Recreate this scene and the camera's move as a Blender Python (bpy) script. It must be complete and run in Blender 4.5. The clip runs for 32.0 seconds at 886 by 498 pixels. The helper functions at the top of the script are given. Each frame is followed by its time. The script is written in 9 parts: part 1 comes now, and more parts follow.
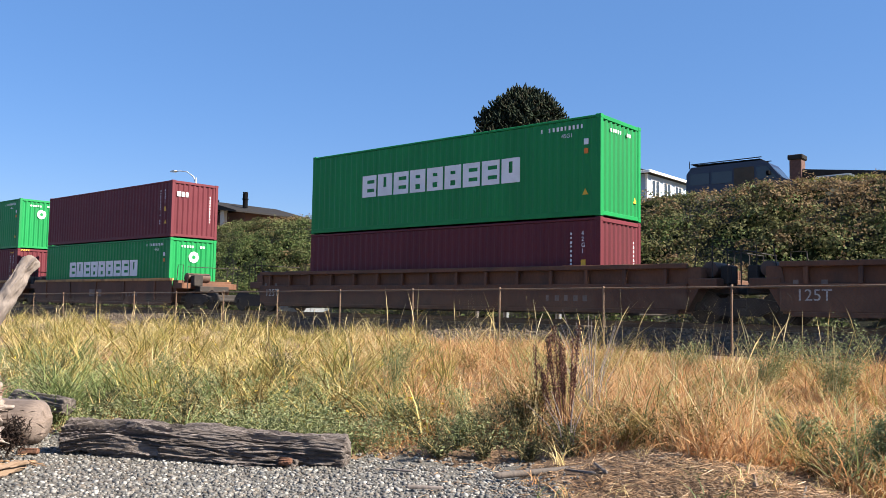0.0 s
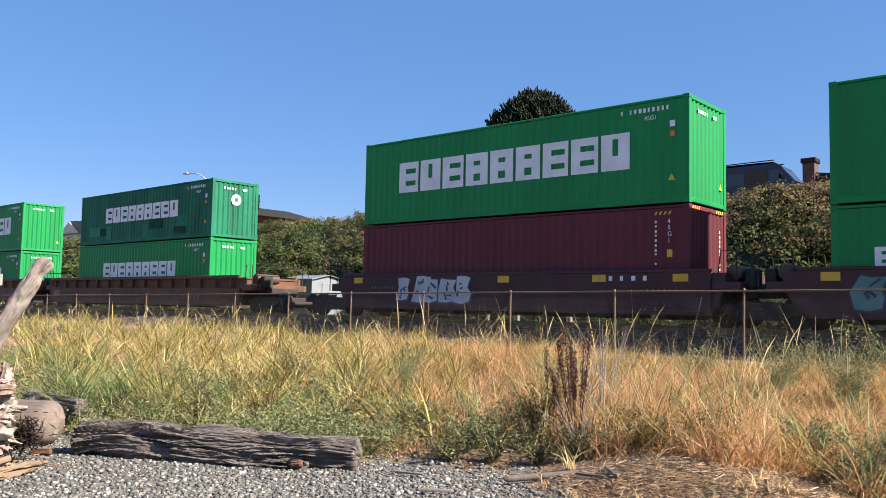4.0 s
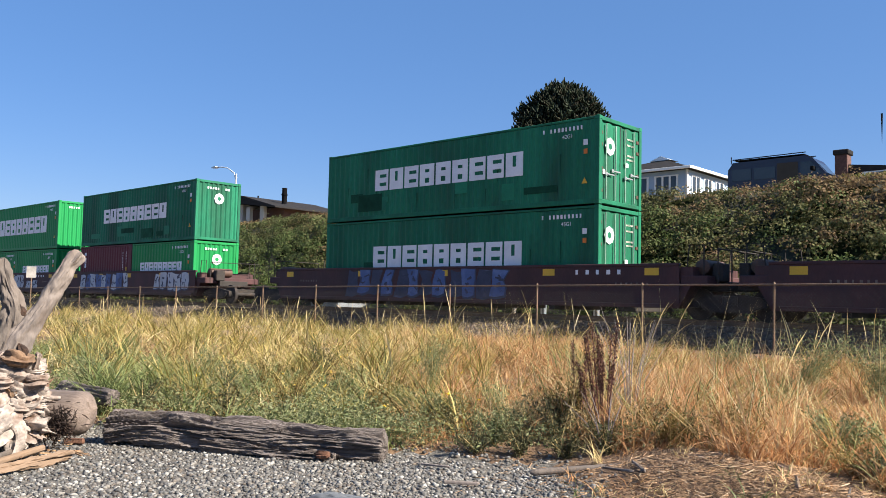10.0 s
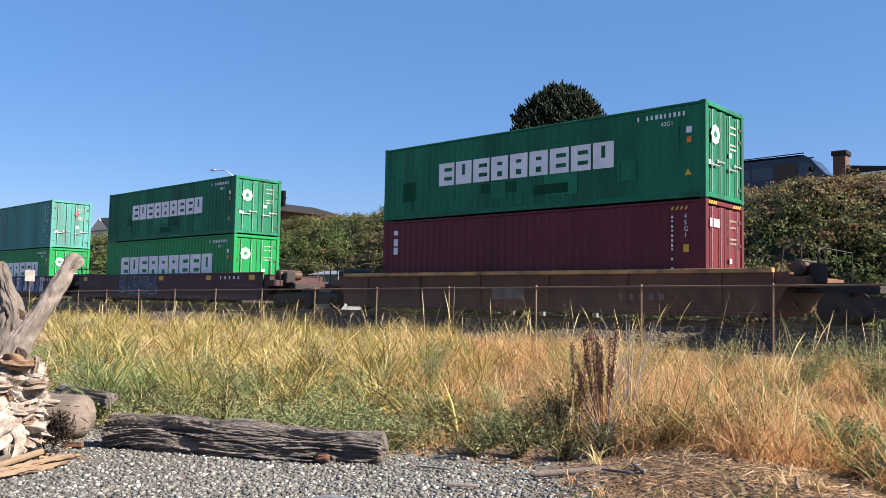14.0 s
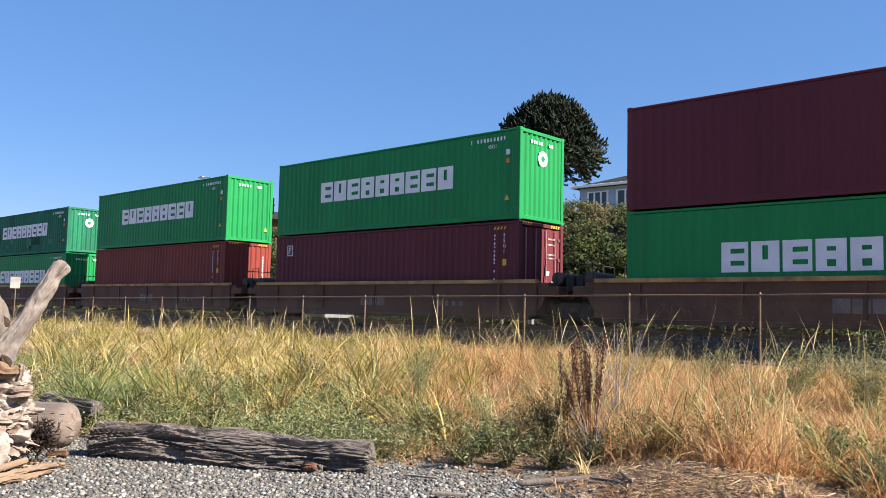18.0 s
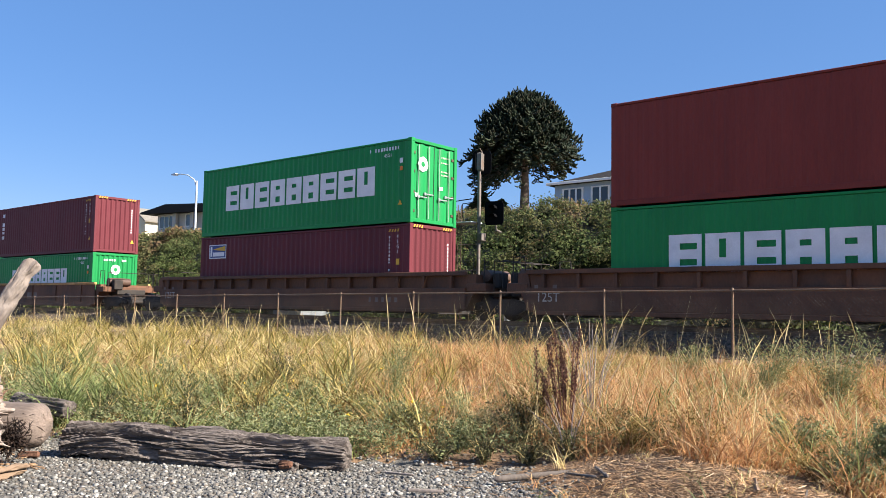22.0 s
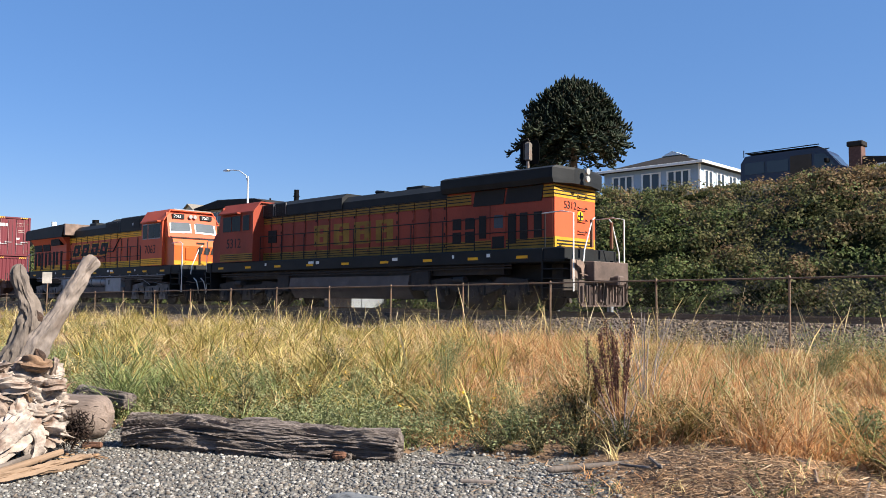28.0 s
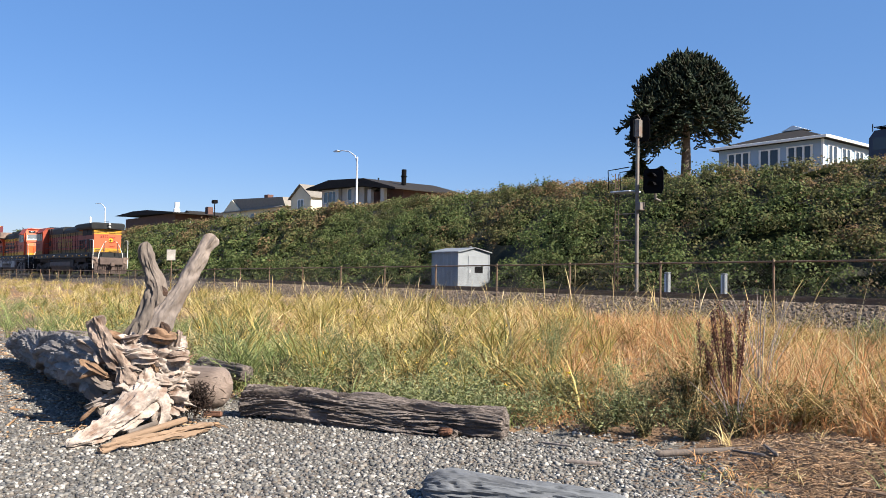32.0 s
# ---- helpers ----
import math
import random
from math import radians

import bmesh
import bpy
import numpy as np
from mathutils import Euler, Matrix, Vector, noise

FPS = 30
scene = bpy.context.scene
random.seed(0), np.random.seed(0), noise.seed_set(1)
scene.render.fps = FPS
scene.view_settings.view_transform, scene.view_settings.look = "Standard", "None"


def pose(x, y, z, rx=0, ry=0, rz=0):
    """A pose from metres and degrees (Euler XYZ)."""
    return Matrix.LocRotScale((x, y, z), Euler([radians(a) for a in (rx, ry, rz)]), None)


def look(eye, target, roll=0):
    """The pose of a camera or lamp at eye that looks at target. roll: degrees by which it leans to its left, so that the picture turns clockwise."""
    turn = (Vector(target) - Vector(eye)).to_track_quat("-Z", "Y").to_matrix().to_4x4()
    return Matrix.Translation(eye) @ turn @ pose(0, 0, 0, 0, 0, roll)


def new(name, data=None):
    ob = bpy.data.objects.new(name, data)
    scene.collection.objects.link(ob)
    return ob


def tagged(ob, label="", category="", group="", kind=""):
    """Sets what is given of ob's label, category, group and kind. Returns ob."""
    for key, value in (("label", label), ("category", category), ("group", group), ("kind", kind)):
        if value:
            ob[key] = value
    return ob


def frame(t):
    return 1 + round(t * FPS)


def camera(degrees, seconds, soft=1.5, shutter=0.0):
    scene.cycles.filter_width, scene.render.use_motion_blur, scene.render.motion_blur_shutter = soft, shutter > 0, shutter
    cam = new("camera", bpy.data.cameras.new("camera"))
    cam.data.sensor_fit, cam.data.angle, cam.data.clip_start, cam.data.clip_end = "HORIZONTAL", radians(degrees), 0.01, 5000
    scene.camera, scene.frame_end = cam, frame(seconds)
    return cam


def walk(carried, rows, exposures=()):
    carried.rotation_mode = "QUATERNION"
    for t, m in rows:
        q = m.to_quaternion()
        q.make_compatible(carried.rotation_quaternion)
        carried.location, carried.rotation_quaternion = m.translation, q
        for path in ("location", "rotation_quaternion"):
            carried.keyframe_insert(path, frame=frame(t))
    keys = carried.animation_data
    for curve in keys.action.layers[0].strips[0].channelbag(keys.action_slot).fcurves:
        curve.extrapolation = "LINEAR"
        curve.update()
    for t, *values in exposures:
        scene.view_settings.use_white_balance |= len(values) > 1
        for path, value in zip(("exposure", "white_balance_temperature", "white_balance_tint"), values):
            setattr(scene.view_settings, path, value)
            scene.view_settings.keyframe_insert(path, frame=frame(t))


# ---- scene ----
cam = camera(57.0, 32.0, soft=0.85)
PATH = [
    (0.0, pose(0, 0, 1.55, 93.899, -0.941, 40.065)),
    (0.5, pose(0, 0, 1.55, 93.917, -1.118, 39.695)),
    (1.0, pose(0, 0, 1.55, 94.221, -1.674, 39.707)),
    (1.5, pose(0, 0, 1.55, 94.419, -1.693, 39.973)),
    (2.0, pose(0, 0, 1.55, 94.435, -1.482, 40.306)),
    (2.5, pose(0, 0, 1.55, 94.324, -1.352, 40.400)),
    (3.0, pose(0, 0, 1.55, 94.242, -1.311, 40.452)),
    (3.5, pose(0, 0, 1.55, 94.126, -1.239, 40.618)),
    (5.5, pose(0, 0, 1.55, 94.113, -0.980, 41.163)),
    (6.0, pose(0, 0, 1.55, 94.294, -1.172, 41.109)),
    (6.5, pose(0, 0, 1.55, 94.224, -1.261, 41.407)),
    (7.0, pose(0, 0, 1.55, 94.203, -1.314, 41.853)),
    (7.5, pose(0, 0, 1.55, 94.116, -1.744, 42.218)),
    (8.0, pose(0, 0, 1.55, 94.030, -1.877, 42.504)),
    (8.5, pose(0, 0, 1.55, 93.923, -1.749, 42.732)),
    (9.0, pose(0, 0, 1.55, 93.756, -1.635, 42.724)),
    (9.5, pose(0, 0, 1.55, 93.651, -1.541, 42.584)),
    (10.0, pose(0, 0, 1.55, 93.560, -1.299, 42.665)),
    (10.5, pose(0, 0, 1.55, 93.506, -1.011, 42.729)),
    (11.0, pose(0, 0, 1.55, 93.601, -0.792, 42.607)),
    (11.5, pose(0, 0, 1.55, 93.658, -0.814, 42.370)),
    (12.0, pose(0, 0, 1.55, 93.798, -0.729, 42.173)),
    (12.5, pose(0, 0, 1.55, 93.989, -0.669, 42.106)),
    (13.0, pose(0, 0, 1.55, 93.922, -0.898, 42.286)),
    (13.5, pose(0, 0, 1.55, 93.801, -1.013, 42.518)),
    (14.0, pose(0, 0, 1.55, 93.713, -1.102, 42.599)),
    (14.5, pose(0, 0, 1.55, 93.572, -1.255, 42.624)),
    (16.5, pose(0, 0, 1.55, 93.602, -1.110, 42.385)),
    (17.0, pose(0, 0, 1.55, 93.757, -0.907, 42.185)),
    (17.5, pose(0, 0, 1.55, 94.087, -1.062, 41.957)),
    (18.0, pose(0, 0, 1.55, 94.310, -1.255, 41.791)),
    (18.5, pose(0, 0, 1.55, 94.142, -1.276, 41.596)),
    (19.0, pose(0, 0, 1.55, 93.964, -1.155, 41.326)),
    (19.5, pose(0, 0, 1.55, 93.885, -0.889, 41.004)),
    (20.0, pose(0, 0, 1.55, 93.873, -0.875, 40.586)),
    (20.5, pose(0, 0, 1.55, 93.943, -1.041, 40.298)),
    (21.0, pose(0, 0, 1.55, 94.188, -1.069, 40.217)),
    (21.5, pose(0, 0, 1.55, 94.275, -1.098, 40.179)),
    (22.0, pose(0, 0, 1.55, 94.128, -0.969, 40.112)),
    (22.5, pose(0, 0, 1.55, 93.954, -0.768, 40.081)),
    (23.0, pose(0, 0, 1.55, 93.859, -0.566, 39.999)),
    (23.5, pose(0, 0, 1.55, 93.844, -0.732, 39.797)),
    (24.0, pose(0, 0, 1.55, 94.027, -0.760, 39.809)),
    (24.5, pose(0, 0, 1.55, 94.086, -0.713, 40.022)),
    (25.0, pose(0, 0, 1.55, 94.039, -0.647, 40.091)),
    (25.5, pose(0, 0, 1.55, 94.146, -0.468, 40.056)),
    (27.5, pose(0, 0, 1.55, 93.946, -0.551, 42.543)),
    (28.0, pose(0, 0, 1.55, 93.476, -0.386, 43.594)),
    (28.5, pose(0, 0, 1.55, 92.592, 0.128, 46.923)),
    (29.0, pose(0, 0, 1.55, 92.003, 0.401, 50.667)),
    (29.5, pose(0, 0, 1.55, 92.337, 0.036, 51.551)),
    (30.0, pose(0, 0, 1.55, 92.455, -0.222, 51.603)),
    (30.5, pose(0, 0, 1.55, 92.400, -0.409, 51.519)),
    (31.0, pose(0, 0, 1.55, 92.239, -0.629, 51.382)),
    (31.5, pose(0, 0, 1.55, 92.037, -0.795, 51.160)),
    (32.0, pose(0, 0, 1.55, 91.929, -0.908, 51.020)),
]
walk(cam, PATH, [(0.0, 1.57), (8.0, 1.55), (9.0, 1.45), (12.0, 1.47), (14.5, 1.53), (17.0, 1.57), (25.5, 1.59), (27.5, 1.48), (28.0, 1.43), (28.5, 1.36), (29.0, 1.28), (29.5, 1.35), (30.0, 1.41), (32.0, 1.47)])

# sun and sky
SUN_AZ, SUN_EL = 17.0, 37.0          # degrees: azimuth of the sun from +x towards +y, and its height
sun_to = Vector((math.cos(radians(SUN_AZ)) * math.cos(radians(SUN_EL)), math.sin(radians(SUN_AZ)) * math.cos(radians(SUN_EL)), math.sin(radians(SUN_EL))))
sun = new("sun", bpy.data.lights.new("sun", "SUN"))
sun.data.energy, sun.data.angle, sun.data.color = 4.8, radians(0.55), (1.0, 0.92, 0.80)
sun.matrix_world = look((0, 0, 60), Vector((0, 0, 60)) - sun_to)
world = bpy.data.worlds.new("sky")
scene.world = world
world.use_nodes = True
wt = world.node_tree
wt.nodes.clear()
sky = wt.nodes.new("ShaderNodeTexSky")
sky.sky_type, sky.sun_disc = "NISHITA", False
sky.sun_elevation, sky.sun_rotation = radians(SUN_EL), radians(90 - SUN_AZ)
sky.air_density, sky.dust_density, sky.ozone_density = 1.0, 0.45, 2.7
bg = wt.nodes.new("ShaderNodeBackground")
bg.inputs["Strength"].default_value = 0.048
wo = wt.nodes.new("ShaderNodeOutputWorld")
hue = wt.nodes.new("ShaderNodeHueSaturation")
hue.inputs["Saturation"].default_value = 1.28
tint = wt.nodes.new("ShaderNodeMix")
tint.data_type, tint.blend_type = "RGBA", "MULTIPLY"
tint.inputs[0].default_value, tint.inputs[7].default_value = 1.0, (1.05, 0.99, 1.12, 1)
wt.links.new(sky.outputs[0], tint.inputs[6])
wt.links.new(tint.outputs[2], hue.inputs["Color"])
haze = wt.nodes.new("ShaderNodeMix")          # an even veil of summer haze over the clear sky
haze.data_type = "RGBA"
haze.inputs[0].default_value, haze.inputs[7].default_value = 0.45, (1.60, 3.12, 6.05, 1)
wt.links.new(hue.outputs[0], haze.inputs[6])
wt.links.new(haze.outputs[2], bg.inputs[0])
wt.links.new(bg.outputs[0], wo.inputs[0])
scene.view_settings.exposure = 1.12

# materials
def mat(name, color, rough=0.65, metal=0.0, var=0.18, scale=3.0, fine=40.0, bump=0.15, stain=None, stain_amt=0.0, stain_scale=1.2, stretch=(1, 1, 1), palette=None, per_object=0.0, through_light=0.0, spec=0.5, glass=0.0):
    """A surface with broad and fine variation, stains and relief; palette: colours picked for each loose piece."""
    m = bpy.data.materials.new(name)
    m.use_nodes = True
    nt = m.node_tree
    N, L = nt.nodes, nt.links
    N.clear()
    out = N.new("ShaderNodeOutputMaterial")
    p = N.new("ShaderNodeBsdfPrincipled")
    p.inputs["Roughness"].default_value, p.inputs["Metallic"].default_value = rough, metal
    p.inputs["Specular IOR Level"].default_value = spec
    p.inputs["Transmission Weight"].default_value = glass
    tc = N.new("ShaderNodeTexCoord")
    info = N.new("ShaderNodeObjectInfo")
    shift = N.new("ShaderNodeVectorMath")
    shift.operation = "MULTIPLY_ADD"
    shift.inputs[1].default_value = stretch
    sc = N.new("ShaderNodeMath")
    sc.operation, sc.inputs[1].default_value = "MULTIPLY", 37.0
    L.new(info.outputs["Random"], sc.inputs[0])
    L.new(tc.outputs["Object"], shift.inputs[0])
    L.new(sc.outputs[0], shift.inputs[2])
    def noise_tex(s, detail=4.0):
        n = N.new("ShaderNodeTexNoise")
        n.inputs["Scale"].default_value, n.inputs["Detail"].default_value = s, detail
        L.new(shift.outputs[0], n.inputs["Vector"])
        return n
    def mix(f, a, b, kind="MIX"):
        x = N.new("ShaderNodeMix")
        x.data_type, x.blend_type = "RGBA", kind
        for k, v in ((0, f), (6, a), (7, b)):
            if isinstance(v, bpy.types.NodeSocket):
                L.new(v, x.inputs[k])
            else:
                x.inputs[k].default_value = v if k == 0 else (*v, 1)
        return x.outputs[2]
    def ramp(src, lo, hi):
        r = N.new("ShaderNodeMapRange")
        r.inputs[1].default_value, r.inputs[2].default_value = lo, hi
        L.new(src, r.inputs[0])
        return r.outputs[0]
    n1, n2 = noise_tex(scale), noise_tex(fine, 3.0)
    if palette:
        geo = N.new("ShaderNodeNewGeometry")
        cr = N.new("ShaderNodeValToRGB")
        cr.color_ramp.interpolation = "LINEAR"
        els = cr.color_ramp.elements
        for k, c in enumerate(palette):
            e = els[k] if k < 2 else els.new(k / (len(palette) - 1))
            e.position, e.color = k / (len(palette) - 1), (*c, 1)
        L.new(geo.outputs["Random Per Island"], cr.inputs[0])
        base = cr.outputs[0]
        dark = mix(1.0, base, (1 - var,) * 3, "MULTIPLY")
        col = mix(ramp(n1.outputs[0], 0.35, 0.65), dark, base)
    else:
        col = mix(ramp(n1.outputs[0], 0.3, 0.7), [c * (1 - var) for c in color], [min(1, c * (1 + var * 0.6)) for c in color])
    fine_f = ramp(n2.outputs[0], 0.3, 0.75)
    col = mix(fine_f, mix(1.0, col, (1 - var * 0.8,) * 3, "MULTIPLY"), col)
    if stain:
        n3 = noise_tex(stain_scale, 6.0)
        f = N.new("ShaderNodeMath")
        f.operation, f.inputs[1].default_value = "MULTIPLY", min(1, stain_amt * 2.2)
        L.new(ramp(n3.outputs[0], 0.62 - stain_amt * 0.25, 0.80 - stain_amt * 0.1), f.inputs[0])
        col = mix(f.outputs[0], col, stain)
    if per_object:
        hs = N.new("ShaderNodeHueSaturation")
        L.new(col, hs.inputs["Color"])
        v = N.new("ShaderNodeMapRange")
        v.inputs[3].default_value, v.inputs[4].default_value = 1 - per_object, 1 + per_object
        L.new(info.outputs["Random"], v.inputs[0])
        L.new(v.outputs[0], hs.inputs["Value"])
        col = hs.outputs[0]
    L.new(col, p.inputs["Base Color"])
    if bump:
        b = N.new("ShaderNodeBump")
        b.inputs["Strength"].default_value, b.inputs["Distance"].default_value = bump, 0.02
        L.new(n2.outputs[0], b.inputs["Height"])
        L.new(b.outputs[0], p.inputs["Normal"])
    if through_light:
        tr = N.new("ShaderNodeBsdfTranslucent")
        L.new(col, tr.inputs["Color"])
        ms = N.new("ShaderNodeMixShader")
        ms.inputs[0].default_value = through_light
        L.new(p.outputs[0], ms.inputs[1])
        L.new(tr.outputs[0], ms.inputs[2])
        L.new(ms.outputs[0], out.inputs[0])
    else:
        L.new(p.outputs[0], out.inputs[0])
    return m

RUST = (0.14, 0.055, 0.025)
M = dict(
    green=mat("green_container_paint", (0.009, 0.225, 0.06), 0.5, 0, 0.14, 0.8, 30, 0.05, (0.02, 0.07, 0.03), 0.12, 1.1, (1, 1, 0.2), per_object=0.06, spec=0.25),
    green_old=mat("weathered_green_paint", (0.012, 0.175, 0.09), 0.62, 0, 0.36, 0.7, 25, 0.08, (0.015, 0.06, 0.035), 0.42, 0.9, (1, 1, 0.2), per_object=0.05, spec=0.25),
    patch=mat("repainted_green_patch", (0.012, 0.19, 0.095), 0.6, 0, 0.2, 2, 25, 0.05, (0.01, 0.10, 0.05), 0.25, 2.0, per_object=0.2, spec=0.25),
    soot=mat("dark_green_grime", (0.012, 0.075, 0.04), 0.75, 0, 0.3, 3, 25, 0.05, per_object=0.25, spec=0.1),
    rust_run=mat("rust_streak", (0.075, 0.055, 0.04), 0.85, 0, 0.4, 5, 25, 0.1, (0.12, 0.06, 0.03), 0.3, 4, per_object=0.3, spec=0.1),
    teal=mat("faded_teal_paint", (0.07, 0.27, 0.235), 0.65, 0, 0.25, 0.8, 25, 0.08, (0.10, 0.065, 0.045), 0.22, 1.3, (1, 1, 0.12), spec=0.25),
    maroon=mat("maroon_container_paint", (0.125, 0.026, 0.034), 0.55, 0, 0.15, 0.8, 30, 0.05, (0.055, 0.018, 0.018), 0.16, 1.2, (1, 1, 0.2), per_object=0.1, spec=0.2),
    brick=mat("red_brown_container_paint", (0.20, 0.037, 0.028), 0.55, 0, 0.15, 0.8, 30, 0.05, (0.08, 0.022, 0.02), 0.16, 1.2, (1, 1, 0.2), per_object=0.08, spec=0.2),
    white=mat("white_marking_paint", (0.78, 0.78, 0.8), 0.55, 0, 0.1, 2, 30, 0.03, (0.35, 0.36, 0.36), 0.1, 2.5),
    yellow=mat("yellow_marking_paint", (0.72, 0.42, 0.03), 0.55, 0, 0.12, 2, 30, 0.03),
    orange_mark=mat("orange_marking_paint", (0.75, 0.2, 0.02), 0.55, 0, 0.1, 2, 30, 0.03),
    blue_mark=mat("blue_marking_paint", (0.03, 0.06, 0.22), 0.55, 0, 0.1, 2, 30, 0.03),
    casting=mat("worn_steel_casting", (0.10, 0.06, 0.04), 0.6, 0.3, 0.3, 6, 40, 0.2, RUST, 0.3, 5),
    gasket=mat("black_rubber", (0.015, 0.015, 0.016), 0.6, 0, 0.2, 6, 40, 0.1),
    bar=mat("galvanised_bar", (0.45, 0.46, 0.46), 0.45, 0.6, 0.15, 6, 40, 0.1, RUST, 0.1, 5),
    floor_wood=mat("container_floor", (0.12, 0.09, 0.06), 0.8),
    car_brown=mat("rust_brown_wagon_paint", (0.15, 0.063, 0.031), 0.75, 0, 0.3, 1.0, 20, 0.15, (0.034, 0.026, 0.022), 0.3, 1.2, (1, 1, 0.4), per_object=0.08),
    car_maroon=mat("dark_maroon_wagon_paint", (0.07, 0.024, 0.024), 0.7, 0, 0.3, 1.0, 20, 0.15, (0.03, 0.022, 0.022), 0.3, 1.2, (1, 1, 0.4), per_object=0.08),
    car_tan=mat("ochre_wagon_paint", (0.55, 0.31, 0.11), 0.75, 0, 0.35, 1.2, 20, 0.15, (0.06, 0.035, 0.025), 0.4, 1.6, (1, 1, 0.6)),
    under=mat("grimy_steel", (0.035, 0.028, 0.024), 0.8, 0.1, 0.3, 2, 20, 0.25, (0.09, 0.06, 0.04), 0.3, 3),
    tag_pale=mat("pale_spray_paint", (0.52, 0.54, 0.58), 0.6, 0, 0.2, 2, 20, 0.03, (0.2, 0.24, 0.34), 0.3, 2),
    red_mark=mat("red_marking_paint", (0.45, 0.03, 0.03), 0.55, 0, 0.1, 2, 30, 0.03),
    tank_rust=mat("rusty_brown_tank", (0.10, 0.055, 0.038), 0.7, 0, 0.3, 3, 25, 0.1, (0.08, 0.045, 0.03), 0.3, 3),
    stencil=mat("pale_stencil_paint", (0.50, 0.46, 0.40), 0.65, 0, 0.2, 3, 20, 0.03, (0.2, 0.13, 0.1), 0.2, 4),
    faded=mat("faded_stencil_paint", (0.22, 0.16, 0.13), 0.7, 0, 0.3, 3, 20, 0.03),
    tag_dark=mat("dark_blue_spray_paint", (0.05, 0.055, 0.10), 0.65, 0, 0.3, 2, 20, 0.03, (0.2, 0.22, 0.3), 0.15, 2),
    tag_blue=mat("blue_spray_paint", (0.08, 0.13, 0.30), 0.6, 0, 0.25, 2, 20, 0.03, (0.25, 0.3, 0.42), 0.2, 2),
    tag_teal=mat("teal_spray_paint", (0.10, 0.25, 0.22), 0.6, 0, 0.25, 2, 20, 0.03, (0.3, 0.4, 0.36), 0.2, 2),
    tag_violet=mat("violet_spray_paint", (0.24, 0.18, 0.36), 0.6, 0, 0.25, 2, 20, 0.03, (0.4, 0.4, 0.5), 0.2, 2),
)

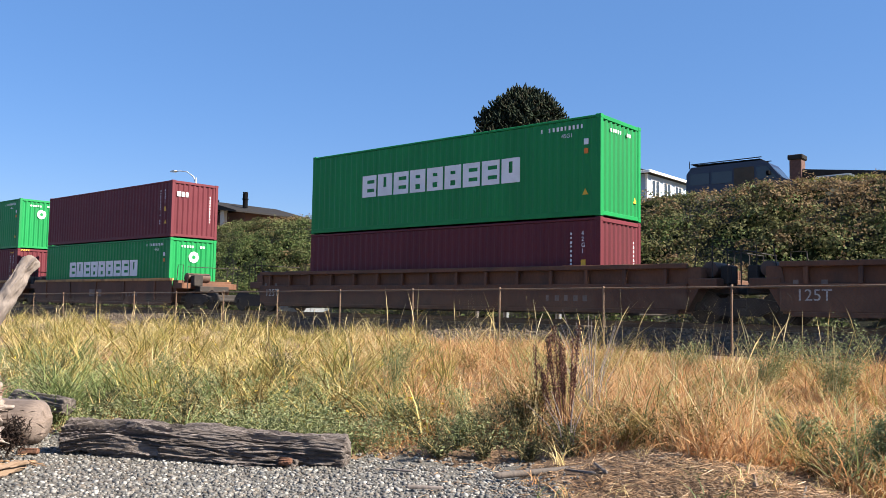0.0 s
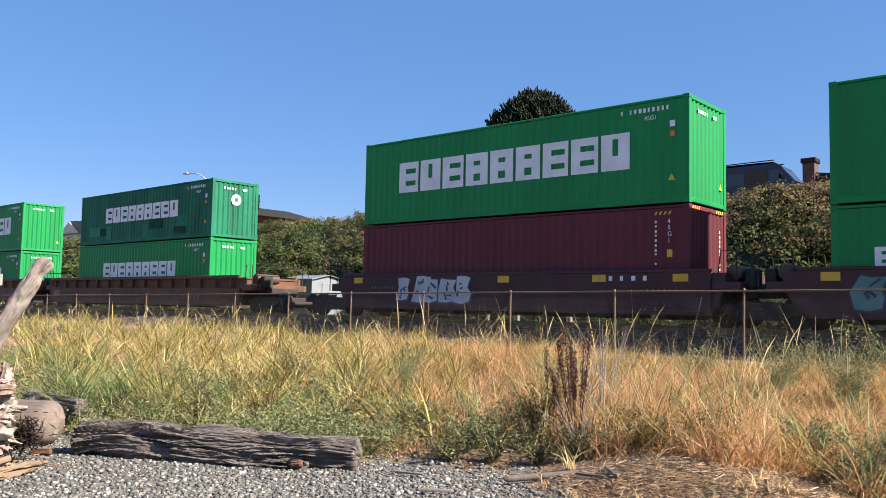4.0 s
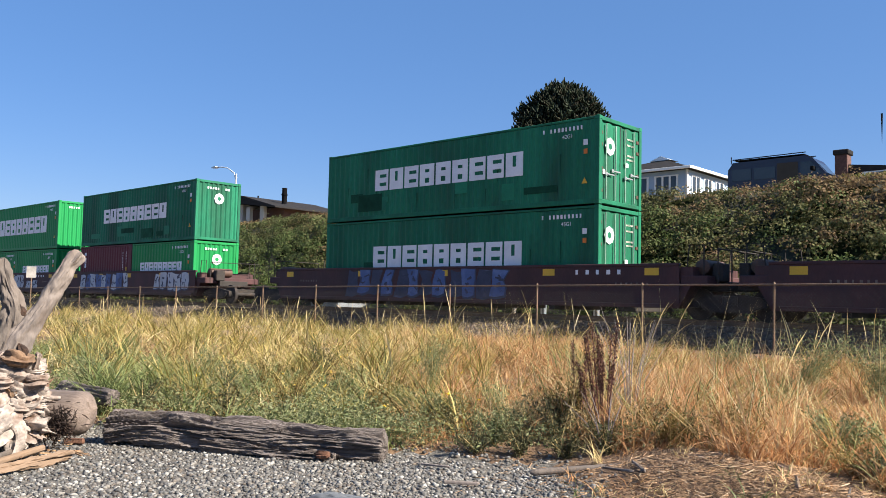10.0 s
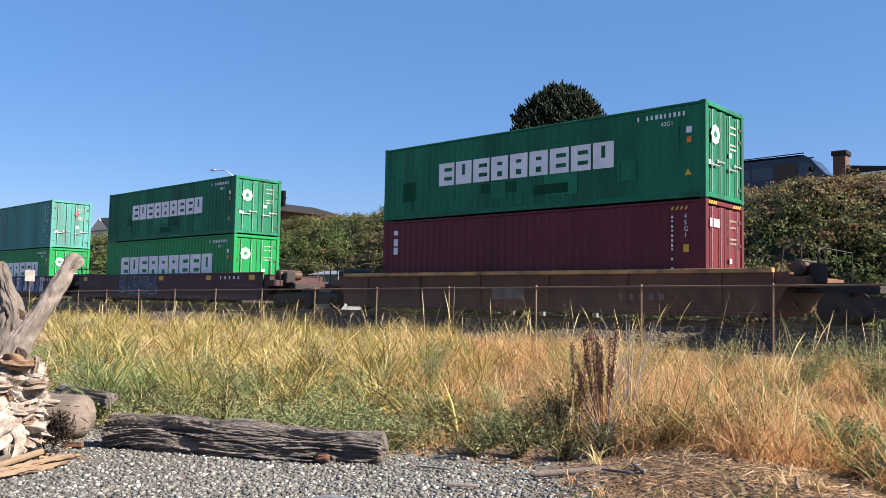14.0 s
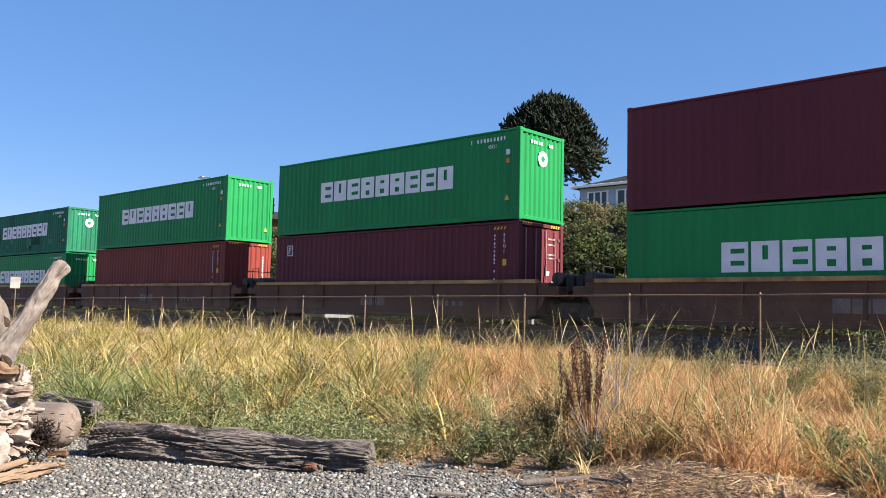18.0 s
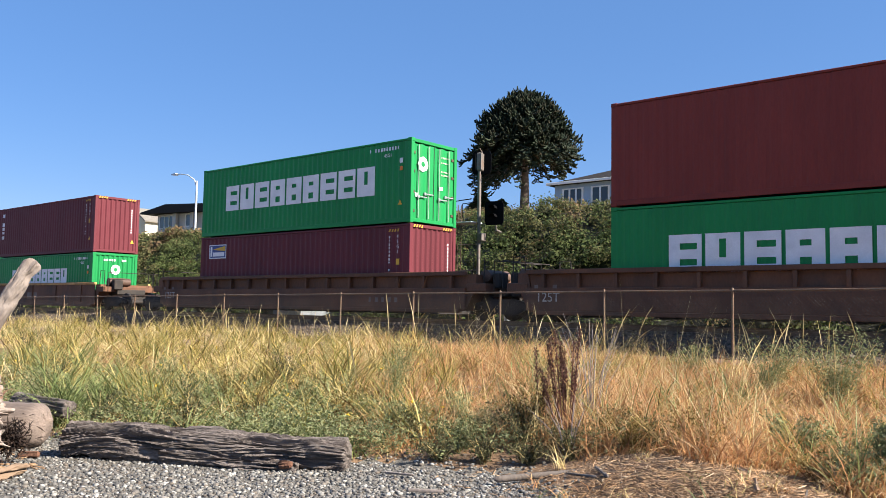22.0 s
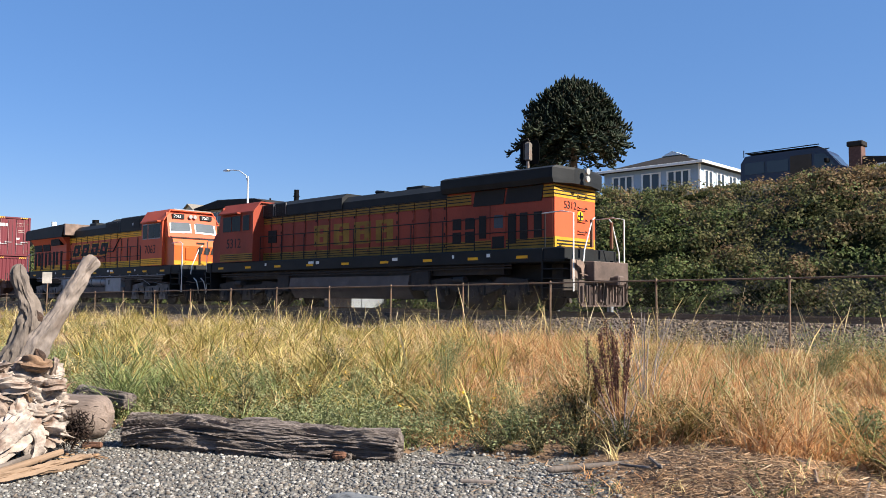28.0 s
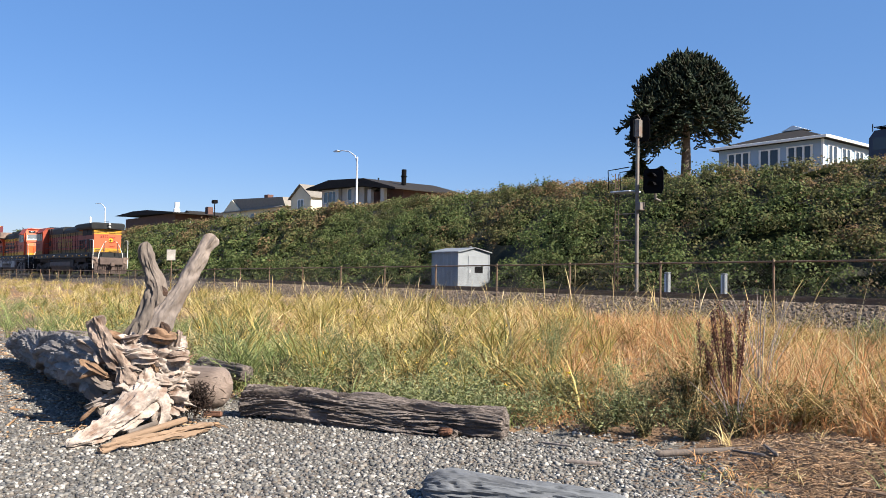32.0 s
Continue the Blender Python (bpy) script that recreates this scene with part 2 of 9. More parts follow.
# geometry helpers
class Geo:
    """Collects vertices and faces for one mesh."""
    def __init__(self):
        self.v, self.f = [], []
    def add(self, verts, faces):
        k = len(self.v)
        self.v += [tuple(p) for p in verts]
        self.f += [tuple(i + k for i in f) for f in faces]
        return self
    def box(self, x0, x1, y0, y1, z0, z1, b=0.0, m=None):
        lo, hi = Vector((x0, y0, z0)), Vector((x1, y1, z1))
        if b <= 0:
            vs = [Vector((x, y, z)) for x in (x0, x1) for y in (y0, y1) for z in (z0, z1)]
            fs = [(0, 1, 3, 2), (4, 6, 7, 5), (0, 4, 5, 1), (2, 3, 7, 6), (0, 2, 6, 4), (1, 5, 7, 3)]
        else:
            b = min(b, (x1 - x0) * 0.45, (y1 - y0) * 0.45, (z1 - z0) * 0.45)
            vs, ix = [], {}
            for sx in (0, 1):
                for sy in (0, 1):
                    for sz in (0, 1):
                        c = [(hi if s else lo)[k] for k, s in enumerate((sx, sy, sz))]
                        for a in range(3):
                            q = [c[k] + (0 if k == a else (-b if (sx, sy, sz)[k] else b)) for k in range(3)]
                            ix[sx, sy, sz, a] = len(vs)
                            vs.append(Vector(q))
            fs = []
            for a in range(3):
                u, w = (a + 1) % 3, (a + 2) % 3
                for s in (0, 1):
                    def key(p, q):
                        t = [0, 0, 0]
                        t[a], t[u], t[w] = s, p, q
                        return ix[(*t, a)]
                    quad = [key(0, 0), key(1, 0), key(1, 1), key(0, 1)]
                    fs.append(tuple(quad if s else quad[::-1]))
                for p in (0, 1):
                    for q in (0, 1):
                        def kk(s, ax):
                            t = [0, 0, 0]
                            t[a], t[u], t[w] = s, p, q
                            return ix[(*t, ax)]
                        quad = [kk(0, u), kk(1, u), kk(1, w), kk(0, w)]
                        fs.append(tuple(quad if p != q else quad[::-1]))
            for sx in (0, 1):
                for sy in (0, 1):
                    for sz in (0, 1):
                        t = [ix[sx, sy, sz, a] for a in range(3)]
                        fs.append(tuple(t if (sx + sy + sz) % 2 else t[::-1]))
        if m:
            vs = [m @ v for v in vs]
        return self.add(vs, fs)
    def tube(self, pts, r, n=8, cap=True):
        """A round bar along points; r: one radius or one for each point."""
        pts = [Vector(p) for p in pts]
        rs = r if isinstance(r, (list, tuple)) else [r] * len(pts)
        k0, rings = len(self.v), []
        prev = None
        for i, p in enumerate(pts):
            d = (pts[min(i + 1, len(pts) - 1)] - pts[max(i - 1, 0)]).normalized()
            if prev is None:
                prev = d.orthogonal().normalized()
            prev = (prev - d * prev.dot(d)).normalized()
            s = d.cross(prev)
            rings.append([len(self.v) + j for j in range(n)])
            self.v += [tuple(p + rs[i] * (math.cos(2 * math.pi * j / n) * prev + math.sin(2 * math.pi * j / n) * s)) for j in range(n)]
        for a, b in zip(rings, rings[1:]):
            self.f += [(a[j], a[(j + 1) % n], b[(j + 1) % n], b[j]) for j in range(n)]
        if cap:
            self.f += [tuple(rings[0][::-1]), tuple(rings[-1])]
        return self
    def disc(self, c, axis, r, w, n=20):
        """A wheel-like drum about an axis."""
        a = Vector(axis).normalized() * (w / 2)
        return self.tube([Vector(c) - a, Vector(c) + a], r, n)
    def prism(self, outline, lo, hi, axis="y"):
        """An outline in the other two axes, drawn out from lo to hi."""
        n = len(outline)
        put = {"x": lambda p, q, s: (s, p, q), "y": lambda p, q, s: (p, s, q), "z": lambda p, q, s: (p, q, s)}[axis]
        vs = [put(p, q, lo) for p, q in outline] + [put(p, q, hi) for p, q in outline]
        fs = [tuple(range(n))[::-1], tuple(range(n, 2 * n))] + [(i, (i + 1) % n, n + (i + 1) % n, n + i) for i in range(n)]
        return self.add(vs, fs)
    def mesh(self, name, material, smooth=False):
        me = bpy.data.meshes.new(name)
        me.from_pydata(self.v, [], self.f)
        if isinstance(material, (list, tuple)):
            for x in material:
                me.materials.append(x)
        else:
            me.materials.append(material)
        bm = bmesh.new()
        bm.from_mesh(me)
        bmesh.ops.recalc_face_normals(bm, faces=bm.faces)
        bm.to_mesh(me)
        bm.free()
        if smooth:
            me.shade_smooth()
            me.set_sharp_from_angle(angle=radians(40))
        return me

def piece(name, me, parent, m=None, label=""):
    ob = new(name, me)
    ob.parent = parent
    if m is not None:
        ob.matrix_basis = m
    return tagged(ob, label)

def part(name, geo, material, parent, label="", m=None, smooth=False):
    return piece(name, geo.mesh(name, material, smooth), parent, m, label)

def thing(name, label, category, m=None, group="", kind=""):
    ob = new(name)
    ob.empty_display_size = 0.2
    if m is not None:
        ob.matrix_basis = m
    return tagged(ob, label, category, group, kind)

def loose(name, verts, faces, material, smooth=False):
    """A mesh from arrays of vertices and equal-sized faces."""
    me = bpy.data.meshes.new(name)
    verts, faces = np.asarray(verts, np.float32), np.asarray(faces, np.int32)
    me.vertices.add(len(verts))
    me.vertices.foreach_set("co", verts.ravel())
    k = faces.shape[1]
    me.loops.add(faces.size)
    me.loops.foreach_set("vertex_index", faces.ravel())
    me.polygons.add(len(faces))
    me.polygons.foreach_set("loop_start", np.arange(0, faces.size, k, dtype=np.int32))
    me.polygons.foreach_set("loop_total", np.full(len(faces), k, np.int32))
    if smooth:
        me.polygons.foreach_set("use_smooth", np.ones(len(faces), bool))
    me.materials.append(material)
    me.update(calc_edges=True)
    return me

def words(text, size, material):
    """A flat mesh of letters in the built-in font, standing in the x-z plane."""
    cu = bpy.data.curves.new("letters", "FONT")
    cu.body, cu.size, cu.extrude = text, size, 0.002
    ob = bpy.data.objects.new("letters", cu)
    me = bpy.data.meshes.new_from_object(ob)
    bpy.data.objects.remove(ob)
    me.transform(pose(0, 0, 0, 90))
    me.materials.clear()
    me.materials.append(material)
    return me

# the ground: beach, dune, track bed, bank and the land above it
RAIL_Z, TRACK_Y, FENCE_Y = 1.16, 21.30, 17.3
def smooth_step(a, b, x):
    t = np.clip((np.asarray(x, float) - a) / (b - a), 0, 1)
    return t * t * (3 - 2 * t)
def shore(x):
    """Where the gravel ends and the grass begins."""
    x = np.asarray(x, float)
    return np.interp(x, (-60, -22, -12, -8.6, -5.4, -4.6, -4.1, -3.4, 3, 60), (3.4, 4.1, 4.2, 4.3, 6.05, 6.5, 6.3, 5.5, 5.2, 5.2)) + 0.12 * np.sin(x * 1.9) + 0.06 * np.sin(x * 5.3 + 1)
def wobble(x, y, s, seed=0.0):
    return (np.sin(x * s + 1.3 * np.sin(y * s * 0.7 + seed)) + np.sin(y * s * 1.27 + 2.1 + 1.1 * np.sin(x * s * 0.61 + seed)) + np.sin((x + y) * s * 0.53 + seed * 2)) / 3
GY = (-900, -300, 17.4, 18.0, 19.3, 20.0, 22.6, 23.3, 24.0, 25.2, 26.4, 29, 32.0, 33.6, 36, 46, 60, 110, 900)
GZ = (0, 0, 0.52, 0.62, 0.92, 0.98, 0.98, 0.92, 0.80, 0.82, 1.55, 3.6, 5.9, 6.45, 6.6, 7.5, 9.3, 11.5, 13)
def ground_z(x, y):
    x, y = np.asarray(x, float), np.asarray(y, float)
    e = shore(x)
    dune = 0.52 * np.clip((y - e) / (17.4 - e), 0, 1) ** 0.8 + 0.07 * wobble(x, y, 0.9) * smooth_step(0, 2, y - e) * (1 - smooth_step(15.5, 17.2, y))
    beach = 0.03 * wobble(x, y, 0.5) - 0.05 * np.clip(-y, 0, 40) * 0.3
    low = np.where(y < e, np.where(y > -300, beach, -2), dune)
    low = low + (0.15 + 0.06 * wobble(x, y, 4.0, 3)) * np.exp(-((x + 2.75) / 1.25) ** 4 - ((y - 6.5) / 0.72) ** 2)
    far = np.interp(y, GY, GZ)
    bench = np.exp(-((x + 31.0) / 2.0) ** 6) * (1 - smooth_step(27.3, 28.6, y))
    far = far * (1 - bench) + np.minimum(far, 0.86) * bench
    return np.where(y < 17.4, low, far) + 0.12 * wobble(x, y, 0.6, 2) * smooth_step(25, 27, y) * (1 - smooth_step(60, 100, y))
gravel_m = mat("grey_beach_gravel", (0.162, 0.147, 0.126), 0.85, 0, 0.5, 25, 70, 0.9, (0.15, 0.105, 0.07), 0.35, 0.5)
soil_m = mat("dry_grass_litter", (0.21, 0.125, 0.068), 0.95, 0, 0.5, 3, 45, 0.6, (0.13, 0.08, 0.045), 0.35, 1.5)
ballast_m = mat("track_ballast", (0.085, 0.064, 0.048), 0.9, 0, 0.55, 18, 45, 1.0, (0.055, 0.04, 0.03), 0.3, 0.8)
# bank floor and hedge core: shade under leaves put into a dark colour
bank_m = mat("shade_dark_undergrowth", (0.035, 0.035, 0.018), 0.95, 0, 0.5, 1.5, 12, 0.8)
upper_m = mat("dry_lawn", (0.20, 0.15, 0.075), 0.95, 0, 0.35, 0.8, 20, 0.4, (0.10, 0.10, 0.045), 0.4, 0.3)
gx = np.concatenate([[-900, -600, -400, -280, -200], np.arange(-150, -40, 2.5), np.arange(-40, -12, 0.5), np.arange(-12, 2, 0.25), np.arange(2, 12, 0.5), np.arange(12, 40, 2.5), [60, 100, 200, 400, 900]])
gy = np.concatenate([[-900, -300, -100, -40, -20, -10, -6, -3], np.arange(-1, 4, 0.4), np.arange(4, 8, 0.2), np.arange(8, 25, 0.4), np.arange(25, 37, 0.5), [38, 40, 43, 46, 50, 55, 60, 75, 90, 110, 200, 400, 900]])
XX, YY = np.meshgrid(gx, gy)
gv = np.stack([XX, YY, ground_z(XX, YY)], -1).reshape(-1, 3)
nx = len(gx)
ii, jj = np.meshgrid(np.arange(nx - 1), np.arange(len(gy) - 1))
k = (jj * nx + ii).ravel()
gf = np.stack([k, k + 1, k + nx + 1, k + nx], 1)
ground_me = loose("ground", gv, gf, gravel_m, True)
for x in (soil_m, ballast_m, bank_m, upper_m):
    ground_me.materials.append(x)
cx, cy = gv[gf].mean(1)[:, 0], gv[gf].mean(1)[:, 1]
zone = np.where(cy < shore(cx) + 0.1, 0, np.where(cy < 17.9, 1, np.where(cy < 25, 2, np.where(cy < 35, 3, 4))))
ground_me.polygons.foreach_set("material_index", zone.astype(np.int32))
tagged(new("ground", ground_me), "grey pebble beach rising to a grassy dune and a railway bank", "ground", kind="structure")

# the line: rails and sleepers
line_steel = mat("worn_rail_steel", (0.16, 0.11, 0.08), 0.45, 0.7, 0.25, 3, 40, 0.1)
tie_m = mat("creosoted_sleeper", (0.06, 0.045, 0.035), 0.9, 0, 0.4, 6, 40, 0.4, stretch=(1, 0.2, 1), per_object=0.2)
track = thing("railway_track", "single railway track with steel rails on dark wooden sleepers", "railway track", kind="structure")
for s in (-0.7525, 0.7525):
    part("rail", Geo().prism([(s - 0.07, 0), (s + 0.07, 0), (s + 0.07, 0.02), (s + 0.012, 0.035), (s + 0.012, 0.13), (s + 0.036, 0.14), (s + 0.036, 0.17), (s - 0.036, 0.17), (s - 0.036, 0.14), (s - 0.012, 0.13), (s - 0.012, 0.035), (s - 0.07, 0.02)], -420, 260, "x"), line_steel, track, m=pose(0, TRACK_Y, RAIL_Z - 0.17))
tie_me = Geo().box(-0.115, 0.115, -1.3, 1.3, -0.16, 0, 0.012).mesh("sleeper", tie_m)
for i in range(130):
    piece("sleeper", tie_me, track, pose(-66 + i * 0.55, TRACK_Y + random.uniform(-0.02, 0.02), RAIL_Z - 0.165, 0, 0, random.uniform(-1, 1)))
far_ties = Geo()
for i in list(range(-330, -120)) + list(range(10, 80)):
    far_ties.box(i * 0.55 - 0.115, i * 0.55 + 0.115, -1.3, 1.3, -0.16, 0)
tagged(part("sleepers_beyond", far_ties, tie_m, track, m=pose(0, TRACK_Y, RAIL_Z - 0.165)), kind="stuff")

# the train: its way along the track, shared by every wagon, box and engine
def run_out(t):
    s = t / 16
    return -0.056 * max(0.0, t - 27) ** 2 - 236.2207 * s + 2.27624 * s ** 2 + 0.48742 * s ** 3 + 0.0072 * s ** 4
MOVING = []          # things that ride, with their place in the train
def rides(ob, u, y, z, rz=0):
    ob.matrix_basis = pose(u, y, z, 0, 0, rz)
    MOVING.append((ob, u, y, z, rz))
    return ob

def bars(me, parent, m):
    """A row of small marks too small to pick apart."""
    return tagged(piece("marking", me, parent, m), kind="stuff")

CACHE = {}
def cached(key, make):
    if key not in CACHE:
        CACHE[key] = make()
    return CACHE[key]

def corrugated(length, height, period, depth, margin):
    """A pressed steel sheet standing in the x-z plane from x = 0, its outer crests at y = 0."""
    g, xs = Geo(), [(0, 0)]
    n = max(2, int((length - 2 * margin) / period))
    p = (length - 2 * margin) / n
    for i in range(n):
        a = margin + i * p
        xs += [(a, 0), (a + p * 0.22, depth), (a + p * 0.52, depth), (a + p * 0.74, 0)]
    xs.append((length, 0))
    vs = [(x, y, z) for x, y in xs for z in (0, height)]
    return g.add(vs, [(2 * i, 2 * i + 2, 2 * i + 3, 2 * i + 1) for i in range(len(xs) - 1)])

def block_mesh(w, h, kind):
    """A plain white block with closed slots, standing in x-z, 3 mm thick."""
    g = Geo()
    t = 0.004
    s = h * 0.12
    if kind == 0:       # two long slots
        x0, x1 = w * 0.34, w * 0.86
        rows = [(h * 0.22, h * 0.38), (h * 0.62, h * 0.78)]
    elif kind == 1:     # one upright slot
        x0, x1 = w * 0.40, w * 0.60
        rows = [(h * 0.40, h * 0.86)]
    else:               # two short slots
        x0, x1 = w * 0.36, w * 0.66
        rows = [(h * 0.14, h * 0.36), (h * 0.62, h * 0.76)]
    xs, zs = [0, x0, x1, w], [0] + [z for r in rows for z in r] + [h]
    full = {(i, j) for i in range(3) for j in range(len(zs) - 1) if not (i == 1 and j % 2)}
    at_ = lambda i, j, k: (k * len(zs) + j) * 4 + i
    vs = [(x, -t if k == 0 else 0, z) for k in (0, 1) for z in zs for x in xs]
    fs = []
    for i, j in sorted(full):
        c = ((i, j), (i + 1, j), (i + 1, j + 1), (i, j + 1))
        fs += [tuple(at_(*p, 0) for p in c), tuple(at_(*p, 1) for p in c[::-1])]
        for n, (p, q) in zip(((i, j - 1), (i + 1, j), (i, j + 1), (i - 1, j)), zip(c, c[1:] + c[:1])):
            if n not in full:
                fs.append((at_(*p, 0), at_(*p, 1), at_(*q, 1), at_(*q, 0)))
    g.add(vs, fs)
    return g.mesh("brand_block", M["white"])

def bars_mesh(n, pitch, w, h, material, upright=False):
    g = Geo()
    rnd = random.Random(n * 7 + int(h * 1000))
    for i in range(n):
        if rnd.random() < 0.12:
            continue
        ww = w * rnd.uniform(0.55, 1.0)
        if upright:
            g.box(0, h, -0.004, 0, -i * pitch - ww, -i * pitch)
        else:
            g.box(i * pitch, i * pitch + ww, -0.004, 0, 0, h)
    return g.mesh("marking", material)

L_BAR = {k: mat("worn_" + k + "_bar", c, 0.45, 0.2, 0.2, 4, 30, 0.1, RUST, 0.15, 5) for k, c in dict(green=(0.25, 0.42, 0.30), green_old=(0.22, 0.36, 0.28), teal=(0.30, 0.40, 0.38), maroon=(0.36, 0.19, 0.19), brick=(0.40, 0.22, 0.19)).items()}
WORD = (0, 1, 0, 2, 2, 2, 0, 0, 1)
WID = 2.438
def shipping_container(u, z, length, height, paint, end="plain", mark="", label="", size="small", code="45G1"):
    """A steel box whose right-hand corner rides at u; end: plain, circle, door, word."""
    ob = rides(thing("shipping_container", label, "shipping container", group="containers on the train"), u - length / 2, TRACK_Y, z)
    pm, hx, hw = M[paint], length / 2, WID / 2
    key = (length, height, paint)
    ins = 0.09
    side = cached(("side", *key), lambda: corrugated(length - 0.24, height - 0.24, 0.278, 0.024, 0.1).mesh("side_panel", pm))
    endp = cached(("end", *key), lambda: corrugated(WID - 0.24, height - 0.28, 0.245, 0.045, 0.06).mesh("end_panel", pm))
    post = cached(("post", *key), lambda: Geo().box(-0.08, 0.08, -0.075, 0.075, 0.11, height - 0.11, 0.012).mesh("corner_post", pm))
    cast = cached(("casting", paint), lambda: Geo().box(-0.09, 0.09, -0.081, 0.081, -0.059, 0.059, 0.012).mesh("corner_casting", pm))
    lowr = cached(("lowr", *key), lambda: Geo().box(-hx + 0.16, hx - 0.16, -0.03, 0.03, 0.02, 0.17, 0.008).mesh("bottom_rail", pm))
    topr = cached(("topr", *key), lambda: Geo().box(-hx + 0.16, hx - 0.16, -0.03, 0.03, -0.09, -0.02, 0.012).mesh("top_rail", pm))
    endr = cached(("endr", *key), lambda: Geo().box(-0.05, 0.05, -hw + 0.15, hw - 0.15, -0.06, 0.06, 0.012).mesh("end_rail", pm))
    roof = cached(("roof", *key), lambda: Geo().box(-hx + 0.06, hx - 0.06, -hw + 0.04, hw - 0.04, -0.05, -0.012, 0.01).mesh("roof", pm))
    floor = cached(("floor", *key), lambda: Geo().box(-hx + 0.1, hx - 0.1, -hw + 0.06, hw - 0.06, 0.1, 0.16).mesh("floor", M["floor_wood"]))
    piece("side_panel", side, ob, pose(-hx + 0.12, -hw + 0.012, 0.14))
    piece("side_panel", side, ob, pose(hx - 0.12, hw - 0.012, 0.14, 0, 0, 180))
    for sx in (-1, 1):
        for sy in (-1, 1):
            piece("corner_post", post, ob, pose(sx * (hx - 0.082), sy * (hw - 0.078), 0))
            for zz in (0.06, height - 0.06):
                piece("corner_casting", cast, ob, pose(sx * (hx - 0.088), sy * (hw - 0.079), zz))
        piece("bottom_rail", lowr, ob, pose(0, sx * (hw - 0.035), 0))
        piece("top_rail", topr, ob, pose(0, sx * (hw - 0.035), height))
        for zz in (0.09, height - 0.075):
            piece("end_rail", endr, ob, pose(sx * (hx - 0.06), 0, zz))
    piece("roof", roof, ob, pose(0, 0, height))
    piece("floor", floor, ob)
    piece("end_panel", endp, ob, pose(-hx + 0.03, hw - 0.12, 0.14, 0, 0, -90))
    if end == "door":
        leaf = cached(("leaf", *key), lambda: corrugated(WID / 2 - 0.16, height - 0.32, (WID / 2 - 0.16) / 2.6, 0.03, 0.05).mesh("door_leaf", pm))
        for k, s in enumerate((-1, 1)):
            d = piece("door_leaf", leaf, ob, pose(hx - 0.05, -hw + 0.15 + k * (WID / 2 - 0.14), 0.16, 0, 0, 90))
            lbar = cached(("lbar", height, paint), lambda: Geo().tube([(0, -0.03, 0.02), (0, -0.03, height - 0.36)], 0.02, 8).mesh("locking_bar", L_BAR[paint], True))
            hand = cached("dhandle", lambda: Geo().box(0, 0.42, -0.07, -0.045, -0.02, 0.02, 0.006).box(-0.04, 0.06, -0.06, -0.005, -0.05, 0.05, 0.008).mesh("door_handle", M["bar"]))
            for q, xx in enumerate((0.25, 0.78)):
                piece("locking_bar", lbar, d, pose(xx, 0, 0))
                piece("door_handle", hand, d, pose(xx - 0.2 * q, 0, 0.75 + 0.12 * q))
            hinge = cached("hinge", lambda: Geo().box(-0.05, 0.09, -0.025, 0.0, -0.05, 0.05, 0.008).mesh("hinge", M["casting"]))
            for zz in (0.25, 0.9, 1.6, height - 0.65):
                piece("hinge", hinge, d, pose(0.0 if k == 0 else WID / 2 - 0.24, 0, zz))
            seal = cached(("seal", height), lambda: Geo().box(-0.012, 0.012, -0.012, 0.0, 0.0, height - 0.32).mesh("door_seal", M["gasket"]))
            piece("door_seal", seal, d, pose(WID / 2 - 0.15 if k == 0 else -0.012, 0, 0))
        plate = cached("plate", lambda: Geo().box(0, 0.2, -0.006, 0, 0, 0.13).mesh("data_plate", M["white"]))
        for k, (yy, zz) in enumerate(((1.5, 1.25), (0.25, 0.9))):
            piece("data_plate", plate, ob, pose(hx - 0.045, -hw + yy, zz, 0, 0, 90))
        db = cached("doorbars", lambda: bars_mesh(9, 0.07, 0.05, 0.05, M["stencil"]))
        for zz in (height - 0.5, height - 0.68, height - 1.0, height - 1.12):
            bars(db, ob, pose(hx - 0.045, -hw + 1.4, zz, 0, 0, 90))
    else:
        piece("end_panel", endp, ob, pose(hx - 0.03, -hw + 0.12, 0.14, 0, 0, 90))
    if end == "door" and paint == "teal":
        piece("warning_diamond", cached("diamond", lambda: Geo().prism([(0, -0.17), (0.17, 0), (0, 0.17), (-0.17, 0)], -0.004, 0, "y").mesh("warning_diamond", M["red_mark"])), ob, pose(hx - 0.015, -hw + 1.55, height - 0.75, 0, 0, 90), "red diamond warning mark")
    if end in ("circle", "door") and paint not in ("maroon", "brick", "teal"):
        ring = cached("ring", lambda: Geo().prism([((0.25 + 0.02 * (i % 3 == 0)) * math.cos(i * math.pi / 12), (0.25 + 0.02 * (i % 3 == 0)) * math.sin(i * math.pi / 12)) for i in range(24)], 0.0, 0.006, "x").mesh("round_mark", M["white"]))
        core = cached(("core", paint), lambda: Geo().prism([(0.1 * math.cos(a), 0.1 * math.sin(a)) for a in [i * math.pi / 6 for i in range(12)]], 0.006, 0.010, "x").mesh("mark_centre", pm))
        yy = -hw + (1.25 if end == "circle" else 0.62)
        r = piece("round_mark", ring, ob, pose(hx - 0.026, yy, height - 0.85))
        piece("mark_centre", core, r)
    if end in ("plain", "circle", "word"):
        eb = cached(("endbars", paint), lambda: bars_mesh(9, 0.14, 0.1, 0.1, M["white"]))
        if paint not in ("maroon", "brick"):
            bars(eb, ob, pose(hx - 0.026, -hw + 0.6, height - 0.42, 0, 0, 90))
        else:
            up = cached("endbars_up", lambda: bars_mesh(12, 0.13, 0.085, 0.055, M["white"], True))
            bars(up, ob, pose(hx - 0.026, hw - 0.45, height - 0.45, 0, 0, 90))
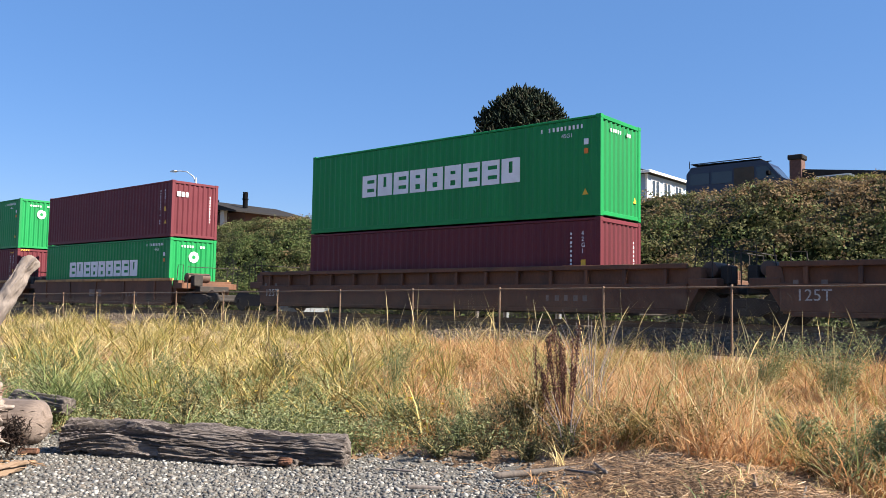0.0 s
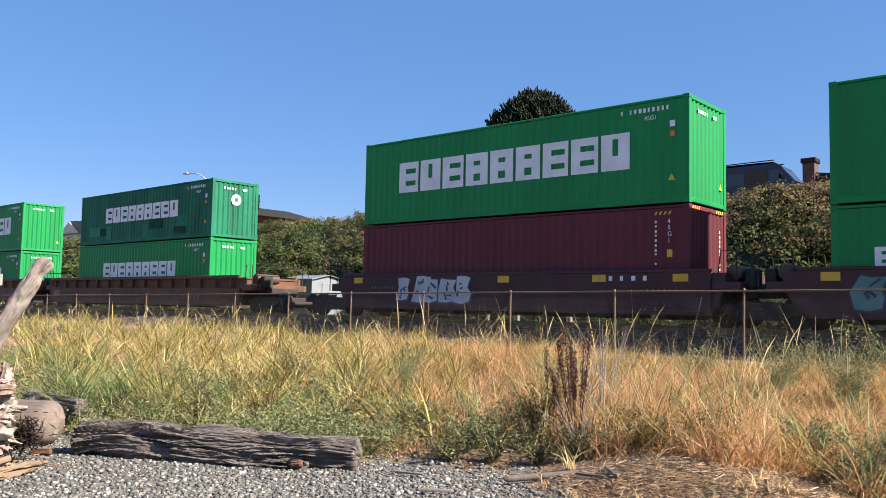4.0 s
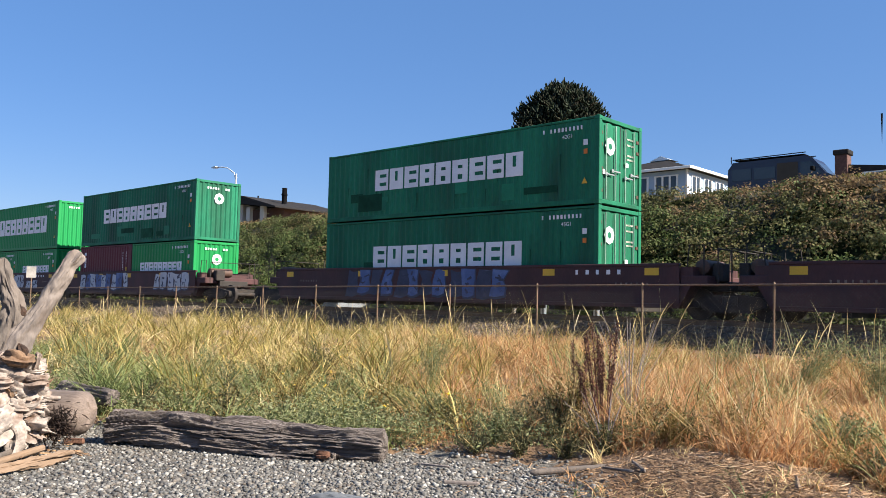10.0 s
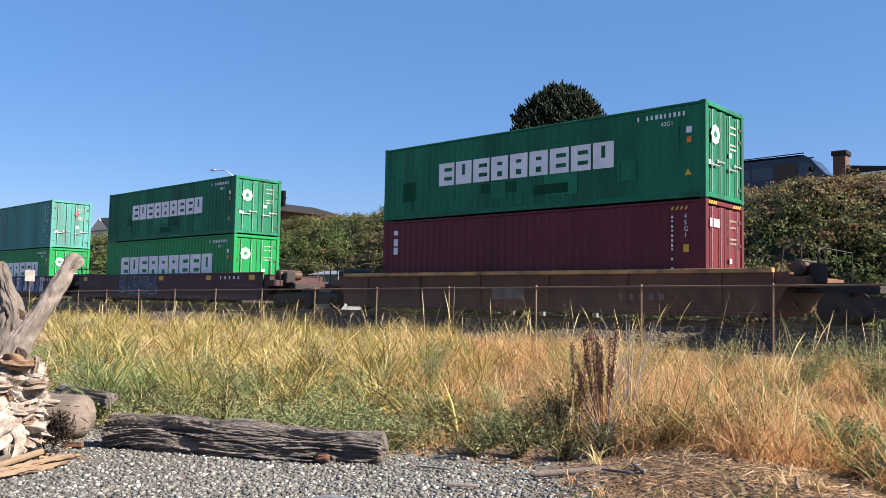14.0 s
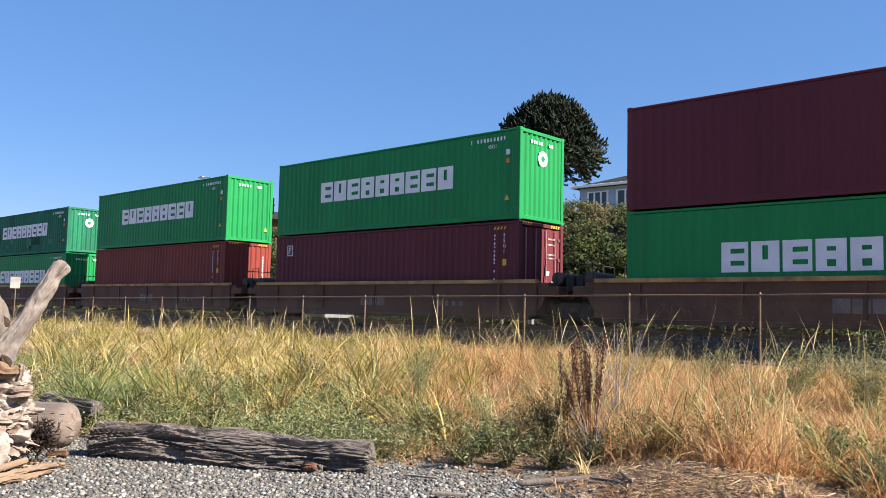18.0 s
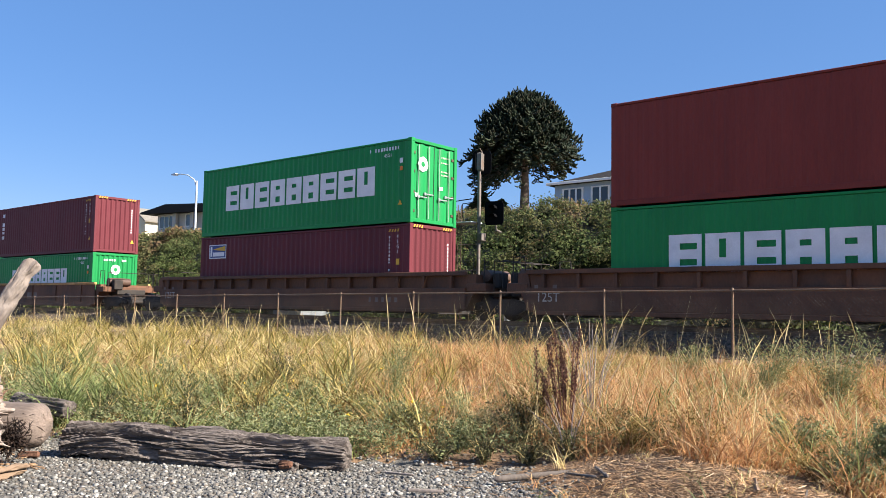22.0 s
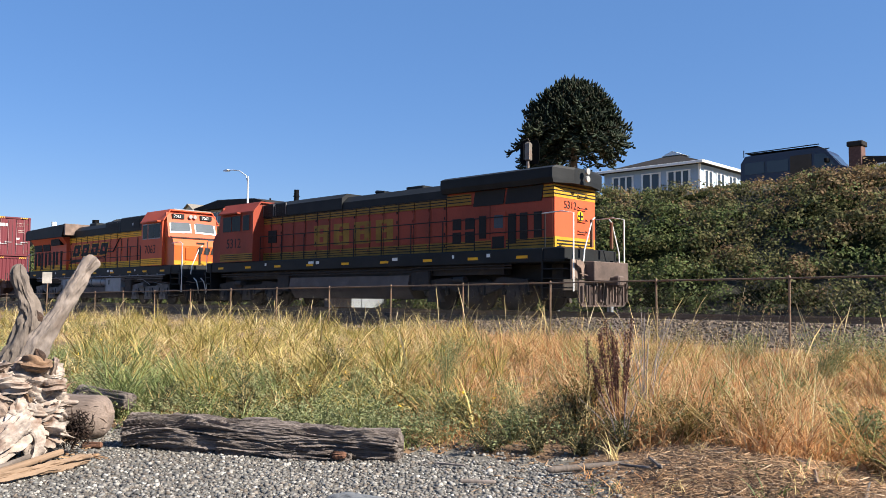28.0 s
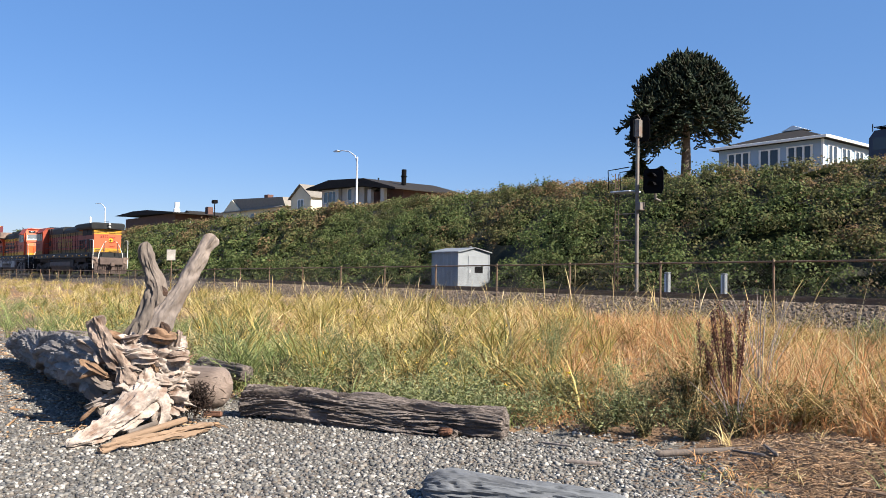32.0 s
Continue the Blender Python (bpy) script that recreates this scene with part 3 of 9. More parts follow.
    tri = cached("triangle", lambda: Geo().prism([(0, 0), (0.2, 0), (0.1, 0.18)], -0.004, 0, "y").mesh("warning_triangle", M["yellow"]))
    if end == "plain":
        piece("warning_triangle", tri, ob, pose(hx - 0.026, hw - 0.45, 0.55, 0, 0, 90))
    if end == "word" or mark == "stacked_end":
        wb = cached("end_word", lambda: bars_mesh(3, 0.22, 0.19, 0.22, M["white"]))
        bars(wb, ob, pose(hx - 0.02, -hw + 0.28, height - 0.72, 0, 0, 90))
    # the side that faces the beach: patches lie in the troughs and on the crests alike, proud of both
    fy = -hw + 0.010
    wear = random.Random(int(u * 10) + int(z * 100))
    if paint == "green_old" and length > 8:
        for k in range(7):
            x_, z_, w_, h_ = wear.uniform(-hx + 0.6, hx - 2.4), wear.uniform(0.2, 0.75), wear.uniform(0.3, 1.5), wear.uniform(0.2, 0.7)
            part("repaint_patch", Geo().box(x_, x_ + w_, fy - 0.0012 - 0.0002 * k, fy, z_, z_ + h_), M["patch" if k % 3 else "soot"], ob, "repainted green patch" if k % 3 else "dark grime patch")
        for k in range(9):
            x_, z_ = wear.uniform(-hx + 0.4, hx - 0.5), wear.uniform(0.3, height - 0.6)
            part("grime_streak", Geo().prism([(x_, z_), (x_ + wear.uniform(0.02, 0.06), z_ + 0.02), (x_ + 0.015, z_ - wear.uniform(0.3, 0.9) if z_ > 1.2 else 0.2)], fy - 0.0016, fy, "y"), M["soot"], ob, "dark grime streak")
    if paint == "teal":
        for k in range(26):
            x_ = wear.gauss(-1.0, 2.2) if k % 2 else wear.uniform(-hx + 0.5, hx - 0.5)
            z_ = height - 0.12 - wear.random() ** 2 * 1.8
            part("rust_streak", Geo().prism([(x_, z_), (x_ + wear.uniform(0.02, 0.07), z_), (x_ + 0.02, max(0.2, z_ - wear.uniform(0.1, 1.2)))], fy - 0.0016, fy, "y"), M["rust_run"], ob, "brown rust streak")
        for z_, h_ in ((0.14, 0.05), (height - 0.15, 0.04)):
            for k in range(14):
                x_ = wear.uniform(-hx + 0.3, hx - 0.9)
                part("rust_streak", Geo().box(x_, x_ + wear.uniform(0.1, 0.5), fy - 0.0045, fy - 0.003, z_, z_ + h_ * wear.uniform(0.4, 1.2)), M["rust_run"], ob, "brown rust streak")
    if paint in ("green", "green_old"):
        if mark == "word":
            if length < 8:
                span, hh, x0, z0 = 4.1, 0.46, hx - 5.14, 1.14
            elif size == "big":
                span, hh, x0, z0 = 8.87, 1.03, hx - 10.5, height * 0.355
            else:
                span, hh, x0, z0 = 6.83, 0.76, hx - 9.5, height * 0.405
            pitch = span / 9
            for i, kd in enumerate(WORD):
                bmesh_ = cached(("blk", round(hh, 2), kd), lambda: block_mesh(pitch * 0.9, hh, kd))
                piece("brand_block", bmesh_, ob, pose(x0 + i * pitch, fy, z0))
        row = cached("idrow", lambda: bars_mesh(11, 0.135, 0.085, 0.12, M["white"]))
        bars(row, ob, pose(hx - 2.0, fy, height - 0.36))
        cm = cached(("code", code), lambda: words(code, 0.17, M["white"]))
        piece("type_code", cm, ob, pose(hx - 1.3, fy, height - 0.58))
        sq = cached("sqw", lambda: Geo().box(0, 0.15, -0.004, 0, 0, 0.17).mesh("data_patch", M["white"]))
        so = cached("sqo", lambda: Geo().box(0, 0.13, -0.004, 0, 0, 0.15).mesh("data_patch", M["orange_mark"]))
        piece("data_patch", sq, ob, pose(hx - 0.55, fy, height - 0.84))
        piece("data_patch", so, ob, pose(hx - 0.54, fy, height - 1.1))
    else:
        c1 = cached("idcol", lambda: bars_mesh(13, 0.125, 0.085, 0.055, M["white"], True))
        bars(c1, ob, pose(hx - 0.98, fy, height - 0.42))
        for i, ch in enumerate(code):
            cm = cached(("ch", ch), lambda: words(ch, 0.17, M["white"]))
            piece("type_code", cm, ob, pose(hx - 0.62, fy, height - 0.5 - 0.17 * i))
        sq = cached("sqy", lambda: Geo().box(0, 0.15, -0.004, 0, 0, 0.2).mesh("data_patch", M["yellow"]))
        piece("data_patch", sq, ob, pose(hx - 0.63, fy, height - 1.4))
    piece("warning_triangle", tri, ob, pose(hx - 0.6, fy, 0.62))
    if height > 2.7 and paint in ("maroon", "brick"):
        tick = cached("ticks", lambda: (lambda g: [g.prism([(i * 0.13, 0), (i * 0.13 + 0.06, 0), (i * 0.13 + 0.11, 0.09), (i * 0.13 + 0.05, 0.09)], -0.004, 0, "y") for i in range(4)] and g)(Geo()).mesh("hazard_tick", M["yellow"]))
        for m_ in (pose(hx - 1.0, fy, height - 0.27), pose(hx - 0.012, -hw + 0.18, height - 0.12, 0, 0, 90), pose(hx - 0.012, hw - 0.72, height - 0.12, 0, 0, 90)):
            tagged(piece("hazard_tick", tick, ob, m_), kind="stuff")
    if mark in ("stacked", "stacked_end"):       # a short word set upright in pale blocks
        st = cached("stackword", lambda: bars_mesh(3, 0.30, 0.27, 0.2, M["white"], True))
        piece("brand_block", st, ob, pose(-hx + 0.55, fy, height - 0.35))
    if mark == "tall_stack":
        st = cached("stackword6", lambda: bars_mesh(6, 0.26, 0.24, 0.3, M["white"], True))
        piece("brand_block", st, ob, pose(-hx + 0.95, fy, height - 0.35))
    if mark == "plaque":
        pl = piece("name_plaque", cached("plaque", lambda: Geo().box(0, 0.42, -0.006, 0, 0, 2.1).mesh("name_plaque", M["white"])), ob, pose(-hx + 0.4, fy, 0.25))
        st = cached("plaqueword", lambda: bars_mesh(9, 0.19, 0.16, 0.22, M["blue_mark"], True))
        piece("brand_block", st, pl, pose(0.1, -0.008, 1.9))
    if mark == "badge":                           # a framed badge: dark field, pale beam, pale word bar
        bd = piece("badge", cached("badge", lambda: Geo().box(0, 1.2, -0.004, 0, 0, 0.58).mesh("badge", M["white"])), ob, pose(-hx + 0.62, fy, height * 0.68))
        piece("badge_field", cached("badge_f", lambda: Geo().box(0.04, 1.16, -0.008, -0.0045, 0.04, 0.54).mesh("badge_field", M["blue_mark"])), bd)
        piece("badge_beam", cached("badge_b", lambda: Geo().prism([(0.25, 0.38), (1.14, 0.30), (1.14, 0.52)], -0.012, -0.0085, "y").mesh("badge_beam", M["yellow"])), bd)
        piece("badge_bars", cached("badge_w", lambda: Geo().box(0.1, 0.22, -0.012, -0.0085, 0.08, 0.5).box(0.28, 1.08, -0.012, -0.0085, 0.09, 0.26).mesh("badge_bars", M["white"])), bd)
    if mark == "square_badge":
        bd = piece("badge", cached("badge2", lambda: Geo().box(0, 0.36, -0.004, 0, 0, 0.42).mesh("badge", M["white"])), ob, pose(-hx + 0.7, fy, height * 0.72))
        piece("badge_field", cached("badge2f", lambda: Geo().box(0.03, 0.33, -0.008, -0.0045, 0.03, 0.39).mesh("badge_field", M["blue_mark"])), bd)
        piece("badge_bars", cached("badge2b", lambda: Geo().prism([(0.09, 0.08), (0.15, 0.08), (0.28, 0.34), (0.12, 0.34)], -0.012, -0.0085, "y").mesh("badge_bars", M["yellow"])), bd)
    return ob

HC, SD = 2.896, 2.591
FLOOR = 1.49
T40, T20 = 12.192, 6.058
def stack(u, top, *lower):
    """One or two boxes in the well and one on top of them."""
    h = lower[0][0]
    if len(lower) == 1:
        shipping_container(u, FLOOR, T40, *lower[0][:1], **lower[0][1])
    else:
        shipping_container(u - T20 - 0.076, FLOOR, T20, lower[0][0], **lower[0][1])
        shipping_container(u, FLOOR, T20, lower[1][0], **lower[1][1])
    shipping_container(u, FLOOR + h + 0.02, T40, top[0], **top[1])
def gr(end="plain", size="small", paint="green", code="45G1", where="stacked on another", old=""):
    return dict(paint=paint, end=end, mark="word", size=size, code=code, label=f"{old or 'bright green'} container with white block letters {where}")
def ma(end="plain", mark="", paint="maroon", where="stacked on another", code="45G1"):
    look_ = {"stacked": " with a short upright white mark", "stacked_end": " with white marks", "tall_stack": " with a tall upright white mark", "badge": " with a framed blue badge", "square_badge": " with small square badge", "": ""}[mark]
    return dict(paint=paint, end=end, mark=mark, code=code, label=f"{'maroon' if paint == 'maroon' else 'red-brown'} container{look_} {where}")
IN = "sitting in a wagon"
stack(-48.95, (HC, gr("circle")), (HC, ma(where=IN)))
stack(-32.98, (SD, ma("word", "")), (HC, gr("circle", where=IN)))
stack(-11.21, (HC, gr()), (SD, ma(where=IN, code="42G1")))
stack(8.49, (HC, gr(size="big")), (HC, gr(where=IN)))
stack(28.16, (SD, gr("circle", paint="green_old", old="stained green", code="42G1")), (HC, gr(where=IN)))
stack(49.95, (HC, gr(size="big")), (HC, ma(where=IN)))
stack(65.56, (HC, gr()), (SD, gr(where=IN, code="22G1")), (SD, gr("circle", where=IN, code="22G1")))
stack(81.13, (HC, ma("plain", "badge")), (SD, ma(where=IN, code="22G1")), (SD, gr("circle", where=IN, code="22G1")))
stack(96.69, (HC, gr(size="big")), (SD, gr(where=IN, code="22G1")), (SD, gr(where=IN, code="22G1")))
stack(112.21, (HC, gr("circle", paint="green_old", old="patched green")), (SD, ma("plain", "stacked", where=IN, code="22G1")), (SD, gr("circle", where=IN, code="22G1")))
stack(134.11, (SD, gr("door", paint="green_old", old="worn green", code="42G1")), (HC, gr("door", paint="green_old", where=IN, old="worn green")))
stack(153.83, (HC, dict(paint="teal", end="door", mark="plaque", code="45G1", label="faded teal rust-streaked container with an upright white plaque")), (HC, gr("door", "big", where=IN)))
stack(173.61, (SD, gr("door", paint="green_old", old="dark weathered green", code="42G1")), (HC, gr("door", "big", where=IN)))
stack(195.36, (SD, gr("door", paint="green_old", old="weathered green", code="42G1")), (HC, ma("door", "stacked_end", where=IN)))
stack(215.51, (SD, gr("circle", paint="green_old", old="weathered green", code="42G1")), (HC, gr(where=IN)))
stack(231.40, (HC, gr()), (HC, ma(where=IN, paint="brick")))
stack(247.27, (HC, gr("circle")), (HC, ma("door", "square_badge", where=IN)))
stack(263.14, (HC, ma()), (HC, gr("circle", where=IN, code="42G1")))
stack(279.06, (HC, ma("plain", "tall_stack")), (SD, gr("circle", where=IN, code="42G1")))
stack(300.79, (HC, gr("door", "big")), (HC, ma("plain", "badge", where=IN)))
stack(320.48, (HC, ma("door", "", "brick")), (HC, gr("plain", "big", where=IN)))
stack(340.17, (HC, ma("door", "stacked_end")), (HC, ma("plain", "badge", where=IN)))

def truck(parent, x, wb=1.78, r=0.42):
    """A two-axle bogie under a wagon's end, all in the wagon's space (z = 0 on the rail)."""
    fr = cached(("tframe", wb), lambda: Geo().prism([(-wb / 2 - 0.25, r - 0.1), (-wb / 2 - 0.22, r + 0.14), (-0.35, r + 0.26), (0.35, r + 0.26), (wb / 2 + 0.22, r + 0.14), (wb / 2 + 0.25, r - 0.1), (wb / 2 - 0.1, r - 0.06), (0.5, r - 0.2), (-0.5, r - 0.2), (-wb / 2 + 0.1, r - 0.06)], -0.06, 0.06, "y").mesh("truck_side_frame", M["under"]))
    wh = cached(("wheel", r), lambda: Geo().disc((0, 0, 0), (0, 1, 0), r, 0.13, 24).disc((0, -0.05, 0), (0, 1, 0), 0.16, 0.12, 12).mesh("wheel", M["under"], True))
    ax = cached("axle", lambda: Geo().tube([(0, -1.1, 0), (0, 1.1, 0)], 0.08, 10).mesh("axle", M["under"], True))
    bl = cached("bolster", lambda: Geo().box(-0.22, 0.22, -1.05, 1.05, 0.42, 0.66, 0.03).mesh("bolster", M["under"]))
    for s in (-1, 1):
        piece("truck_side_frame", fr, parent, pose(x, s * 0.98, 0))
        piece("axle", ax, parent, pose(x + s * wb / 2, 0, r))
        for q in (-1, 1):
            piece("wheel", wh, parent, pose(x + s * wb / 2, q * 0.77, r, 0, 0, 0 if q < 0 else 180))
    piece("bolster", bl, parent, pose(x, 0, 0))

def spray(parent, x, z, w, h, y, colours, seed, label):
    """A painted tag: slanted strokes crossing over a ragged backing, as plain shapes."""
    rnd = random.Random(seed)
    n = max(3, int(w / 0.62))
    for i in range(n):
        cw = w / n * rnd.uniform(0.85, 1.2)
        cx = x + i * w / n + rnd.uniform(-0.1, 0.06)
        sl = rnd.uniform(0.0, 0.22) * h
        def at_(a, b):
            return (cx + cw * a + sl * b, z + h * b)
        lo_, hi_ = rnd.uniform(0.0, 0.12), rnd.uniform(0.86, 1.0)
        blob = [at_(rnd.uniform(0.0, 0.1), lo_), at_(0.5, lo_ - rnd.uniform(0, 0.06)), at_(rnd.uniform(0.85, 1.0), lo_ + 0.04), at_(rnd.uniform(0.88, 1.04), 0.35), at_(rnd.uniform(0.72, 0.98), 0.55), at_(rnd.uniform(0.85, 1.0), hi_ - 0.05), at_(0.5, hi_ + rnd.uniform(-0.08, 0.04)), at_(rnd.uniform(-0.1, 0.25), hi_), at_(rnd.uniform(-0.1, 0.3), rnd.uniform(0.4, 0.6))]
        mid = sum((Vector(p) for p in blob), Vector((0, 0))) / len(blob)
        rim = [tuple(mid + (Vector(p) - mid) * 1.12 + Vector((0.03, -0.02))) for p in blob]
        part("painted_tag", Geo().prism(rim, y - 0.003, y - 0.0005, "y"), M[colours[-1]], parent, label)
        part("painted_tag", Geo().prism(blob, y - 0.006 - 0.0008 * (i % 2), y - 0.0035, "y"), M[colours[i % (len(colours) - 1)]], parent, label)
        for q in range(4):
            a0, b0 = rnd.uniform(0.2, 0.5), rnd.uniform(0.2, 0.75)
            a1, b1 = a0 + rnd.uniform(-0.1, 0.4), b0 + rnd.uniform(-0.25, 0.25)
            p0, p1 = Vector(at_(a0, b0)), Vector(at_(a1, b1))
            d = (p1 - p0).normalized()
            m_ = Vector((-d.y, d.x)) * rnd.uniform(0.02, 0.05)
            part("painted_tag", Geo().prism([tuple(p0 - m_ * 0.4), tuple(p1 - m_), tuple(p1 + m_), tuple(p0 + m_)], y - 0.008 - 0.0012 * q, y - 0.006, "y"), M[colours[-1] if q else "tag_dark"], parent, label)

def well_wagon(u_mid, style, half, reach, tags=(), number="", first=True):
    """A low-slung well unit; half: half of its side's length, reach: half of its pitch; z = 0 on the rail."""
    body = {"ribbed": "car_brown", "flush": "car_maroon", "ochre": "car_brown"}[style]
    lab = {"ribbed": "rust-brown ribbed double-stack well wagon on the track", "flush": "dark maroon well wagon with painted tags and yellow plates", "ochre": "brown well wagon with an ochre top rail"}[style]
    ob = rides(thing("well_wagon", lab, "freight wagon", group="wagons of the train"), u_mid, TRACK_Y, RAIL_Z)
    top, bot = {"ribbed": (1.54, 0.24), "flush": (1.49, 0.30), "ochre": (1.37, 0.16)}[style]
    bm_ = M[body]
    for s in (-1, 1):
        y0, y1 = sorted((s * 1.47, s * 1.44))
        yo = sorted((s * 1.36, s * 1.50))
        if style == "ribbed":
            part("top_chord", Geo().box(-half, half, min(s * 1.36, s * 1.54), max(s * 1.36, s * 1.54), top - 0.13, top, 0.012), bm_, ob)
            part("side_panel", Geo().box(-half, half, min(s * 1.36, s * 1.34), max(s * 1.36, s * 1.34), bot + 0.12, top - 0.13), bm_, ob)
            part("side_step", Geo().box(-half, half, min(s * 1.36, s * 1.5), max(s * 1.36, s * 1.5), bot + 0.12, top - 0.52, 0.01), bm_, ob)
        elif style == "ochre":
            part("top_chord", Geo().box(-half, half, min(s * 1.36, s * 1.53), max(s * 1.36, s * 1.53), top - 0.12, top, 0.012), M["car_tan"], ob)
            part("side_panel", Geo().box(-half, half, y0, y1, bot + 0.12, top - 0.12), bm_, ob)
        else:
            part("top_chord", Geo().box(-half, half, min(s * 1.36, s * 1.49), max(s * 1.36, s * 1.49), top - 0.08, top, 0.012), bm_, ob)
            part("side_panel", Geo().box(-half, half, y0, y1, bot + 0.12, top - 0.08), bm_, ob)
        part("bottom_sill", Geo().box(-half + 0.25, half - 0.25, min(s * 1.3, s * 1.5), max(s * 1.3, s * 1.5), bot, bot + 0.12, 0.012), bm_, ob)
        if style != "flush":
            rib = cached(("rib", style), lambda: Geo().box(-0.05, 0.05, -0.07 if style == "ribbed" else -0.03, 0.07 if style == "ribbed" else 0.03, 0, 0.40 if style == "ribbed" else 0.85, 0.006).mesh("rib", bm_))
            n = int(half * 2 / (1.12 if style == "ribbed" else 2.6))
            for i in range(n):
                piece("rib", rib, ob, pose(-half + (i + 0.5) * 2 * half / n, s * (1.44 if style == "ribbed" else 1.49), top - (0.53 if style == "ribbed" else 0.97)))
    # ends: bulkheads, platforms over the bogies, slab of the floor
    cross = cached("crossbeam", lambda: Geo().box(-0.1, 0.1, -1.42, 1.42, 0.16, 0.3, 0.01).mesh("floor_beam", M["under"]))
    for i in range(7):
        piece("floor_beam", cross, ob, pose(-half * 0.8 + i * half * 1.6 / 6, 0, 0.02))
    for s in (-1, 1):
        part("end_bulkhead", Geo().prism([(s * (half - 0.25), 0.3), (s * (half - 0.05), 0.3), (s * (half + 0.35), 1.0), (s * (half + 0.35), top - 0.1), (s * half, top - 0.1)], -1.4, 1.4, "y"), bm_, ob)
        if reach - half > 0.5:
            part("end_platform", Geo().box(min(s * half, s * (reach - 0.12)), max(s * half, s * (reach - 0.12)), -0.75, 0.75, 0.78, 1.02, 0.02), M["under"], ob)
            part("end_platform", Geo().box(min(s * half, s * (half + 0.75)), max(s * half, s * (half + 0.75)), -1.42, 1.42, 0.9, 1.16, 0.02), bm_, ob)
            part("air_tank", Geo().tube([(s * (half + 0.42), -1.05, 1.40), (s * (half + 0.42), -1.0, 1.40), (s * (half + 0.42), 0.1, 1.40), (s * (half + 0.42), 0.15, 1.40)], [0.1, 0.2, 0.2, 0.1], 14), M["tank_rust"], ob, "rust-brown air tank", smooth=True)
            part("valve_box", Geo().box(min(s * (half + 0.66), s * (half + 0.95)), max(s * (half + 0.66), s * (half + 0.95)), -0.95, -0.5, 1.02, 1.5, 0.03), M["under"], ob)
            part("hand_rail", Geo().tube([(s * (half + 0.98), -1.3, 0.9), (s * (half + 0.98), -1.3, 1.85), (s * (half + 0.98), 1.3, 1.85), (s * (half + 0.98), 1.3, 0.9)], 0.018, 6), M["under"], ob, smooth=True)
            for q in (-1, 1):
                part("grab_rail", Geo().tube([(s * (half + 0.6), q * 1.3, 1.1), (s * (half + 0.6), q * 1.3, 1.95), (s * (half + 0.2), q * 1.3, 1.95), (s * (half + 0.1), q * 1.3, 1.1)], 0.018, 6), M["under"], ob, smooth=True)
    if reach > 9.9 or (reach - half > 1.6):
        part("brake_wheel", Geo().tube([(half + 0.75 + 0.02 * math.cos(0), -0.4 + 0.28 * math.cos(a), 1.6 + 0.28 * math.sin(a)) for a in [i * math.pi / 8 for i in range(17)]], 0.022, 6).tube([(half + 0.75, -0.4, 1.05), (half + 0.75, -0.4, 1.6)], 0.03, 6), M["casting"], ob, smooth=True)
    truck(ob, reach if reach - half < 2.5 else half + 1.35)
    if first:
        truck(ob, -reach if reach - half < 2.5 else -half - 1.35)
    fy = -1.502 if style == "ribbed" else -1.472
    if style == "flush":
        plate = cached("refl", lambda: Geo().box(0, 0.42, -0.004, 0, 0, 0.2).mesh("reflector_plate", M["yellow"]))
        for x in (-half + 0.5, -half * 0.45, 0.1, half * 0.5, half - 1.0):
            piece("reflector_plate", plate, ob, pose(x, fy, 1.17))
        mk = cached("carbars", lambda: bars_mesh(6, 0.34, 0.12, 0.13, M["white"]))
        bars(mk, ob, pose(half - 3.2, fy, 1.2))
        mk = cached("carbars4", lambda: bars_mesh(7, 0.16, 0.07, 0.07, M["faded"]))
        bars(mk, ob, pose(-half + 1.4, fy, 0.98))
        bars(mk, ob, pose(half - 1.9, fy, 0.9))
    else:
        mk = cached("carbars2", lambda: bars_mesh(5, 0.3, 0.16, 0.16, M["faded"]))
        bars(mk, ob, pose(half - 4.2, fy, 0.55))
        if style == "ochre":
            for i in range(3):
                piece("brand_block", cached("carbrand2", lambda: Geo().box(0, 0.38, -0.003, 0, 0, 0.34).mesh("brand_block", M["faded"])), ob, pose(-half * 0.1 + i * 0.42, fy, 0.52))
    if number:
        piece("load_mark", cached(("num", number), lambda: words(number, 0.38, M["stencil"])), ob, pose(-half + 0.35, fy, 0.62), label="pale stencilled load mark")
        bars(cached("carbars3", lambda: bars_mesh(2, 0.62, 0.2, 0.1, M["faded"])), ob, pose(-half + 0.3, fy, 1.0))
    for k, (x, w, h, cols) in enumerate(tags):
        spray(ob, x, 0.52, w, h, fy, cols, int(u_mid * 10) + k, "spray-painted tag")
    return ob
H6 = 6.096
P1, P2, P3, P4 = ("tag_pale", "tag_pale", "tag_dark"), ("tag_pale", "tag_blue", "tag_dark"), ("tag_dark", "tag_dark", "tag_teal"), ("tag_teal", "tag_violet", "tag_dark")
for k, u in enumerate((-48.95, -32.98)):
    well_wagon(u - H6, "ochre", 6.75, 7.98, first=k == 0)
for k, u in enumerate((-11.21, 8.49, 28.16)):
    well_wagon(u - H6, "ribbed", 8.7, 9.85, number="125T", first=k == 0)
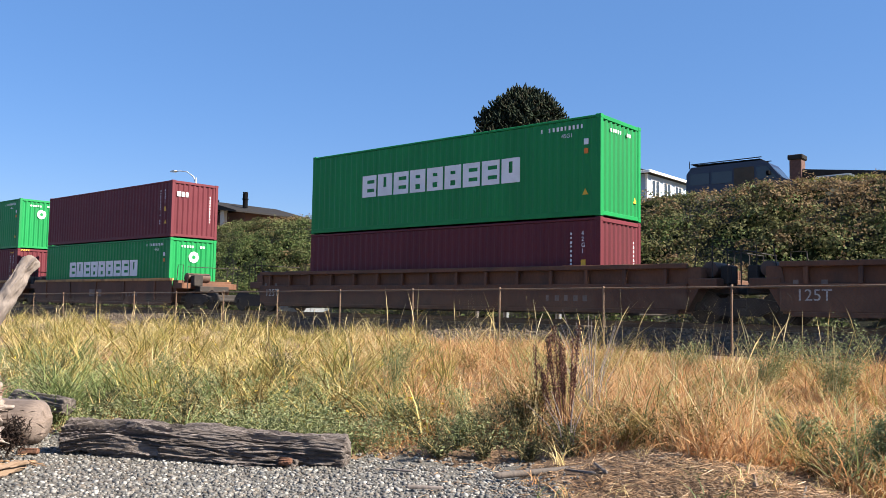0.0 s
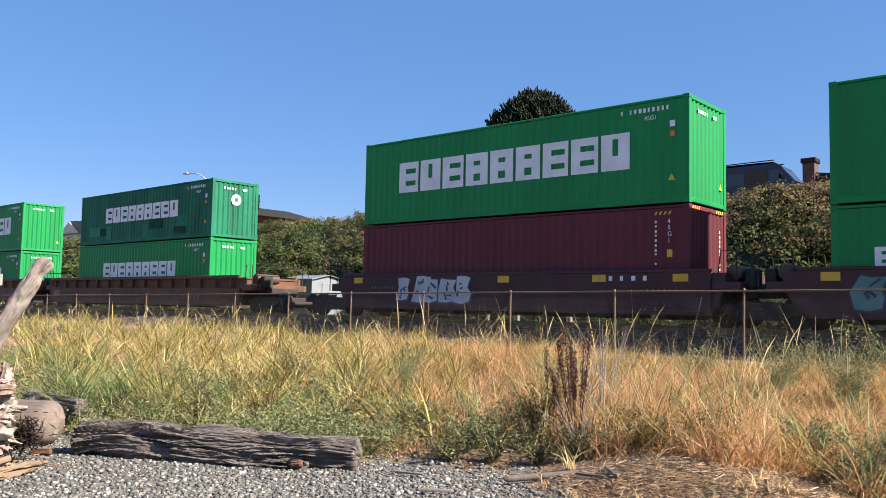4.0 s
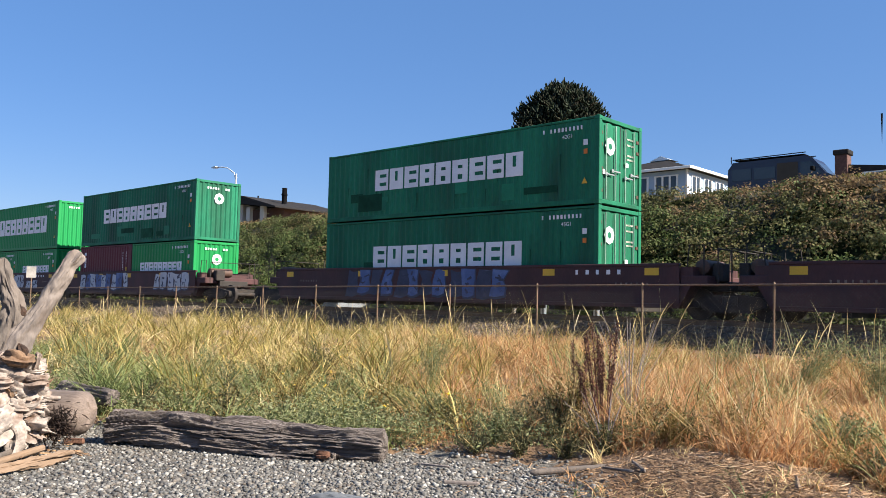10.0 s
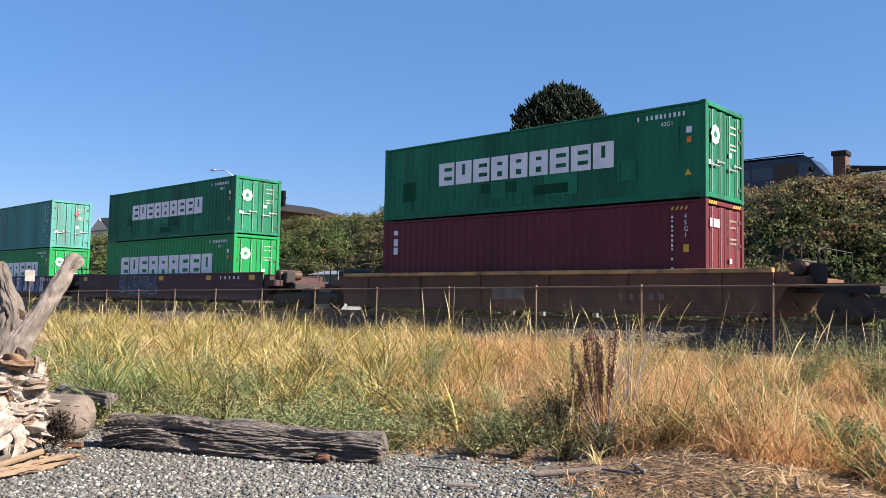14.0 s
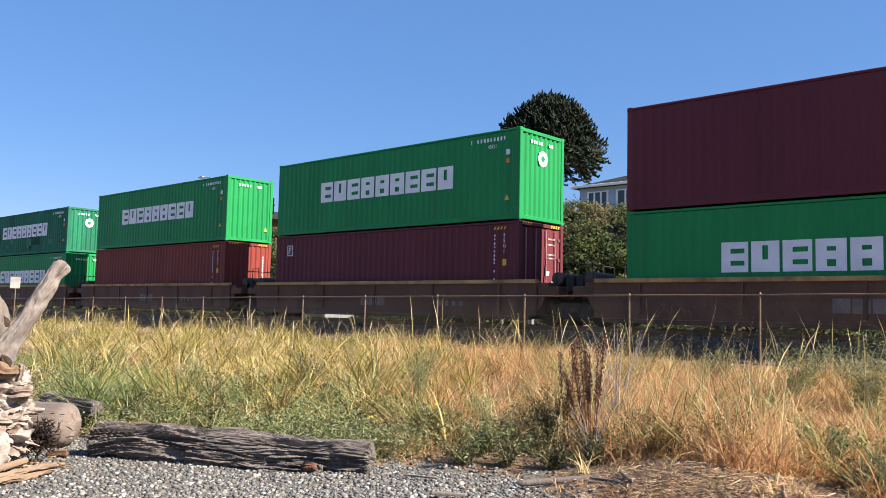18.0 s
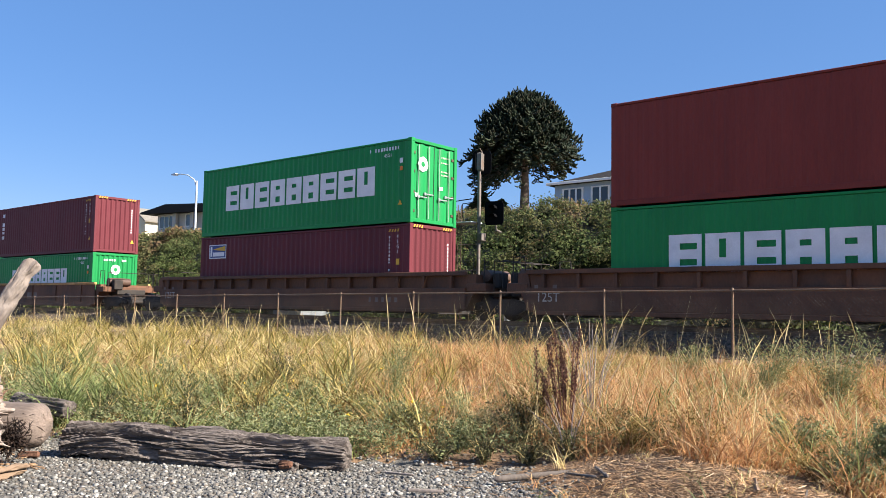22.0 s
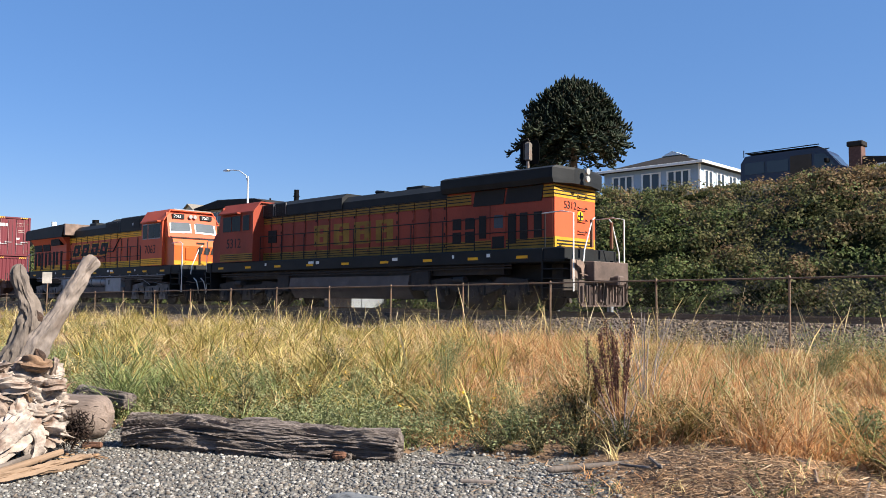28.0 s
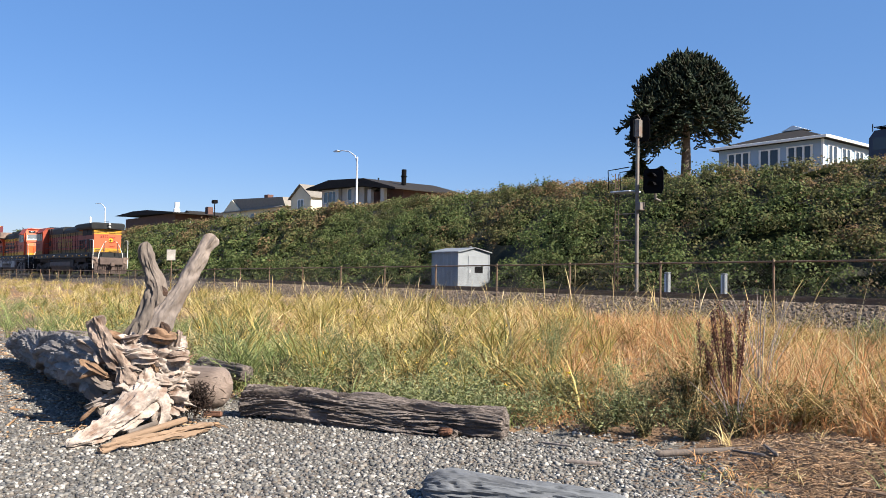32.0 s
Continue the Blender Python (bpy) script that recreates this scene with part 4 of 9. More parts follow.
for k, u in enumerate((49.95, 65.56, 81.13, 96.69, 112.21)):
    tg = (((-4.2, 3.2, 0.9, P1),), ((-5.6, 2.4, 0.8, P4), (-1.8, 4.2, 0.9, P1)), ((-4.9, 5.2, 0.95, P1), (2.6, 2.8, 0.7, P2)), ((-4.2, 6.2, 0.95, P1), (2.2, 1.8, 0.5, P1)), ((-5.4, 5.6, 0.9, P2), (2.9, 3.2, 0.95, P1)))[k]
    well_wagon(u - H6, "flush", 6.75, 7.79, tags=tg, first=k == 0)
for k, u in enumerate((134.11, 153.83, 173.61)):
    tg = (((-4.6, 7.6, 0.95, ("tag_dark", "tag_blue", "tag_dark")),), ((0.4, 5.6, 0.95, P2),), ((-3.9, 3.6, 0.95, P3),))[k]
    well_wagon(u - H6, "flush", 8.7, 9.88, tags=tg, first=k == 0)
well_wagon(195.36 - H6, "ochre", 7.9, 10.0)
for k, u in enumerate((215.51, 231.40, 247.27, 263.14, 279.06)):
    well_wagon(u - H6, "ochre", 6.95, 7.94, first=k == 0)
for k, u in enumerate((300.79, 320.48, 340.17)):
    well_wagon(u - H6, "ribbed", 8.7, 9.85, number="125T", first=k == 0)

# the two engines at the train's end
L_ = dict(
    orange=mat("orange_engine_paint", (0.54, 0.098, 0.042), 0.5, 0, 0.12, 0.9, 25, 0.04, (0.16, 0.045, 0.02), 0.12, 1.2, (1, 1, 0.4), spec=0.18),
    # old engine's sides: soot, and their shade against the sunlit rear panel, darken it
    orange_worn=mat("sooty_shaded_orange_paint", (0.29, 0.055, 0.031), 0.55, 0, 0.2, 0.9, 25, 0.05, (0.12, 0.035, 0.02), 0.3, 1.0, (1, 1, 0.4), spec=0.18),
    black=mat("black_engine_paint", (0.014, 0.0155, 0.017), 0.6, 0, 0.3, 1.5, 25, 0.06, (0.022, 0.02, 0.019), 0.2, 1.5, spec=0.2),
    gold=mat("yellow_stripe_paint", (0.86, 0.43, 0.02), 0.55, 0, 0.15, 1.5, 25, 0.04, (0.25, 0.15, 0.03), 0.2, 1.5, spec=0.2),
    # yellow for the end faces, toned in its colour for sunlight on them
    gold_end=mat("sunlight_toned_yellow_paint", (0.50, 0.27, 0.03), 0.6, 0, 0.2, 1.5, 25, 0.04, (0.25, 0.14, 0.03), 0.25, 1.5, spec=0.15),
    gold_old=mat("sooty_yellow_paint", (0.29, 0.165, 0.03), 0.6, 0, 0.25, 1.5, 25, 0.04, (0.14, 0.08, 0.03), 0.35, 1.2, spec=0.15),
    vent=mat("black_vent_mesh", (0.006, 0.006, 0.006), 0.8, 0, 0.3, 20, 60, 0.4),
    tank=mat("grey_silver_tank_paint", (0.28, 0.29, 0.31), 0.5, 0.2, 0.25, 1.5, 25, 0.05, (0.10, 0.085, 0.07), 0.3, 1.2),
    tank_brown=mat("dusty_brown_tank", (0.13, 0.10, 0.085), 0.8, 0, 0.3, 1.5, 25, 0.1, (0.06, 0.045, 0.035), 0.3, 1.2),
    frame_grey=mat("grey_bogie_casting", (0.16, 0.15, 0.145), 0.7, 0.1, 0.35, 3, 25, 0.2, (0.05, 0.04, 0.035), 0.4, 2.5),
    pale=mat("white_rail_paint", (0.7, 0.7, 0.68), 0.5, 0, 0.1, 3, 25, 0.03),
    pane=mat("dark_cab_glass", (0.006, 0.007, 0.008), 0.25, 0, 0.1, 2, 20, 0.0, spec=0.12),
    lamp=mat("lamp_glass", (0.30, 0.30, 0.29), 0.12, 0, 0.05, 2, 20, 0.0),
    # nose orange apart from the body's, warmed in colour for its sunlit front
    nose=mat("sunlit_orange_nose_paint", (0.50, 0.088, 0.012), 0.4, 0, 0.1, 0.9, 25, 0.04),
    # matte blue-grey glass; the sky's reflection is put into its colour
    screen=mat("sky_coloured_windscreen", (0.07, 0.09, 0.11), 0.5, 0, 0.2, 1, 20, 0.0, spec=0.15),
    gusset=mat("dusty_step_casing", (0.21, 0.145, 0.115), 0.8, 0, 0.4, 3, 25, 0.2, (0.08, 0.06, 0.05), 0.4, 2),
    plow=mat("dirty_pilot_steel", (0.105, 0.072, 0.06), 0.75, 0.1, 0.4, 2.5, 25, 0.2, (0.06, 0.045, 0.035), 0.4, 2),
)
RISE = dict(new=((0, 1.2, 1.83, 3.45, 3.72, 4.28, 4.46, 4.9), (0, 1.25, 1.96, 3.62, 3.92, 4.56, 4.74, 5.18)), old=((0, 1.2, 1.83, 3.45, 3.72, 4.2, 4.4, 4.9), (0, 1.25, 1.95, 3.55, 3.84, 4.36, 4.5, 4.98)))
RUN = dict(new=((-11.2, -10.5, -5, 0, 2, 4, 6, 8.6, 9.75, 10.2, 11), (-11.4, -10.74, -4.9, 0, 2, 3.9, 5.42, 7.65, 8.6, 9.6, 10.4)), old=((-11.2, -10.29, -10.2, -10.05, -5.2, 0, 8.6, 9.75, 10.2, 11), (-11.41, -10.5, -9.95, -9.65, -5.2, 0, 8.6, 9.5, 9.95, 10.75)))
def fit_sizes(ob, s, style):
    """Moves the parts of an engine to their true heights over the rail and places along it; s: its front's way."""
    for o in ob.children_recursive:
        at_ = o.matrix_basis.translation
        if o.data.users == 1 and at_.length < 1e-6:
            for v in o.data.vertices:
                v.co.x, v.co.z = s * float(np.interp(s * v.co.x, *RUN[style])), float(np.interp(v.co.z, *RISE[style]))
        elif o.parent == ob or o.parent.matrix_basis.translation.length < 1e-6:
            o.location.x = s * float(np.interp(s * at_.x, *RUN[style]))
            if at_.z > 0.7:
                o.location.z = float(np.interp(at_.z, *RISE[style]))
def engine(u_mid, front, style, number, label):
    """A six-axle engine; front: the x direction of its cab; z = 0 on the rail."""
    ob = rides(thing("locomotive", label, "locomotive", group="engines of the train"), u_mid, TRACK_Y, RAIL_Z)
    new_ = style == "new"
    body = L_["orange"] if new_ else L_["orange_worn"]
    s = front
    def bx(name, x0, x1, y0, y1, z0, z1, m, b=0.0, parent=None, lab=""):
        a, c = sorted((s * x0, s * x1))
        return part(name, Geo().box(a, c, y0, y1, z0, z1, b), m, parent or ob, lab)
    def flat(name, pts, y0, y1, m, parent=None, lab=""):
        return part(name, Geo().prism([(s * x, z) for x, z in pts], y0, y1, "y"), m, parent or ob, lab)
    gold = L_["gold"] if new_ else L_["gold_old"]
    DECK = 1.83
    LINE = 0.018 if new_ else 0.03
    # frame and sill
    bx("underframe", -10.25, 10.1, -1.45, 1.45, 1.42, DECK, L_["black"], 0.03)
    for y in (-1.0, 1.0):
        bx("frame_beam", -8, 8, y - 0.2, y + 0.2, 1.12, 1.43, M["under"])
    bx("centre_sill", -10.0, 9.9, -0.55, 0.55, 0.42, 1.43, M["under"], 0.03)
    for a, c in ((-4.6, -3.7), (3.5, 4.3)):
        for q in (-1, 1):
            bx("equipment_case", a, c, q * 1.1 - 0.28, q * 1.1 + 0.28, 0.62, 1.3, M["under"], 0.04)
    plate = cached("sillplate", lambda: Geo().box(-0.22, 0.22, -0.004, 0, 0, 0.09).mesh("reflector_plate", L_["gold"]))
    for i in range(9):
        for q in (-1, 1):
            piece("reflector_plate", plate, ob, pose(s * (-9 + i * 2.2), q * 1.452, 1.55, 0, 0, 0 if q < 0 else 180))
    for q in (-1, 1):
        for k, x in enumerate((-7.6, -5.9, -3.1, 1.4, 1.75, 5.0)):
            bx("sill_label", x, x + (0.16, 0.1, 0.28, 0.2, 0.34, 0.12)[k], q * 1.452 - 0.004, q * 1.452 + 0.004, 1.62, 1.72, L_["pale"])
    # long hood: sides, stripes, black roof
    bx("hood", -5.2, 6.0, -0.93, 0.93, DECK, 3.45, body, 0.02)
    bx("hood_top", -5.2, 6.0, -0.93, 0.93, 3.45, 3.72, gold, 0.01)
    roof_z = 4.28 if new_ else 4.2
    part("hood_roof", Geo().prism([(-0.95, 3.72), (0.95, 3.72), (0.95, roof_z - 0.22), (0.68, roof_z), (-0.68, roof_z), (-0.95, roof_z - 0.22)], *sorted((s * -5.2, s * 6.0)), "x"), L_["black"], ob, "black roof of the hood")
    if not new_:
        part("hood_roof", Geo().prism([(-1.0, 3.74), (1.0, 3.74), (1.0, roof_z - 0.05), (0.72, roof_z + 0.2), (-0.72, roof_z + 0.2), (-1.0, roof_z - 0.05)], *sorted((s * 0.6, s * 6.0)), "x"), L_["black"], ob, "black raised roof of the hood")
    else:
        for x0, x1, up in ((0.0, 1.9, 0.06), (1.92, 6.0, 0.18)):
            part("hood_roof", Geo().prism([(-1.0, 3.74), (1.0, 3.74), (1.0, roof_z + up - 0.06), (0.86, roof_z + up), (-0.86, roof_z + up), (-1.0, roof_z + up - 0.06)], *sorted((s * x0, s * x1)), "x"), L_["black"], ob, "black raised roof of the hood")
        for q in (-1, 1):
            bx("roof_grille", 0.35, 1.6, q * 1.0 - 0.012, q * 1.0 + 0.012, 3.86, 4.16, L_["vent"])
            bx("roof_grille", 3.6, 4.3, q * 1.0 - 0.012, q * 1.0 + 0.012, 3.84, 4.24, L_["vent"])
            bx("roof_grille", 4.6, 5.2, q * 1.0 - 0.012, q * 1.0 + 0.012, 4.08, 4.28, L_["vent"])
            bx("data_plate", 3.42, 3.5, q * 1.0 - 0.012, q * 1.0 + 0.012, 4.0, 4.12, L_["pale"])
            for k in range(6):
                bx("bolt", 0.2 + k * 0.32, 0.24 + k * 0.32, q * 1.0 - 0.01, q * 1.0 + 0.01, 4.22, 4.25, L_["tank"])
    for q in (-1, 1):
        bx("stripe", -10.0, 6.0, q * 0.94 - 0.006, q * 0.94 + 0.006, DECK + 0.02, DECK + 0.36, gold)
        for zz in (DECK + 0.10, DECK + 0.19, DECK + 0.28):
            bx("stripe_line", -10.0, 6.0, q * 0.95 - 0.002, q * 0.95 + 0.002, zz, zz + LINE, L_["black"])
        for zz in (3.50, 3.59, 3.68):
            bx("stripe_line", -5.2, 6.0, q * 0.933 - 0.004, q * 0.933 + 0.004, zz, zz + LINE, L_["black"])
        for k in range(9 if new_ else 15):
            x = -5.0 + k * 0.8
            bx("door_seam", x - 0.008, x + 0.008, q * 0.944 - 0.012, q * 0.944 + 0.012, DECK + 0.02, 3.7, L_["black"])
            for zz in (2.05, 2.45, 3.0, 3.35):
                bx("door_hinge", x + 0.06, x + 0.10, q * 0.955 - 0.014, q * 0.955 + 0.014, zz, zz + 0.09, body if k % 3 else L_["black"])
        # hood doors: slightly proud leaves with latches
        leaf = cached(("hooddoor", style), lambda: Geo().box(-0.36, 0.36, -0.012, 0, 0, 1.16, 0.006).mesh("hood_door", body))
        latch = cached("hoodlatch", lambda: Geo().box(-0.02, 0.02, -0.03, -0.012, -0.05, 0.05).mesh("latch", L_["black"]))
        for i in range(13):
            x = -4.7 + i * 0.8
            if new_ and x > 2.4:
                continue
            d = piece("hood_door", leaf, ob, pose(s * x, q * 0.93, DECK + 0.40, 0, 0, 0 if q < 0 else 180))
            piece("latch", latch, d, pose(0.29, 0, 0.6))
        if new_:
            for x in (1.9, 2.7, 3.95, 5.9):
                bx("door_joint", x, x + 0.07, q * 0.945 - 0.012, q * 0.945 + 0.012, DECK + 0.36, 3.4, L_["black"])
            g = Geo().tube([(s * -2.4, q * 0.97, 2.75), (s * 1.0, q * 0.97, 2.75), (s * 1.75, q * 0.97, 3.42), (s * 1.9, q * 0.97, 3.45)], 0.03, 6)
            part("cable_run", g, L_["black"], ob, smooth=True)
    # radiator section with its wide black wings
    bx("radiator_body", -10.05, -5.2, -1.12, 1.12, DECK, 3.42, body, 0.04)
    part("radiator_shoulder", Geo().prism([(-1.12, 3.42), (1.12, 3.42), (1.38, 3.8), (-1.38, 3.8)], *sorted((s * -10.05, s * -5.2)), "x"), body, ob) if new_ else bx("radiator_top", -10.05, -5.2, -1.12, 1.12, 3.42, 3.82, body, 0.02)
    w0 = -10.5 if new_ else -10.21
    z1 = 4.36
    if new_:
        part("radiator_wing", Geo().prism([(s * w0, 3.78), (s * -5.0, 3.78), (s * -4.6, 4.45), (s * (w0 + 0.25), 4.32), (s * w0, 4.2)], -1.53, 1.53, "y"), L_["black"], ob, "wide black radiator wing")
        part("wing_seam", Geo().box(*sorted((s * -4.62, s * -4.4)), -1.54, 1.54, 3.84, 4.47, 0.01), L_["gusset"], ob)
    else:
        part("radiator_wing", Geo().prism([(-1.3, 3.8), (1.3, 3.8), (1.36, 3.95), (1.36, z1 - 0.12), (1.15, z1), (-1.15, z1), (-1.36, z1 - 0.12), (-1.36, 3.95)], *sorted((s * (w0 + 0.1), s * -5.1)), "x"), L_["black"], ob, "wide black radiator wing")
        ring = [(-1.3, 3.8), (1.3, 3.8), (1.36, 3.95), (1.36, z1 - 0.12), (1.15, z1), (-1.15, z1), (-1.36, z1 - 0.12), (-1.36, 3.95)]
        part("wing_end", Geo().add([(s * (w0 + 0.1), y, z) for y, z in ring] + [(s * (w0 + 0.01), y * 0.34, 4.08 + (z - 4.08) * 0.9) for y, z in ring], [(i, (i + 1) % 8, 8 + (i + 1) % 8, 8 + i) for i in range(8)] + [tuple(range(8, 16))]), L_["black"], ob, "black bevelled wing end")
        bx("end_stripe", -10.06, -9.62, -1.125, 1.125, 3.42, 3.78, L_["gold_end"])
        for zz in (3.5, 3.6, 3.7):
            bx("stripe_line", -10.064, -9.62, -1.129, 1.129, zz, zz + LINE, L_["black"])
        for q in (-1, 1):
            bx("end_stripe", -6.4, -5.2, q * 1.12 - 0.006, q * 1.12 + 0.006, 3.42, 3.76, gold)
            for zz in (3.5, 3.6, 3.7):
                bx("stripe_line", -6.4, -5.2, q * 1.125 - 0.005, q * 1.125 + 0.005, zz, zz + LINE, L_["black"])
    for q in (-1, 1):
        for k, (x0, x1) in enumerate(((-9.55, -8.0), (-7.9, -6.5)) if not new_ else ((-10.0, -8.75), (-8.65, -7.5))):
            flat("grille", [(x0, 3.32), (x1, 3.32), (x1 - 0.10, 3.79), (x0 - 0.10, 3.79)] if not new_ else [(x0 + 0.12, 3.05), (x1 + 0.05, 3.05), (x1 - 0.08, 3.5), (x0, 3.5)], *sorted((q * 1.125 - 0.02, q * 1.125 + 0.02)) if not new_ else sorted((q * 1.125 - 0.03, q * 1.125 + 0.03)), L_["vent"])
        if new_:
            flat("grille", [(-7.0, 3.36), (-5.6, 3.36), (-5.85, 3.72), (-7.0, 3.72)], *sorted((q * 1.2 - 0.12, q * 1.2 + 0.12)), L_["vent"])
            slots = ((-9.72, 1.06), (-9.22, 0.82), (-8.72, 1.06), (-8.15, 0.95), (-7.6, 0.80), (-6.95, 1.06), (-6.5, 0.80), (-5.85, 1.12))
            bx("end_stripe", -10.05, -5.2, q * 1.122 - 0.005, q * 1.122 + 0.005, DECK + 0.02, DECK + 0.34, gold)
            for zz in (DECK + 0.10, DECK + 0.19, DECK + 0.28):
                bx("stripe_line", -10.05, -5.2, q * 1.127 - 0.004, q * 1.127 + 0.004, zz, zz + LINE, L_["black"])
        else:
            slots = ((-9.4, 0.82), (-8.8, 0.84), (-8.3, 0.95), (-6.95, 0.75))
            for x in (-5.7, -6.33):
                for zz in (2.12, 2.58):
                    bx("vent", x - 0.21, x + 0.21, q * 1.125 - 0.012, q * 1.125 + 0.012, zz, zz + 0.38, L_["vent"])
            bx("service_door", -8.02, -7.36, q * 1.13 - 0.014, q * 1.13 + 0.014, DECK + 0.06, 3.1, body, 0.01)
            bx("door_glass", -7.9, -7.5, q * 1.145 - 0.008, q * 1.145 + 0.008, 2.55, 2.98, L_["screen"])
            bx("vent", -7.95, -7.42, q * 1.145 - 0.008, q * 1.145 + 0.008, 1.9, 2.28, L_["vent"])
            bx("end_stripe", -10.05, -5.2, q * 1.122 - 0.005, q * 1.122 + 0.005, DECK + 0.02, DECK + 0.34, gold)
            for zz in (DECK + 0.10, DECK + 0.19, DECK + 0.28):
                bx("stripe_line", -10.05, -5.2, q * 1.127 - 0.004, q * 1.127 + 0.004, zz, zz + LINE, L_["black"])
        for x, h in slots:
            w = 0.27 if new_ else 0.32
            bx("vent", x - w / 2, x + w / 2, q * 1.13 - 0.012, q * 1.13 + 0.012, 2.99 - h, 2.99, L_["vent"])
        part("panel_join", Geo().box(*sorted((s * -7.3, s * -7.28)), q * 1.122 - 0.006, q * 1.122 + 0.006, DECK + 0.4, 3.4), L_["black"], ob)
    # rear face: on the old engine a brighter orange, its sunlight put into the paint
    bx("rear_panel", -10.058, -10.046, -1.1, 1.1, DECK + 0.36, 3.42, L_["orange"])
    bx("rear_stripe", -10.062, -10.04, -1.1, 1.1, DECK + 0.02, DECK + 0.36, L_["gold_end"])
    for zz in (DECK + 0.02, DECK + 0.12, DECK + 0.22):
        bx("stripe_line", -10.066, -10.05, -1.0, 1.0, zz, zz + 0.045, L_["black"])
    rung = cached("rung", lambda: Geo().tube([(0, -0.22, 0.06), (0.07, -0.22, 0), (0.07, 0.22, 0), (0, 0.22, 0.06)], 0.016, 6).mesh("rung", L_["black"], True))
    for i in range(4):
        piece("rung", rung, ob, pose(s * -10.06, 0.35 * s * -1, DECK + 0.55 + i * 0.38, 0, 0, 0 if s < 0 else 180))
    part("rear_badge", Geo().prism([(0.17 * math.cos(a) + 0.25, 2.9 + 0.17 * math.sin(a)) for a in [i * math.pi / 8 for i in range(16)]], *sorted((s * -10.05, s * -10.07)), "x"), L_["gold"], ob, "round yellow badge")
    part("badge_cross", Geo().box(*sorted((s * -10.07, s * -10.075)), 0.11, 0.39, 2.87, 2.93).box(*sorted((s * -10.07, s * -10.075)), 0.22, 0.28, 2.76, 3.04), L_["black"], ob)
    lampm = cached("headlamp", lambda: Geo().disc((0, 0, 0), (1, 0, 0), 0.1, 0.06, 16).mesh("headlamp", L_["lamp"], True))
    for zz in (3.98, 4.2):
        piece("headlamp", lampm, ob, pose(s * (w0 - (0.04 if new_ else 0.02)), 0.0, zz))
    nm = cached(("num_small", number, style), lambda: words(number, 0.34, L_["vent"]))
    piece("road_number", nm, ob, pose(s * -10.065, -0.62 if s < 0 else 0.62, 3.10, 0, 0, 90 if s < 0 else -90))
    # cab: body, nose, roof, windows
    cab_z = 4.45 if new_ else 4.4
    cx0, cx1 = 6.0, 8.6
    part("cab_body", Geo().prism([(-1.5, DECK), (1.5, DECK), (1.5, 3.95), (1.15, cab_z), (-1.15, cab_z), (-1.5, 3.95)], *sorted((s * cx0, s * cx1)), "x"), body, ob)
    part("cab_nose", Geo().prism([(s * cx1, DECK), (s * 9.75, DECK), (s * 9.75, 2.78), (s * 9.5, 3.12), (s * cx1, 3.3)], -1.34, 1.34, "y"), L_["nose"] if new_ else body, ob)
    part("nose_top", Geo().prism([(s * 8.95, 3.245), (s * 9.50, 3.125), (s * 9.52, 3.145), (s * 8.95, 3.27)], -1.30, 1.30, "y"), L_["black"], ob, "dull black anti-glare panel")
    part("windscreen_slope", Geo().prism([(s * cx1, 3.2), (s * 9.1, 3.22), (s * 8.75, cab_z - 0.12), (s * cx1, cab_z - 0.08)], -1.38, 1.38, "y"), body, ob)
    part("cab_roof", Geo().prism([(-1.54, 3.93), (-1.16, cab_z), (1.16, cab_z), (1.54, 3.93), (1.54, 3.99), (1.18, cab_z + 0.06), (-1.18, cab_z + 0.06), (-1.54, 3.99)], *sorted((s * (cx0 - 0.1), s * (cx1 + 0.2))), "x"), body, ob)
    bx("roof_unit", 6.8, 7.9, -0.6, 0.6, cab_z + 0.02, cab_z + 0.2, L_["tank"] if new_ else L_["black"], 0.04)
    for q in (-1, 1):
        for x0, x1 in ((6.25, 6.75), (6.95, 7.62), (7.68, 8.35)):
            wf = bx("cab_window", x0 - 0.04, x1 + 0.04, q * 1.5 - 0.02, q * 1.5 + 0.02, 3.16, 3.88, L_["tank"] if new_ else L_["orange_worn"])
            bx("pane", x0, x1, q * 1.51 - 0.02, q * 1.51 + 0.02, 3.2, 3.84, L_["pane"], parent=wf)
        flat("sunshade", [(6.9, 3.92), (8.5, 3.92), (8.5, 3.97), (6.9, 3.97)], *sorted((q * 1.5, q * 1.75)), body)
        if not new_:
            bx("vent", 5.0, 5.6, q * 0.96 - 0.02, q * 0.96 + 0.02, 2.62, 3.16, L_["vent"])
            for x0 in (4.3, 5.2):
                lv = bx("roof_louvre", x0, x0 + 0.72, q * 1.0 - 0.02, q * 1.0 + 0.02, 3.80, 4.24, L_["vent"])
                for x in (x0 - 0.03, x0 + 0.72):
                    bx("louvre_frame", x, x + 0.04, q * 1.01 - 0.02, q * 1.01 + 0.02, 3.78, 4.26, L_["frame_grey"], parent=lv)
                for k in range(5):
                    bx("louvre_slat", x0, x0 + 0.72, q * 1.015 - 0.02, q * 1.015 + 0.02, 3.84 + k * 0.08, 3.86 + k * 0.08, L_["black"], parent=lv)
        # front panes and number boards
        wf = part("windscreen", Geo().add([(s * (9.13 - 0.39 * (z - 3.3)) + dx, q * y_, z) for dx in (0, -0.03 * s) for y_, z in ((0.16, 3.54), (1.22, 3.50), (1.18, 3.90), (0.16, 3.94))], [(0, 1, 2, 3), (7, 6, 5, 4), (0, 4, 5, 1), (1, 5, 6, 2), (2, 6, 7, 3), (3, 7, 4, 0)]), L_["screen"] if new_ else L_["pane"], ob)
